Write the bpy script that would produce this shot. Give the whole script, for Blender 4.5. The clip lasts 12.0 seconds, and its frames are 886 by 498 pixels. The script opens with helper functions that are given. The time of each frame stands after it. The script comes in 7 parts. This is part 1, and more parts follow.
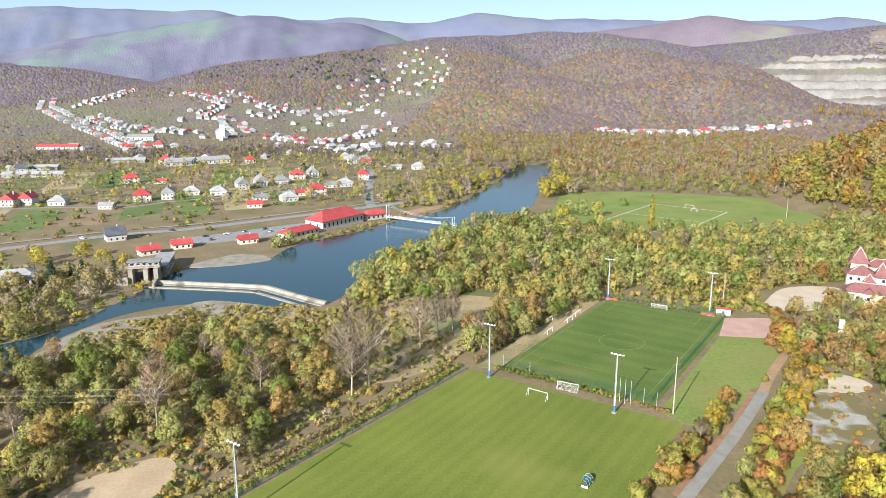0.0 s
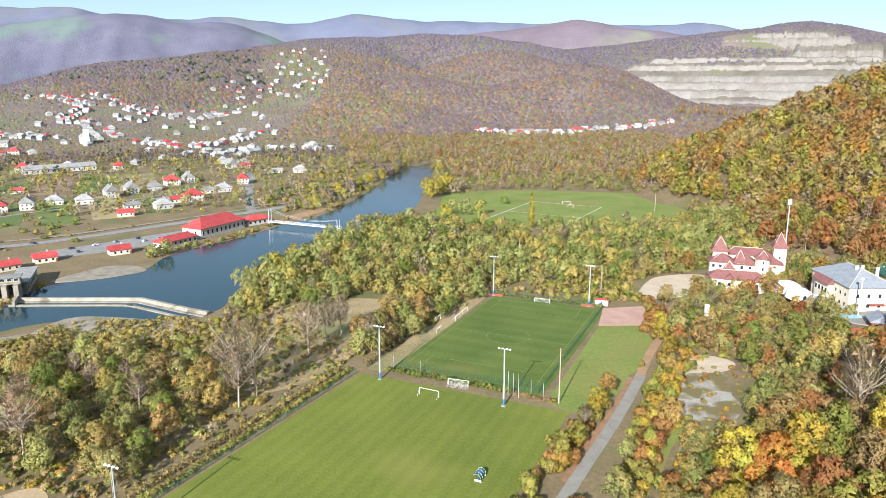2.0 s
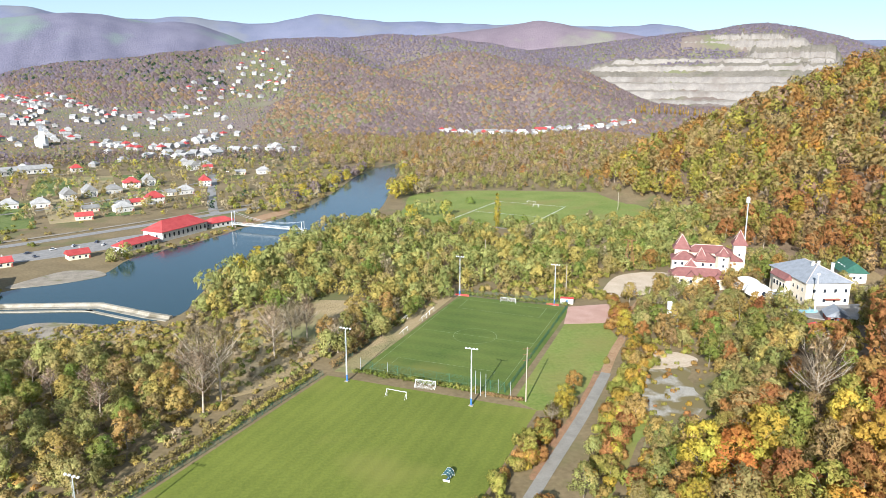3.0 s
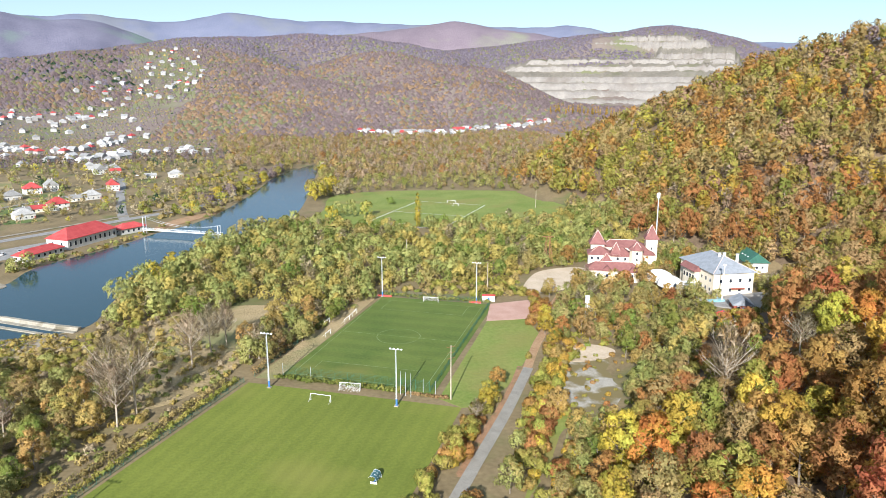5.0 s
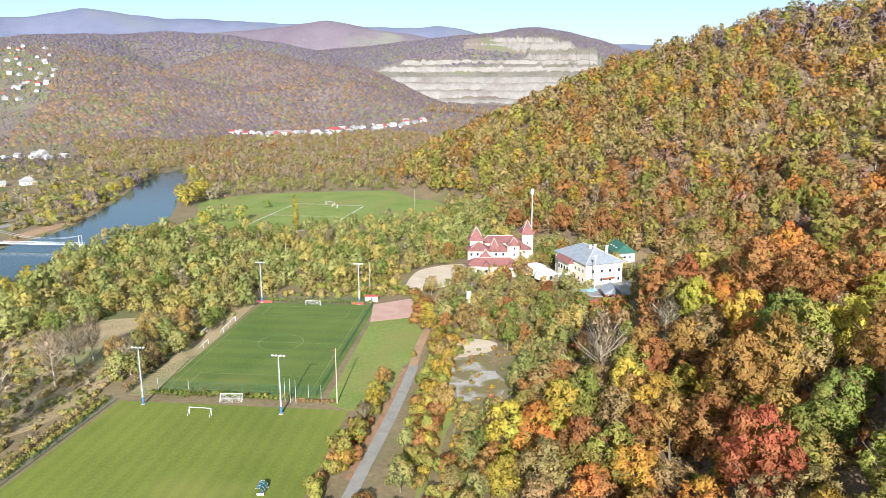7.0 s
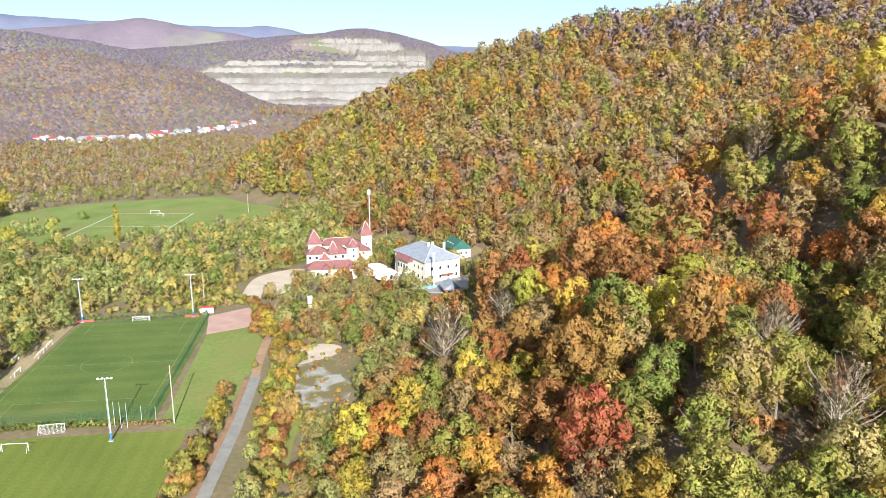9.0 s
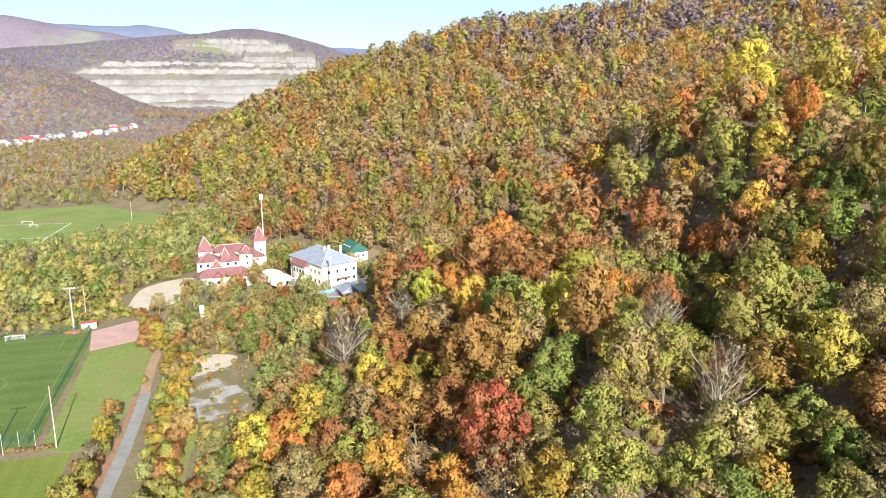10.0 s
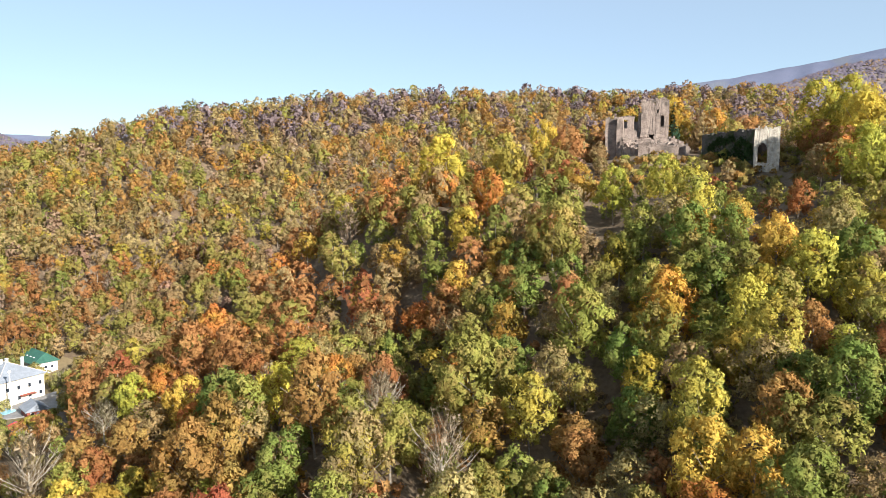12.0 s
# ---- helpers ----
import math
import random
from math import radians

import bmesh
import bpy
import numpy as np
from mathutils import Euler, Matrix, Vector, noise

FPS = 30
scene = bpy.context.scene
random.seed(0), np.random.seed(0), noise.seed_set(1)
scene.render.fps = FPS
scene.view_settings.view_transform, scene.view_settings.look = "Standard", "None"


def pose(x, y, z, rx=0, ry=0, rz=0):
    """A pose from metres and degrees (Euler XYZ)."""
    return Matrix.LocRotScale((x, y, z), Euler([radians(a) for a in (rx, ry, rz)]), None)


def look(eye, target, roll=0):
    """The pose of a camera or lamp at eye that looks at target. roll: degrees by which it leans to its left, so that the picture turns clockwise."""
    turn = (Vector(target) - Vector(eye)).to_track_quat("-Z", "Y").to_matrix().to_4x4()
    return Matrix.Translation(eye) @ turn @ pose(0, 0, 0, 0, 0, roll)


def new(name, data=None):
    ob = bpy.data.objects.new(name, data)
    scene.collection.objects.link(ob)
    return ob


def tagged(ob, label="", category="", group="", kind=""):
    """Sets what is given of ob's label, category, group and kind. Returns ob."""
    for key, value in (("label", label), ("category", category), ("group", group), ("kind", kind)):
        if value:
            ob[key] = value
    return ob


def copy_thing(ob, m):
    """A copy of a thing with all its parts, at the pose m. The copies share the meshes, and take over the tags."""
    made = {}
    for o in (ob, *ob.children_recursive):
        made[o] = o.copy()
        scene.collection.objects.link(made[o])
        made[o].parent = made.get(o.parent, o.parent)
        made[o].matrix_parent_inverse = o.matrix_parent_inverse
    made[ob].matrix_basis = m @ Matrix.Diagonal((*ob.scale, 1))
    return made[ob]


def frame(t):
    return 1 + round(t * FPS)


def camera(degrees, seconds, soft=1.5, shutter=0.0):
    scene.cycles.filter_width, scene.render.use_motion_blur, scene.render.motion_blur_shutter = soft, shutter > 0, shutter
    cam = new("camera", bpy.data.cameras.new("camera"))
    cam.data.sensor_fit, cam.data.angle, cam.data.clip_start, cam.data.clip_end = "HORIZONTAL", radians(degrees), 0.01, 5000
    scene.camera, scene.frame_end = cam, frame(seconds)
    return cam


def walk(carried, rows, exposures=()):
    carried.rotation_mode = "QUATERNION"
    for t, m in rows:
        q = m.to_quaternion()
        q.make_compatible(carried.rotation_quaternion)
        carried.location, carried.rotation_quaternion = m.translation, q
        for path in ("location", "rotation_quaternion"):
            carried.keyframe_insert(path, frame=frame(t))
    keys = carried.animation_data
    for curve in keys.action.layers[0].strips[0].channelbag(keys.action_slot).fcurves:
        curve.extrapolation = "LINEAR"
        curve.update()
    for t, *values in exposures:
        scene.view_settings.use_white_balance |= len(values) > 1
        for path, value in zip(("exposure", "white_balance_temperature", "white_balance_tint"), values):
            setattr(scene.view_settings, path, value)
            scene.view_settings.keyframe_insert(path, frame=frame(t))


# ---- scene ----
# A drone turns on the spot above a river valley: only its heading and tilt change.
cam = camera(62.76, 12.0, soft=0.8)
TURNS = [
    (0.0, 0.0, -13.33), (0.5, 2.15, -13.31), (1.0, 4.65, -13.28), (1.5, 6.77, -13.25), (2.0, 9.2, -13.22),
    (2.5, 10.91, -13.2), (3.0, 11.96, -13.18), (5.0, 18.31, -13.17), (5.5, 20.83, -13.19), (6.0, 22.94, -13.18),
    (6.5, 24.98, -13.18), (7.0, 27.92, -13.17), (9.0, 40.88, -13.09), (9.5, 44.85, -13.04), (10.0, 49.2, -12.96),
    (10.5, 53.92, -12.88), (10.8, 57.2, -12.6), (11.0, 59.52, -11.85), (11.5, 65.35, -9.14), (12.0, 71.6, -6.05),
]
EYE = 105.0
walk(cam, [(t, pose(0, 0, EYE, 90 + tilt, 0, -turn)) for t, turn, tilt in TURNS],
     exposures=[(0.0, 0.95, 6300, 10), (6.0, 0.97, 6300, 10), (7.0, 1.0, 6280, 10), (9.0, 1.08, 6250, 10), (10.0, 1.13, 6250, 10), (11.0, 1.17, 6350, 10), (11.5, 1.1, 6480, 10), (12.0, 1.04, 6550, 10)])

# ---- light ----
SUN_HEIGHT, SUN_FROM = 25.4, 210.5      # degrees up; degrees clockwise from +y
world = bpy.data.worlds.new("world")
scene.world = world
world.use_nodes = True
wn, wl = world.node_tree.nodes, world.node_tree.links
sky = wn.new("ShaderNodeTexSky")
sky.sky_type, sky.sun_disc = "NISHITA", False
sky.sun_elevation, sky.sun_rotation = radians(SUN_HEIGHT), radians(SUN_FROM)
sky.altitude = 1200
sky.air_density, sky.dust_density, sky.ozone_density = 1.0, 0.1, 1.5
cool = wn.new("ShaderNodeMix")
cool.data_type, cool.blend_type = "RGBA", "MULTIPLY"
cool.inputs[0].default_value, cool.inputs[7].default_value = 1.0, (0.84, 0.94, 1.04, 1)
wl.new(sky.outputs[0], cool.inputs[6])
pale_sky = wn.new("ShaderNodeMix")
pale_sky.data_type = "RGBA"
pale_sky.inputs[0].default_value, pale_sky.inputs[7].default_value = 0.5, (4.1, 5.05, 5.85, 1)
wl.new(cool.outputs[2], pale_sky.inputs[6])
wl.new(pale_sky.outputs[2], wn["Background"].inputs[0])
wn["Background"].inputs[1].default_value = 0.08
sun = new("sun", bpy.data.lights.new("sun", "SUN"))
sun.data.energy, sun.data.angle, sun.data.color = 5.2, radians(0.6), (1.0, 0.975, 0.925)
away = radians(SUN_FROM + 180)
sun.matrix_world = look((0, 0, 300), (math.sin(away), math.cos(away), 300 - math.tan(radians(SUN_HEIGHT))))


# ---- terrain ----
def polar(az, d, z):
    return (d * math.sin(radians(az)), d * math.cos(radians(az)), z)


# crest lines: (x, y, height), fall per metre, rounding
STEEP = [
    ([(1100, -150, 200), (640, -50, 132), (400, 10, 120), (325, 8, 117), (290, 90, 101), (262, 135, 84), (236, 172, 41), (213, 205, 8)], 0.44, 22),
    ([(325, 8, 117), (312, -70, 119), (300, -300, 118), (260, -600, 110)], 0.44, 22),
    ([polar(29, 950, 0), polar(33, 915, 14), polar(36.5, 875, 48), polar(39.5, 850, 84), polar(43, 830, 120)], 0.66, 14),
    ([polar(43, 830, 120), polar(47.5, 800, 140), polar(53, 760, 158), polar(62, 760, 170), polar(69, 820, 182), polar(80, 900, 188), polar(95, 1050, 205)], 0.46, 20),
]
# side valleys cut into the slopes: line, depth, half width
RAVINES = [
    ([polar(62, 275, 0), polar(67, 225, 0), polar(74, 165, 0), polar(80, 110, 0)], 15, 22),
    ([polar(66, 520, 0), polar(58, 400, 0), polar(51, 330, 0)], 22, 40),
    ([polar(56, 640, 0), polar(50, 520, 0), polar(46, 430, 0)], 12, 35),
    ([polar(84, 290, 0), polar(84, 210, 0), polar(86, 150, 0)], 8, 14),
    # hollow dug to open the camera's view of the gate tower
    ([polar(91, 286, 0), polar(94, 272, 0), polar(96.5, 286, 0)], 9, 15),
]
# broad hills: crest line, half width
BROAD = [
    ([polar(-1.0, 1700, 41), polar(0.7, 1800, 93), polar(2.0, 1900, 127), polar(3.7, 1980, 142), polar(5.9, 1950, 130), polar(7.6, 1880, 104), polar(9.3, 1780, 65)], 235),
    ([polar(-0.6, 1550, 34), polar(1.1, 1600, 68), polar(3.3, 1600, 77), polar(5.9, 1560, 55), polar(7.7, 1500, 25)], 150),
    ([polar(7.4, 2050, 93), polar(9.2, 2130, 139), polar(11.3, 2180, 165), polar(13.3, 2200, 181), polar(15.4, 2200, 177), polar(17.8, 2150, 153), polar(19.7, 2100, 141)], 270),
    ([polar(13.9, 1750, 78), polar(15.9, 1800, 109), polar(18.2, 1820, 119), polar(20.6, 1800, 106), polar(22.1, 1760, 82), polar(24.0, 1720, 59), polar(26.2, 1700, 50)], 195),
    ([polar(25.9, 1650, 50), polar(28.5, 1700, 53), polar(31.0, 1750, 46), polar(33.9, 1800, 33), polar(36.0, 1800, 22)], 110),
    ([polar(-20.2, 2050, 70), polar(-18.2, 2100, 100), polar(-16.1, 2150, 128), polar(-14.1, 2200, 147), polar(-10.0, 2250, 156), polar(-7.0, 2320, 178), polar(-3.6, 2400, 210), polar(-1.0, 2450, 223), polar(1.5, 2500, 227)], 400),
    ([polar(1.5, 2500, 227), polar(3.7, 2600, 247), polar(7.5, 2650, 262), polar(11.2, 2650, 249), polar(14.5, 2600, 221), polar(17.3, 2550, 199)], 300),
    ([polar(-40, 2650, 160), polar(-32.4, 2600, 154), polar(-27.3, 2450, 131), polar(-23.8, 2350, 112), polar(-21.7, 2250, 87), polar(-20.2, 2150, 60)], 270),
    ([polar(19.0, 2700, 200), polar(21.6, 2850, 221), polar(25.4, 2850, 240), polar(29.6, 2850, 259), polar(31.6, 2870, 271), polar(33.2, 2900, 289), polar(35.1, 2900, 293), polar(36.7, 2900, 276), polar(39.4, 2900, 250), polar(41.3, 2900, 221), polar(42.8, 2900, 200), polar(48, 2900, 150)], 400),
    ([polar(76, 1500, 215), polar(86, 1500, 225), polar(92, 1600, 250), polar(96, 1900, 320), polar(104, 2300, 420), polar(120, 2500, 480)], 380),
]


# levelled ground: x, y, radius, height
FLATS = [(229, 262, 24, 2.8), (124, 206, 26, 0.0), (112, 184, 17, 0.0)]


def near_line(x, y, pts):
    """Distance to a crest line and the crest's height there, for arrays of places."""
    best = np.full(np.shape(x), 1e9)
    high = np.zeros(np.shape(x))
    for (ax, ay, az), (bx, by, bz) in zip(pts, pts[1:]):
        ux, uy = bx - ax, by - ay
        s = np.clip(((x - ax) * ux + (y - ay) * uy) / (ux * ux + uy * uy), 0, 1)
        d = np.hypot(x - ax - s * ux, y - ay - s * uy)
        closer = d < best
        best, high = np.where(closer, d, best), np.where(closer, az + s * (bz - az), high)
    return best, high


def broad_hill(x, y, pts, w):
    """A rounded hill along a crest line; its height blends where the line bends."""
    near, total, share = np.full(np.shape(x), 1e9), 0.0, 0.0
    for (ax, ay, az), (bx, by, bz) in zip(pts, pts[1:]):
        ux, uy = bx - ax, by - ay
        s = np.clip(((x - ax) * ux + (y - ay) * uy) / (ux * ux + uy * uy), 0, 1)
        d = np.hypot(x - ax - s * ux, y - ay - s * uy)
        near = np.minimum(near, d)
        k = np.exp(-np.minimum(d / 45, 600)) + 1e-280
        total, share = total + k * (az + s * (bz - az)), share + k
    return total / share * np.exp(-(near / w) ** 2)


def height(x, y):
    x, y = np.asarray(x, float), np.asarray(y, float)
    h = np.zeros(np.broadcast(x, y).shape)
    x, y = x + h, y + h
    for pts, fall, r in STEEP:
        d, top = near_line(x, y, pts)
        v = np.maximum(top - fall * (np.sqrt(d * d + r * r) - r), 0)
        h = np.maximum(h, v)
    h = np.where(h > 0, np.sqrt(h * h + 16) - 4, 0)
    for pts, deep, w in RAVINES:
        d, _ = near_line(x, y, pts)
        h = np.maximum(h - deep * np.exp(-(d / w) ** 2) * np.clip(h / 30, 0, 1), 0)
    far = np.zeros(h.shape)
    for pts, w in BROAD:
        far = np.maximum(far, broad_hill(x, y, pts, w))
    far = np.where(far > 0.5, far + 0.05 * far * np.sin(x / 150 + 1.3 * np.sin(y / 210)) * np.cos(y / 170 + np.sin(x / 240)) - 0.08 * far * np.sin(x / 120 + 0.6 * np.sin(y / 190)) ** 2 * np.clip(1.2 - far / 200, 0, 1), far)
    rough = np.clip((h - 6) / 20, 0, 1) * (1.8 * np.sin(x / 17 + np.sin(y / 23)) + 1.5 * np.sin(y / 19 + 1.7 * np.sin(x / 29)))
    h = np.maximum(h + rough, far)
    for cx, cy, r, z in FLATS:
        w = np.exp(-(np.hypot(x - cx, y - cy) / r) ** 4)
        h = h * (1 - w) + z * w
    return h


def ground_at(x, y):
    return float(height(x, y))


# ---- materials ----
def shade(name, a, b, scale=0.2, rough=0.85, bump=0.0, fine=6.0, c=None, spot=0.62, metal=0.0, island=0.0, thing=0.0, spec=0.3):
    """A surface of two tones broken up at two scales; c: a third tone in patches; island/thing: change from piece to piece."""
    m = bpy.data.materials.new(name)
    m.use_nodes = True
    n, k = m.node_tree.nodes, m.node_tree.links
    p = n["Principled BSDF"]
    p.inputs["Roughness"].default_value, p.inputs["Metallic"].default_value = rough, metal
    p.inputs["Specular IOR Level"].default_value = spec
    geo = n.new("ShaderNodeNewGeometry")
    big, small = n.new("ShaderNodeTexNoise"), n.new("ShaderNodeTexNoise")
    for t, s, d in ((big, scale, 3.0), (small, scale * fine, 4.0)):
        t.inputs["Scale"].default_value, t.inputs["Detail"].default_value = s, d
        k.new(geo.outputs["Position"], t.inputs["Vector"])
    add = n.new("ShaderNodeMath")
    add.operation = "ADD"
    k.new(big.outputs[0], add.inputs[0])
    k.new(small.outputs[0], add.inputs[1])
    ramp = n.new("ShaderNodeMapRange")
    ramp.inputs[1].default_value, ramp.inputs[2].default_value = 0.75, 1.25
    k.new(add.outputs[0], ramp.inputs[0])
    mix = n.new("ShaderNodeMix")
    mix.data_type = "RGBA"
    mix.inputs[6].default_value, mix.inputs[7].default_value = (*a, 1), (*b, 1)
    k.new(ramp.outputs[0], mix.inputs[0])
    out = mix.outputs[2]
    if c:
        patch = n.new("ShaderNodeTexNoise")
        patch.inputs["Scale"].default_value, patch.inputs["Detail"].default_value = scale * 0.45, 5.0
        k.new(geo.outputs["Position"], patch.inputs["Vector"])
        edge = n.new("ShaderNodeMapRange")
        edge.inputs[1].default_value, edge.inputs[2].default_value = spot - 0.06, spot + 0.06
        k.new(patch.outputs[0], edge.inputs[0])
        two = n.new("ShaderNodeMix")
        two.data_type = "RGBA"
        two.inputs[7].default_value = (*c, 1)
        k.new(edge.outputs[0], two.inputs[0])
        k.new(out, two.inputs[6])
        out = two.outputs[2]
    for how, amount in (("island", island), ("thing", thing)):
        if amount:
            if how == "island":
                src = geo.outputs["Random Per Island"]
            else:
                src = n.new("ShaderNodeObjectInfo").outputs["Random"]
            val = n.new("ShaderNodeMapRange")
            val.inputs[3].default_value, val.inputs[4].default_value = 1 - amount, 1 + amount
            k.new(src, val.inputs[0])
            hsv = n.new("ShaderNodeHueSaturation")
            k.new(val.outputs[0], hsv.inputs["Value"])
            k.new(out, hsv.inputs["Color"])
            out = hsv.outputs[0]
    k.new(out, p.inputs["Base Color"])
    if bump:
        b_ = n.new("ShaderNodeBump")
        b_.inputs["Strength"].default_value, b_.inputs["Distance"].default_value = bump, 0.3 / max(scale, 0.05)
        k.new(small.outputs[0], b_.inputs["Height"])
        k.new(b_.outputs[0], p.inputs["Normal"])
    return m


def leaf(name, a, b, spread=0.3, hue=0.02, c=None, gaps=0.45):
    """Foliage: tone differs from clump to clump and from tree to tree, a second colour c comes in drifts; a little light passes through."""
    m = bpy.data.materials.new(name)
    m.use_nodes = True
    n, k = m.node_tree.nodes, m.node_tree.links
    n.remove(n["Principled BSDF"])
    geo, info = n.new("ShaderNodeNewGeometry"), n.new("ShaderNodeObjectInfo")
    mix = n.new("ShaderNodeMix")
    mix.data_type = "RGBA"
    mix.inputs[6].default_value, mix.inputs[7].default_value = (*a, 1), (*b, 1)
    soft = n.new("ShaderNodeMapRange")
    soft.inputs[3].default_value, soft.inputs[4].default_value = 0.25, 0.75
    k.new(geo.outputs["Random Per Island"], soft.inputs[0])
    k.new(soft.outputs[0], mix.inputs[0])
    wide = n.new("ShaderNodeTexNoise")
    wide.inputs["Scale"].default_value, wide.inputs["Detail"].default_value = 0.09, 2.0
    k.new(geo.outputs["Position"], wide.inputs["Vector"])
    hsv = n.new("ShaderNodeHueSaturation")
    tone, turn = n.new("ShaderNodeMapRange"), n.new("ShaderNodeMapRange")
    tone.inputs[1].default_value, tone.inputs[2].default_value = 0.3, 0.7
    tone.inputs[3].default_value, tone.inputs[4].default_value = 1 - spread, 1 + spread
    turn.inputs[3].default_value, turn.inputs[4].default_value = 0.5 - hue, 0.5 + hue
    k.new(wide.outputs[0], tone.inputs[0])
    k.new(info.outputs["Random"], turn.inputs[0])
    k.new(tone.outputs[0], hsv.inputs["Value"])
    k.new(turn.outputs[0], hsv.inputs["Hue"])
    k.new(mix.outputs[2], hsv.inputs["Color"])
    if c:
        drift, turned, two = n.new("ShaderNodeTexNoise"), n.new("ShaderNodeMapRange"), n.new("ShaderNodeMix")
        drift.inputs["Scale"].default_value, drift.inputs["Detail"].default_value = 0.21, 4.0
        k.new(geo.outputs["Position"], drift.inputs["Vector"])
        turned.inputs[1].default_value, turned.inputs[2].default_value = 0.44, 0.66
        k.new(drift.outputs[0], turned.inputs[0])
        two.data_type = "RGBA"
        two.inputs[7].default_value = (*c, 1)
        k.new(turned.outputs[0], two.inputs[0])
        k.new(mix.outputs[2], two.inputs[6])
        k.new(two.outputs[2], hsv.inputs["Color"])
    fine = n.new("ShaderNodeTexNoise")
    fine.inputs["Scale"].default_value, fine.inputs["Detail"].default_value = 2.1, 4.0
    k.new(geo.outputs["Position"], fine.inputs["Vector"])
    grain, tint = n.new("ShaderNodeMapRange"), n.new("ShaderNodeHueSaturation")
    grain.inputs[1].default_value, grain.inputs[2].default_value = 0.35, 0.65
    grain.inputs[3].default_value, grain.inputs[4].default_value = 0.72, 1.3
    k.new(fine.outputs[0], grain.inputs[0])
    k.new(grain.outputs[0], tint.inputs["Value"])
    k.new(hsv.outputs[0], tint.inputs["Color"])
    d, t, s = n.new("ShaderNodeBsdfDiffuse"), n.new("ShaderNodeBsdfTranslucent"), n.new("ShaderNodeMixShader")
    s.inputs[0].default_value = 0.3
    for b_ in (d, t):
        k.new(tint.outputs[0], b_.inputs[0])
    k.new(d.outputs[0], s.inputs[1])
    k.new(t.outputs[0], s.inputs[2])
    if not gaps:
        k.new(s.outputs[0], n["Material Output"].inputs[0])
        return m
    # gaps between the leaves of a clump
    holes, cut, gap, lace = n.new("ShaderNodeTexNoise"), n.new("ShaderNodeMath"), n.new("ShaderNodeBsdfTransparent"), n.new("ShaderNodeMixShader")
    holes.inputs["Scale"].default_value, holes.inputs["Detail"].default_value = 2.6, 2.0
    k.new(geo.outputs["Position"], holes.inputs["Vector"])
    cut.operation = "LESS_THAN"
    cut.inputs[1].default_value = gaps
    k.new(holes.outputs[0], cut.inputs[0])
    k.new(cut.outputs[0], lace.inputs[0])
    k.new(s.outputs[0], lace.inputs[1])
    k.new(gap.outputs[0], lace.inputs[2])
    k.new(lace.outputs[0], n["Material Output"].inputs[0])
    return m


LEAF = {
    "russet": leaf("russet_leaves", (0.286, 0.135, 0.046), (0.431, 0.234, 0.082), c=(0.342, 0.211, 0.071)),
    "red": leaf("dark_red_leaves", (0.269, 0.095, 0.040), (0.397, 0.167, 0.064), c=(0.352, 0.179, 0.064)),
    "orange": leaf("orange_leaves", (0.408, 0.167, 0.043), (0.517, 0.251, 0.067), c=(0.462, 0.287, 0.057)),
    "gold": leaf("golden_leaves", (0.379, 0.251, 0.043), (0.510, 0.350, 0.071), c=(0.306, 0.270, 0.057)),
    "yellow": leaf("bright_yellow_leaves", (0.543, 0.373, 0.054), (0.688, 0.501, 0.110), 0.2, c=(0.453, 0.373, 0.070)),
    "lime": leaf("lime_leaves", (0.358, 0.309, 0.047), (0.493, 0.408, 0.086), 0.25, c=(0.286, 0.279, 0.063)),
    "green": leaf("green_leaves", (0.121, 0.162, 0.036), (0.231, 0.261, 0.064), c=(0.250, 0.234, 0.064)),
    "olive": leaf("olive_leaves", (0.199, 0.199, 0.044), (0.329, 0.310, 0.078), c=(0.333, 0.251, 0.078)),
    "willow": leaf("willow_leaves", (0.247, 0.247, 0.081), (0.393, 0.380, 0.144), c=(0.358, 0.303, 0.114)),
    "brown": leaf("brown_leaves", (0.285, 0.198, 0.084), (0.416, 0.299, 0.134), c=(0.285, 0.235, 0.093)),
    "twig": leaf("bare_twigs", (0.271, 0.205, 0.136), (0.396, 0.318, 0.223), c=(0.334, 0.236, 0.143)),
    "sage": leaf("sage_leaves", (0.19, 0.205, 0.062), (0.315, 0.315, 0.108), c=(0.31, 0.24, 0.09)),
    "straw": leaf("straw_leaves", (0.35, 0.245, 0.075), (0.48, 0.345, 0.12), c=(0.32, 0.26, 0.09)),
    # bare-wood tones pulled towards violet to carry the haze of distance
    "plum": leaf("hazed_bare_crowns", (0.181, 0.131, 0.132), (0.269, 0.203, 0.199), 0.25, gaps=0),
    "mauve": leaf("hazed_mauve_crowns", (0.170, 0.143, 0.176), (0.236, 0.198, 0.234), 0.25, gaps=0),
    "umber": leaf("dull_brown_crowns", (0.244, 0.152, 0.098), (0.348, 0.232, 0.146), 0.25, gaps=0),
    "moss": leaf("dull_olive_crowns", (0.177, 0.171, 0.091), (0.268, 0.250, 0.134), 0.25, gaps=0),
    "amber": leaf("dull_golden_crowns", (0.329, 0.220, 0.085), (0.439, 0.305, 0.122), 0.25, gaps=0),
    "dark": leaf("conifer_needles", (0.025, 0.055, 0.03), (0.06, 0.10, 0.055)),
}
LEAF_NAMES = list(LEAF)
BARK = shade("bark", (0.16, 0.13, 0.10), (0.30, 0.25, 0.20), 1.5, 0.95)
PALE_BARK = shade("pale_bark", (0.34, 0.28, 0.21), (0.50, 0.43, 0.34), 1.5, 0.95)
SLOPE = shade("far_slope", (0.15, 0.115, 0.10), (0.21, 0.17, 0.14), 0.012, 0.95, 0.1, 12.0, c=(0.155, 0.16, 0.085), spot=0.52)
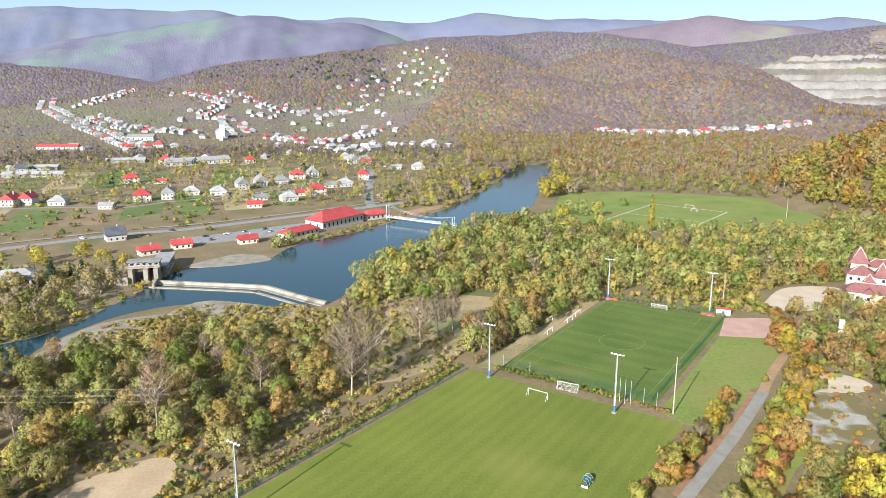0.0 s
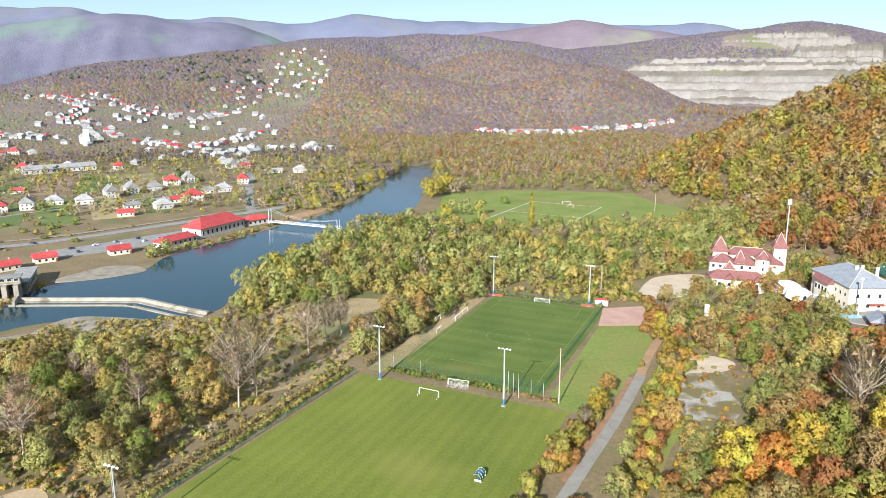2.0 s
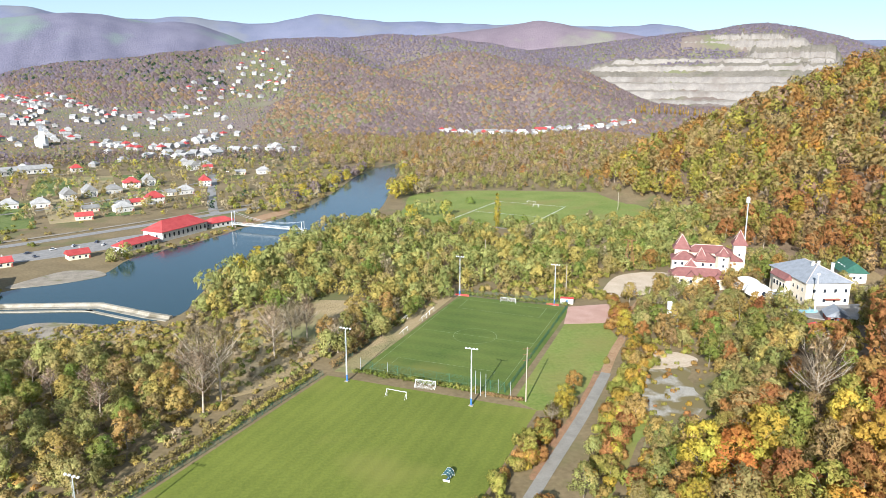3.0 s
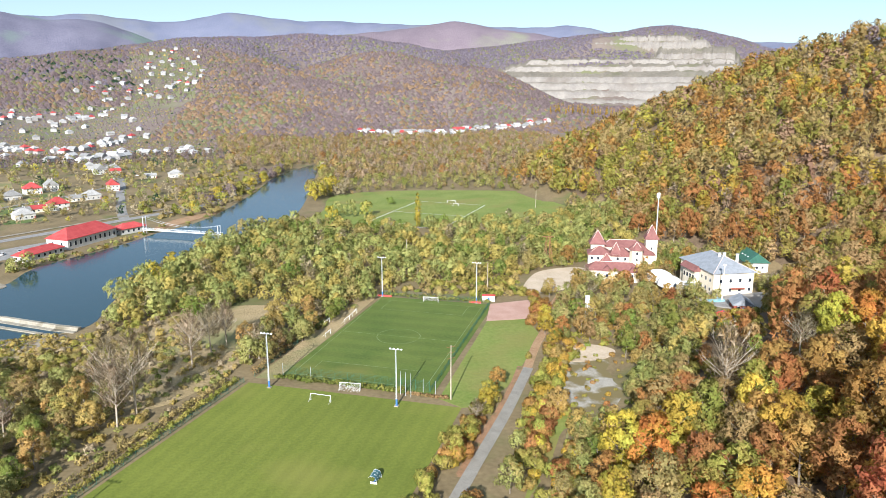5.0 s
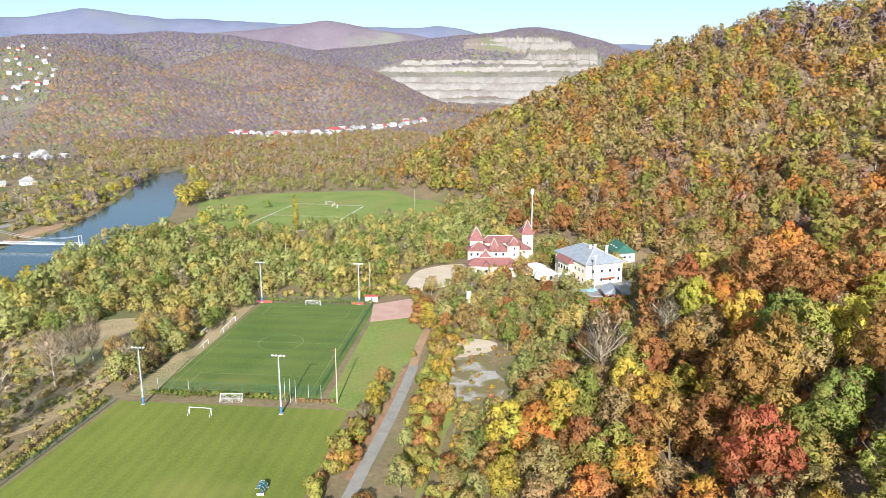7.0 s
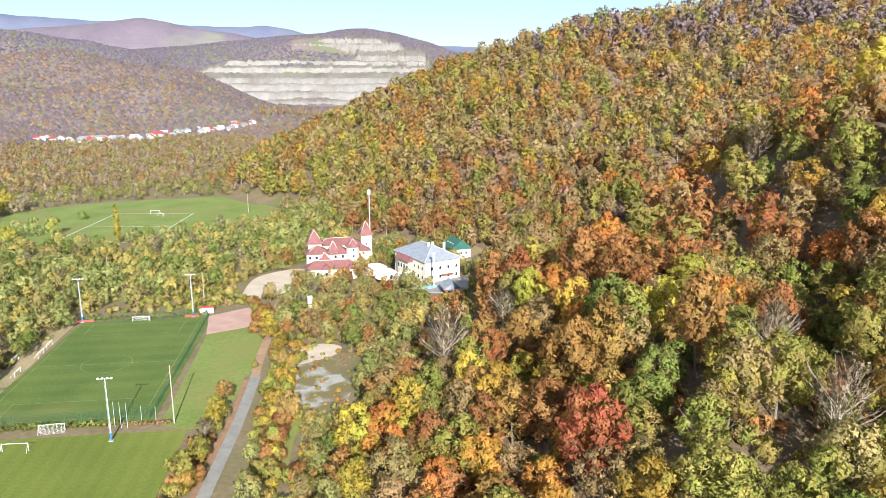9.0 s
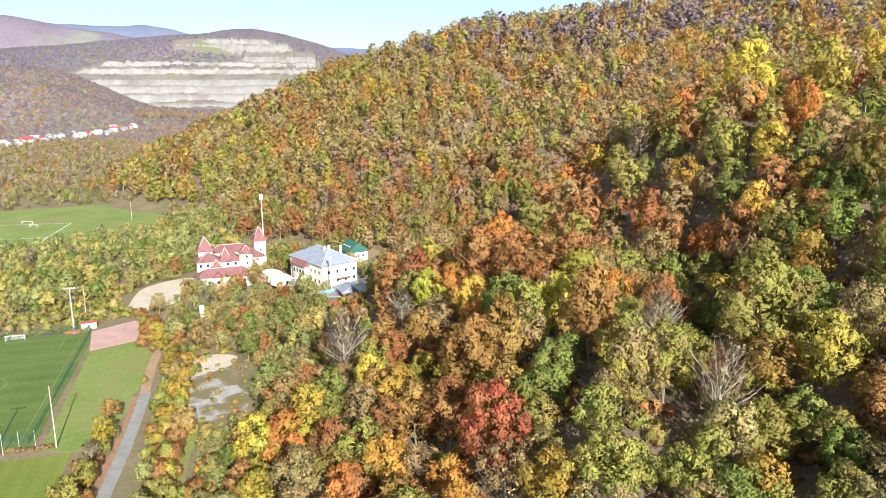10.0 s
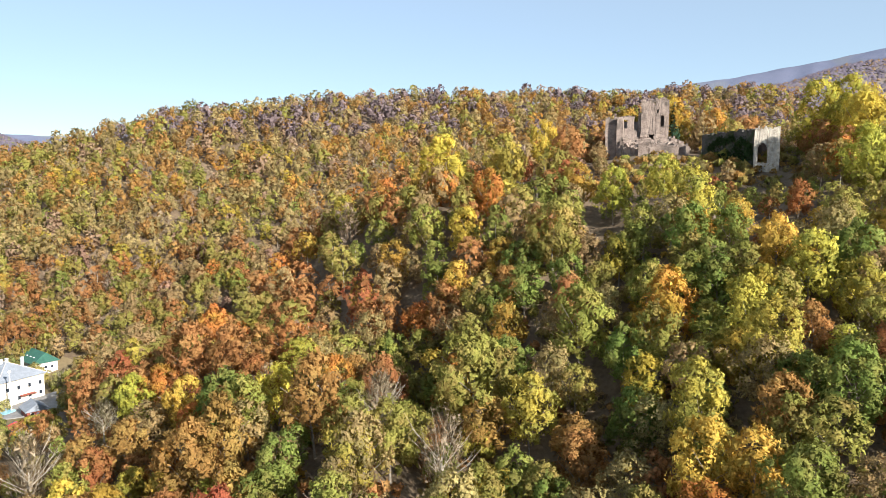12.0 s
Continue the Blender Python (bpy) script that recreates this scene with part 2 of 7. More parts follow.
DRY = shade("dry_grass", (0.27, 0.20, 0.10), (0.38, 0.29, 0.16), 0.07, 0.95, 0.3, 14.0, c=(0.20, 0.19, 0.08), spot=0.56)
SOIL = shade("valley_soil", (0.15, 0.112, 0.058), (0.23, 0.172, 0.092), 0.05, 0.95, 0.05, 12.0, c=(0.12, 0.125, 0.045), spot=0.62)
LITTER = shade("leaf_litter", (0.115, 0.08, 0.05), (0.19, 0.135, 0.085), 0.08, 0.95, 0.2, 12.0)
PITCH = shade("pitch_grass", (0.116, 0.142, 0.019), (0.161, 0.185, 0.028), 0.035, 0.9, 0.05, 30.0, c=(0.184, 0.189, 0.037), spot=0.58)
TURF = shade("worn_turf", (0.073, 0.112, 0.019), (0.116, 0.150, 0.029), 0.05, 0.9, 0.05, 20.0, c=(0.137, 0.146, 0.033), spot=0.62)
MEADOW = shade("meadow_grass", (0.130, 0.180, 0.032), (0.210, 0.235, 0.060), 0.04, 0.95, 0.1, 14.0, c=(0.210, 0.190, 0.056), spot=0.58)
SAND = shade("pale_sand", (0.42, 0.33, 0.235), (0.55, 0.45, 0.34), 0.12, 0.95, 0.02, 10.0)
CLAY = shade("pink_clay", (0.38, 0.22, 0.17), (0.48, 0.31, 0.25), 0.15, 0.95, 0.1, 12.0)
EARTH = shade("bare_earth", (0.272, 0.156, 0.084), (0.384, 0.250, 0.144), 0.1, 0.95, 0.15, 10.0, c=(0.176, 0.133, 0.053))
ASPHALT = shade("grey_asphalt", (0.20, 0.19, 0.18), (0.30, 0.285, 0.27), 0.3, 0.9, 0.05, 9.0)
LANE_GREY = shade("warm_grey_lane", (0.211, 0.192, 0.164), (0.282, 0.262, 0.227), 0.3, 0.9, 0.05, 9.0)
GRAVEL = shade("river_gravel", (0.203, 0.172, 0.133), (0.343, 0.296, 0.234), 0.2, 0.95, 0.2, 12.0, c=(0.156, 0.148, 0.062))
CONCRETE = shade("weathered_concrete", (0.238, 0.211, 0.163), (0.363, 0.330, 0.272), 0.25, 0.9, 0.1, 8.0, c=(0.145, 0.125, 0.088))
WHITE = shade("white_paint", (0.72, 0.72, 0.70), (0.82, 0.82, 0.80), 0.5, 0.6)
BLUE = shade("blue_paint", (0.04, 0.13, 0.34), (0.06, 0.18, 0.42), 0.5, 0.6)
WATER = bpy.data.materials.new("river_water")
WATER.use_nodes = True
_p = WATER.node_tree.nodes["Principled BSDF"]
_p.inputs["Base Color"].default_value = (0.010, 0.040, 0.052, 1)
_p.inputs["Roughness"].default_value, _p.inputs["IOR"].default_value = 0.08, 1.33
_n = WATER.node_tree.nodes.new("ShaderNodeTexNoise")
_n.inputs["Scale"].default_value, _n.inputs["Detail"].default_value = 0.8, 3.0
_b = WATER.node_tree.nodes.new("ShaderNodeBump")
_b.inputs["Strength"].default_value, _b.inputs["Distance"].default_value = 0.25, 0.2
_g = WATER.node_tree.nodes.new("ShaderNodeNewGeometry")
WATER.node_tree.links.new(_g.outputs["Position"], _n.inputs["Vector"])
WATER.node_tree.links.new(_n.outputs[0], _b.inputs["Height"])
WATER.node_tree.links.new(_b.outputs[0], _p.inputs["Normal"])


# ---- mesh helpers ----
def bulk(name, verts, faces, mats, slots=None, smooth=False, normals=None):
    """One mesh from arrays: faces is (n, 3) or (n, 4); normals: one for each vertex, where given."""
    verts, faces = np.asarray(verts, np.float32), np.asarray(faces, np.int32)
    me = bpy.data.meshes.new(name)
    n, k = faces.shape
    me.vertices.add(len(verts))
    me.vertices.foreach_set("co", verts.ravel())
    me.loops.add(n * k)
    me.loops.foreach_set("vertex_index", faces.ravel())
    me.polygons.add(n)
    me.polygons.foreach_set("loop_start", np.arange(0, n * k, k, dtype=np.int32))
    for m in mats:
        me.materials.append(m)
    if slots is not None:
        me.polygons.foreach_set("material_index", np.asarray(slots, np.int32))
    if smooth:
        me.polygons.foreach_set("use_smooth", np.ones(n, bool))
    me.update(calc_edges=True)
    if normals is not None:
        me.attributes.new("custom_normal", "FLOAT_VECTOR", "POINT").data.foreach_set("vector", np.asarray(normals, np.float32).ravel())
        me.update()
    return me


def leafy(name, cloud, mats, slots=None):
    """A mesh of loose leaf clumps from (corners, normals)."""
    v, nrm = cloud
    return bulk(name, v, np.arange(len(v)).reshape(-1, 3), mats, slots, normals=nrm)


def part(name, bm, material, parent=None, label=""):
    """Links a bmesh, or a mesh, as one object under a thing or a part."""
    if isinstance(bm, bmesh.types.BMesh):
        me = bpy.data.meshes.new(name)
        bm.to_mesh(me)
        bm.free()
        me.materials.append(material)
    else:
        me = bm
    ob = new(name, me)
    ob.parent = parent
    return tagged(ob, label)


def thing(name, x, y, z=0.0, rz=0.0, label="", category="", group="", kind=""):
    ob = new(name)
    ob.empty_display_size = 0.1
    ob.matrix_basis = pose(x, y, z, 0, 0, rz)
    return tagged(ob, label, category, group, kind)


def box(bm, x0, y0, z0, x1, y1, z1):
    v = [bm.verts.new(p) for p in ((x0, y0, z0), (x1, y0, z0), (x1, y1, z0), (x0, y1, z0), (x0, y0, z1), (x1, y0, z1), (x1, y1, z1), (x0, y1, z1))]
    for f in ((3, 2, 1, 0), (4, 5, 6, 7), (0, 1, 5, 4), (1, 2, 6, 5), (2, 3, 7, 6), (3, 0, 4, 7)):
        bm.faces.new([v[i] for i in f])
    return v


def boxes(*list_of):
    bm = bmesh.new()
    for b in list_of:
        box(bm, *b)
    return bm


def tube(bm, a, b, ra, rb, sides=8, caps=True):
    a, b = Vector(a), Vector(b)
    q = (b - a).to_track_quat("Z", "Y").to_matrix()
    rings = []
    for c, r in ((a, ra), (b, rb)):
        rings.append([bm.verts.new(c + q @ Vector((r * math.cos(i * math.tau / sides), r * math.sin(i * math.tau / sides), 0))) for i in range(sides)])
    for i in range(sides):
        j = (i + 1) % sides
        bm.faces.new((rings[0][i], rings[0][j], rings[1][j], rings[1][i]))
    if caps:
        bm.faces.new(rings[0][::-1])
        bm.faces.new(rings[1])
    return bm


def round_line(pts, closed=True, steps=4):
    """A smooth line through the points."""
    n, out = len(pts), []
    for i in range(n if closed else n - 1):
        p = [Vector(pts[(i + o) % n] if closed else pts[min(max(i + o, 0), n - 1)]) for o in (-1, 0, 1, 2)]
        for s in range(steps):
            t = s / steps
            out.append(tuple(0.5 * (2 * p[1] + (p[2] - p[0]) * t + (2 * p[0] - 5 * p[1] + 4 * p[2] - p[3]) * t * t + (3 * p[1] - p[0] - 3 * p[2] + p[3]) * t ** 3)))
    if not closed:
        out.append(tuple(pts[-1]))
    return out


def inside(x, y, poly):
    x, y = np.asarray(x, float), np.asarray(y, float)
    hit = np.zeros(np.shape(x), bool)
    for (ax, ay), (bx, by) in zip(poly, poly[1:] + poly[:1]):
        cross = (ay > y) != (by > y)
        with np.errstate(divide="ignore", invalid="ignore"):
            hit ^= cross & (x < (bx - ax) * (y - ay) / (by - ay) + ax)
    return hit


def patch(name, pts, z, material, label, smooth=True, parent=None, kind="structure"):
    """A flat piece of ground, with a low edge."""
    line = round_line(pts) if smooth else pts
    bm = bmesh.new()
    low, top = [bm.verts.new((x, y, z - 0.4)) for x, y in line], [bm.verts.new((x, y, z)) for x, y in line]
    bm.faces.new(top)
    for i in range(len(line)):
        j = (i + 1) % len(line)
        bm.faces.new((low[i], low[j], top[j], top[i]))
    bmesh.ops.recalc_face_normals(bm, faces=bm.faces)
    bmesh.ops.triangulate(bm, faces=bm.faces)
    ob = part(name, bm, material, parent)
    return tagged(ob, label, name.split("_")[0], kind=kind)


def ribbon(name, pts, width, z, material, label, steps=6, kind="structure"):
    """A road that follows the ground along a smooth line."""
    line = round_line(pts, False, steps)
    v, f = [], []
    for i, (x, y) in enumerate(line):
        a, b = Vector(line[max(i - 1, 0)]), Vector(line[min(i + 1, len(line) - 1)])
        side = Vector((a.y - b.y, b.x - a.x)).normalized() * width / 2
        for s in (-1, 1):
            px, py = x + s * side.x, y + s * side.y
            v.append((px, py, ground_at(px, py) + z))
    f = [(2 * i, 2 * i + 1, 2 * i + 3, 2 * i + 2) for i in range(len(line) - 1)]
    ob = new(name, bulk(name, v, f, [material]))
    return tagged(ob, label, name.split("_")[0], kind=kind)


# ---- ground ----
def spaced(a, b, fine, lo=-4950, hi=4950):
    mid = list(np.arange(a, b + 1, fine))
    up, down, s = [b], [a], fine
    while up[-1] < hi:
        s = min(s * 1.15, 48 if up[-1] < 3000 else 160)
        up.append(up[-1] + s)
    s = fine
    while down[-1] > lo:
        s = min(s * 1.18, 60 if down[-1] > -1600 else 160)
        down.append(down[-1] - s)
    return np.array(down[:0:-1] + mid + up[1:])


gx, gy = spaced(-420, 900, 10), spaced(-160, 1400, 10)
GX, GY = np.meshgrid(gx, gy)
GZ = height(GX, GY)
cols = len(gx)
idx = np.arange(len(gx) * len(gy)).reshape(len(gy), cols)
quads = np.stack([idx[:-1, :-1], idx[:-1, 1:], idx[1:, 1:], idx[1:, :-1]], -1).reshape(-1, 4)
slots = (GZ[:-1, :-1].ravel() > 4).astype(int) + ((GZ[:-1, :-1].ravel() > 4) & (np.hypot(GX, GY)[:-1, :-1].ravel() > 1180))
tagged(new("ground", bulk("ground", np.stack([GX, GY, GZ], -1).reshape(-1, 3), quads, [SOIL, LITTER, SLOPE], slots, True)),
       "dry autumn grass and leaf litter on valley floor and hills", "ground", kind="structure")

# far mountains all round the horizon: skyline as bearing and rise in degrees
# Blue-violet haze of distance is mixed into these woodland base colours.
FAR = shade("hazed_far_mountains", (0.125, 0.14, 0.205), (0.17, 0.18, 0.25), 0.008, 1.0, 0.5, 22.0, c=(0.17, 0.18, 0.215), spot=0.58)
NEARER = shade("hazed_mountain_flanks", (0.115, 0.112, 0.163), (0.170, 0.162, 0.215), 0.006, 1.0, 0.6, 24.0, c=(0.155, 0.202, 0.184), spot=0.6)
FLANK = shade("hazed_middle_ridge", (0.14, 0.11, 0.135), (0.20, 0.16, 0.185), 0.007, 1.0, 0.6, 24.0, c=(0.21, 0.21, 0.16), spot=0.63)


def range_of(name, far, run, skyline, material, label):
    az = np.arange(-180, 180.2, 0.4)
    el = np.interp(az, [q[0] for q in skyline], [q[1] for q in skyline])
    el = np.convolve(np.pad(el, 3, mode="edge"), (0.05, 0.12, 0.2, 0.26, 0.2, 0.12, 0.05), "valid") + 0.03 * np.sin(np.radians(az * 61)) + 0.02 * np.sin(np.radians(az * 173 + 30))
    top = EYE + far * np.tan(np.radians(el))
    rows = []
    for back in np.linspace(-250, run, 26):
        d = far - back
        share = 1 - 0.2 * (back / 250) ** 2 if back < 0 else 0.5 + 0.5 * math.cos(math.pi * back / run) - 0.03 * (back == run)
        way = az + 1.1 * np.sin(back / 260 + az * 0.5)
        spur = 0.6 * np.sin(way * 1.3) + 0.4 * np.sin(way * 2.9 + back / 160) + 0.25 * np.sin(way * 6.1 - back / 120)
        rows.append(np.stack([d * np.sin(np.radians(az)), d * np.cos(np.radians(az)), top * (share + 0.022 * spur * max(share * (1 - share), 0) * 4)], -1))
    k = np.arange(len(rows) * len(az)).reshape(len(rows), -1)
    q = np.stack([k[:-1, :-1], k[:-1, 1:], k[1:, 1:], k[1:, :-1]], -1).reshape(-1, 4)
    tagged(new(name, bulk(name, np.concatenate(rows), q, [material], smooth=True)), label, "mountains", kind="structure")


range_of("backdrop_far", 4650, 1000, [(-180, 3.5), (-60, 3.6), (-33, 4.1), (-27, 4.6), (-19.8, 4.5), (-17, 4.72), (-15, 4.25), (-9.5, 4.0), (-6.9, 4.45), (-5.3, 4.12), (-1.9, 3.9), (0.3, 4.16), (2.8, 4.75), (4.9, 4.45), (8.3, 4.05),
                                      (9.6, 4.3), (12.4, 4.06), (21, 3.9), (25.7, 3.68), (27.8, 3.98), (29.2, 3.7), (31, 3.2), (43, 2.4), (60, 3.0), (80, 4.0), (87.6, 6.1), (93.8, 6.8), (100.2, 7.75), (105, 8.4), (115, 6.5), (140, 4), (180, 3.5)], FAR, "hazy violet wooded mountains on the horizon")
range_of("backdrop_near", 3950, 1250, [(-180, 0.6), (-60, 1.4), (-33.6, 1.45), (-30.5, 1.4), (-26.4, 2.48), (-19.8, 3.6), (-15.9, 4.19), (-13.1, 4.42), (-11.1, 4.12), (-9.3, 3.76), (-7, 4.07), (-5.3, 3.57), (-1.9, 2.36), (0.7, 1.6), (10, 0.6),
                                       (70, 0.6), (86, 2.2), (94, 4.5), (104, 7.0), (115, 5), (140, 1), (180, 0.6)], NEARER, "wooded mountain flanks with violet haze in their colour")
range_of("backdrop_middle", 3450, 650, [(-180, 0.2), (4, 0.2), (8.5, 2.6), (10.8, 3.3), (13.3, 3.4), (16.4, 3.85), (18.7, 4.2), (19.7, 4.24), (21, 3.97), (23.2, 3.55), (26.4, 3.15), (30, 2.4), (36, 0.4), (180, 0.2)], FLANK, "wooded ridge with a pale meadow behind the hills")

# ---- ground pieces ----
NEAR_PITCH = [(10, 250), (75, 207), (10, 110), (-76, 133)]
MID_PITCH = [(21, 252), (68, 218), (127, 307), (80, 337)]
RIVER = [(-230, 190), (-190, 262), (-165, 290), (-157, 324), (-152, 347), (-146, 390), (-106, 413), (-94, 455), (-57, 498), (-35, 533), (0, 580), (41, 693), (77, 820), (123, 905),
         (136, 900), (98, 711), (74, 599), (49, 537), (23, 513), (-2, 475), (-29, 430), (-46, 370), (-52, 335), (-75, 326), (-119, 330), (-146, 312), (-160, 276), (-160, 245), (-180, 180)]
FAR_PITCH = [(78, 536), (92, 590), (114, 664), (168, 674), (225, 660), (292, 628), (296, 560), (265, 500), (180, 492), (130, 505)]
LOT = [(150, 322), (163, 345), (178, 358), (200, 358), (205, 342), (190, 328), (170, 320)]
CLAY_SPOT = [(126, 309), (149, 309), (135, 283), (115, 286)]
LAWN = [(75, 207), (70, 216), (118, 290), (133, 283), (130, 262), (112, 238), (96, 218), (82, 206)]
SAND_SPOT = [(-98, 140), (-100, 166), (-93, 178), (-79, 187), (-72, 176), (-77, 160), (-80, 140)]
ROAD = [(20, 110), (62, 166), (88, 200), (110, 231)]
patch("pitch_near", NEAR_PITCH, 0.06, PITCH, "mown green football pitch grass", False)
patch("pitch_middle", MID_PITCH, 0.07, TURF, "darker worn football pitch turf", False)
patch("water", RIVER, 0.05, WATER, "calm dark blue river water above a weir")
patch("pitch_far", FAR_PITCH, 0.06, MEADOW, "green meadow with a distant football pitch")
patch("lot", LOT, 0.08, SAND, "pale sandy parking lot")
patch("clay_court", CLAY_SPOT, 0.10, CLAY, "pink clay court beside the pitch", False)
patch("lawn", LAWN, 0.05, MEADOW, "rough grass strip beside the pitch", False)
patch("sand", SAND_SPOT, 0.08, shade("tan_earth", (0.36, 0.26, 0.155), (0.47, 0.35, 0.22), 0.12, 0.95, 0.02, 10.0), "bare sandy ground beside the pitch")
ribbon("road_lane", ROAD, 3.7, 0.14, LANE_GREY, "narrow grey asphalt lane")
HIGHWAY = [(-420, 330), (-279, 440), (-226, 482), (-182, 503), (-123, 545), (-41, 610), (-2, 642), (40, 740), (70, 850)]
ribbon("road_main", HIGHWAY, 9, 0.12, ASPHALT, "grey asphalt main road along the river")
ribbon("road_side", [(-60, 598), (-66, 640), (-73, 711), (-86, 850), (-120, 1000)], 8, 0.13, ASPHALT, "grey asphalt side road into the village")


# ---- trees ----
def leaf_cloud(rng, n, size, blobs, squash=1.0, inward=0.45, loose=0.55):
    """Leaf clumps, as small bent four-sided pieces, over the outside of a cluster of round masses (x, y, z, r)."""
    blobs = np.array(blobs, float)
    w = blobs[:, 3] ** 2
    pick = rng.choice(len(blobs), n, p=w / w.sum())
    mid = np.average(blobs[:, :3], axis=0, weights=w)
    d = rng.normal(size=(n, 3))
    d /= np.linalg.norm(d, axis=1)[:, None]
    out = blobs[pick, :3] - mid
    out /= np.linalg.norm(out, axis=1)[:, None] + 0.3
    d = d + 0.7 * out + np.array([0, 0, 0.25])
    d /= np.linalg.norm(d, axis=1)[:, None]
    r = blobs[pick, 3] * (1 - inward * rng.random(n) ** 1.5 + 0.4 * inward * rng.normal(size=n))
    c = blobs[pick, :3] + d * r[:, None] * np.array([1, 1, squash])
    nrm = d + loose * rng.normal(size=(n, 3))
    nrm /= np.linalg.norm(nrm, axis=1)[:, None]
    u = np.cross(nrm, rng.normal(size=(n, 3)))
    u /= np.linalg.norm(u, axis=1)[:, None]
    v = np.cross(nrm, u)
    s = size * (0.55 + 0.9 * rng.random(n))[:, None]
    j = lambda: 0.6 + 0.8 * rng.random((n, 1))
    q = np.stack([c + u * s * j() * 0.85, c + (v * 0.5 - u * 0.45) * s * j() + nrm * s * 0.12, c - (v * 0.5 + u * 0.45) * s * j()], 1)
    swell = 0.8 * d + 0.35 * out + (0.4 if n > 450 else 0.18) * nrm
    swell /= np.linalg.norm(swell, axis=1)[:, None]
    return q.reshape(-1, 3), np.repeat(swell, 3, axis=0)


def merged(*clouds):
    return np.concatenate([c[0] for c in clouds]), np.concatenate([c[1] for c in clouds])


def mound(rng, r, h, low):
    """A crown far off: one uneven rounded clump."""
    k = 6
    a = np.arange(k) * math.tau / k + 0.7 * rng.random(k)
    e = r * (0.65 + 0.7 * rng.random(k))
    rim = np.stack([e * np.cos(a), e * np.sin(a), h * (low + 0.35 * rng.random(k))], 1)
    top = np.array([0.2 * r * rng.normal(), 0.2 * r * rng.normal(), h])
    v = np.array([p for i in range(k) for p in (rim[i], rim[(i + 1) % k], top)])
    nrm = 0.6 * v / np.array([r, r, h]) + np.array([0, 0, 0.5 - low])
    return v, nrm / np.linalg.norm(nrm, axis=1)[:, None]


def masses(rng, shape, r, h):
    """The round masses of a crown of radius r and full height h."""
    out = []
    if shape == "tall":
        for i in range(9):
            t = i / 8
            rr = r * (0.55 + 0.5 * math.sin(math.pi * min(t * 0.8 + 0.2, 1)))
            out.append((rng.normal() * 0.1 * r, rng.normal() * 0.1 * r, h * (0.12 + 0.82 * t), rr * 0.8))
    elif shape == "bush":
        for i in range(6):
            a, d = rng.random() * 6.3, r * 0.6 * math.sqrt(rng.random())
            out.append((d * math.cos(a), d * math.sin(a), h * (0.3 + 0.25 * rng.random()), r * (0.4 + 0.2 * rng.random())))
    elif shape == "cone":
        for i in range(8):
            t = i / 7
            out.append((0, 0, h * (0.1 + 0.85 * t), r * (1.0 - 0.88 * t)))
    else:
        low, top = (0.24, 0.86) if shape == "wide" else (0.30, 0.92)
        for i in range(24):
            t = (i + rng.random()) / 24
            a = i * 2.4 + 1.2 * rng.random()
            ring = math.sqrt(max(1 - (1.75 * t - 0.72) ** 2, 0.03))
            d = r * ring * (0.45 + 0.5 * rng.random())
            out.append((d * math.cos(a), d * math.sin(a), h * (low + (top - low) * t), r * (0.2 + 0.2 * rng.random())))
        out.append((0, 0, h * 0.58, r * 0.55))
    return out


def twig_cloud(rng, n, r, h, width):
    """Fine bare twigs as slim bent slivers that fan out from the limbs."""
    a = rng.random(n) * math.tau
    t = rng.random(n)
    a = np.round(a * 9 / math.tau) * math.tau / 9 + 0.28 * rng.normal(size=n)
    d = r * (0.1 + 0.8 * rng.random(n)) * np.sin(np.pi * (0.2 + 0.75 * t))
    base = np.stack([d * np.cos(a), d * np.sin(a), h * (0.3 + 0.55 * t)], 1)
    way = np.stack([np.cos(a), np.sin(a), 1.1 + 0.8 * rng.random(n)], 1) + 0.5 * rng.normal(size=(n, 3))
    way /= np.linalg.norm(way, axis=1)[:, None]
    l = h * (0.10 + 0.12 * rng.random(n))[:, None]
    side = np.cross(way, rng.normal(size=(n, 3)))
    side /= np.linalg.norm(side, axis=1)[:, None]
    w = width * (0.5 + rng.random(n))[:, None]
    q = np.stack([base - side * w, base + side * w, base + way * l], 1)
    out = np.stack([np.cos(a), np.sin(a), 0.3 + t], 1)
    out /= np.linalg.norm(out, axis=1)[:, None]
    return q.reshape(-1, 3), np.repeat(out, 3, axis=0)


def trunk_bm(rng, h, r, limbs=6, spread=0.3):
    bm = bmesh.new()
    top = Vector((rng.normal() * 0.03 * h, rng.normal() * 0.03 * h, h * 0.55))
    tube(bm, (0, 0, -0.8), top * 0.55, r, r * 0.72, 7)
    tube(bm, top * 0.55, top, r * 0.72, r * 0.42, 6)
    for i in range(limbs):
        a = i * 2.4 + rng.random()
        s = top * (0.5 + 0.45 * rng.random())
        e = s + Vector((math.cos(a) * spread * h, math.sin(a) * spread * h, h * (0.2 + 0.15 * rng.random())))
        tube(bm, s, e, r * 0.32, r * 0.1, 5)
        if limbs > 8:
            for j in range(3):
                p = s.lerp(e, 0.35 + 0.25 * j)
                w = Vector((math.cos(a + rng.normal() * 0.9), math.sin(a + rng.normal() * 0.9), 0.6 + rng.random())) * h * 0.11
                tube(bm, p, p + w, r * 0.16, r * 0.05, 3)
    return bm


# kind: shape, crown radius, height, clumps close by, clump size
KINDS = {"round": (5.6, 16.0), "wide": (5.8, 13.0), "tall": (1.9, 17.0), "bush": (2.2, 3.2), "cone": (3.2, 16.0), "bare": (4.4, 17.0), "slim": (3.6, 14.0)}


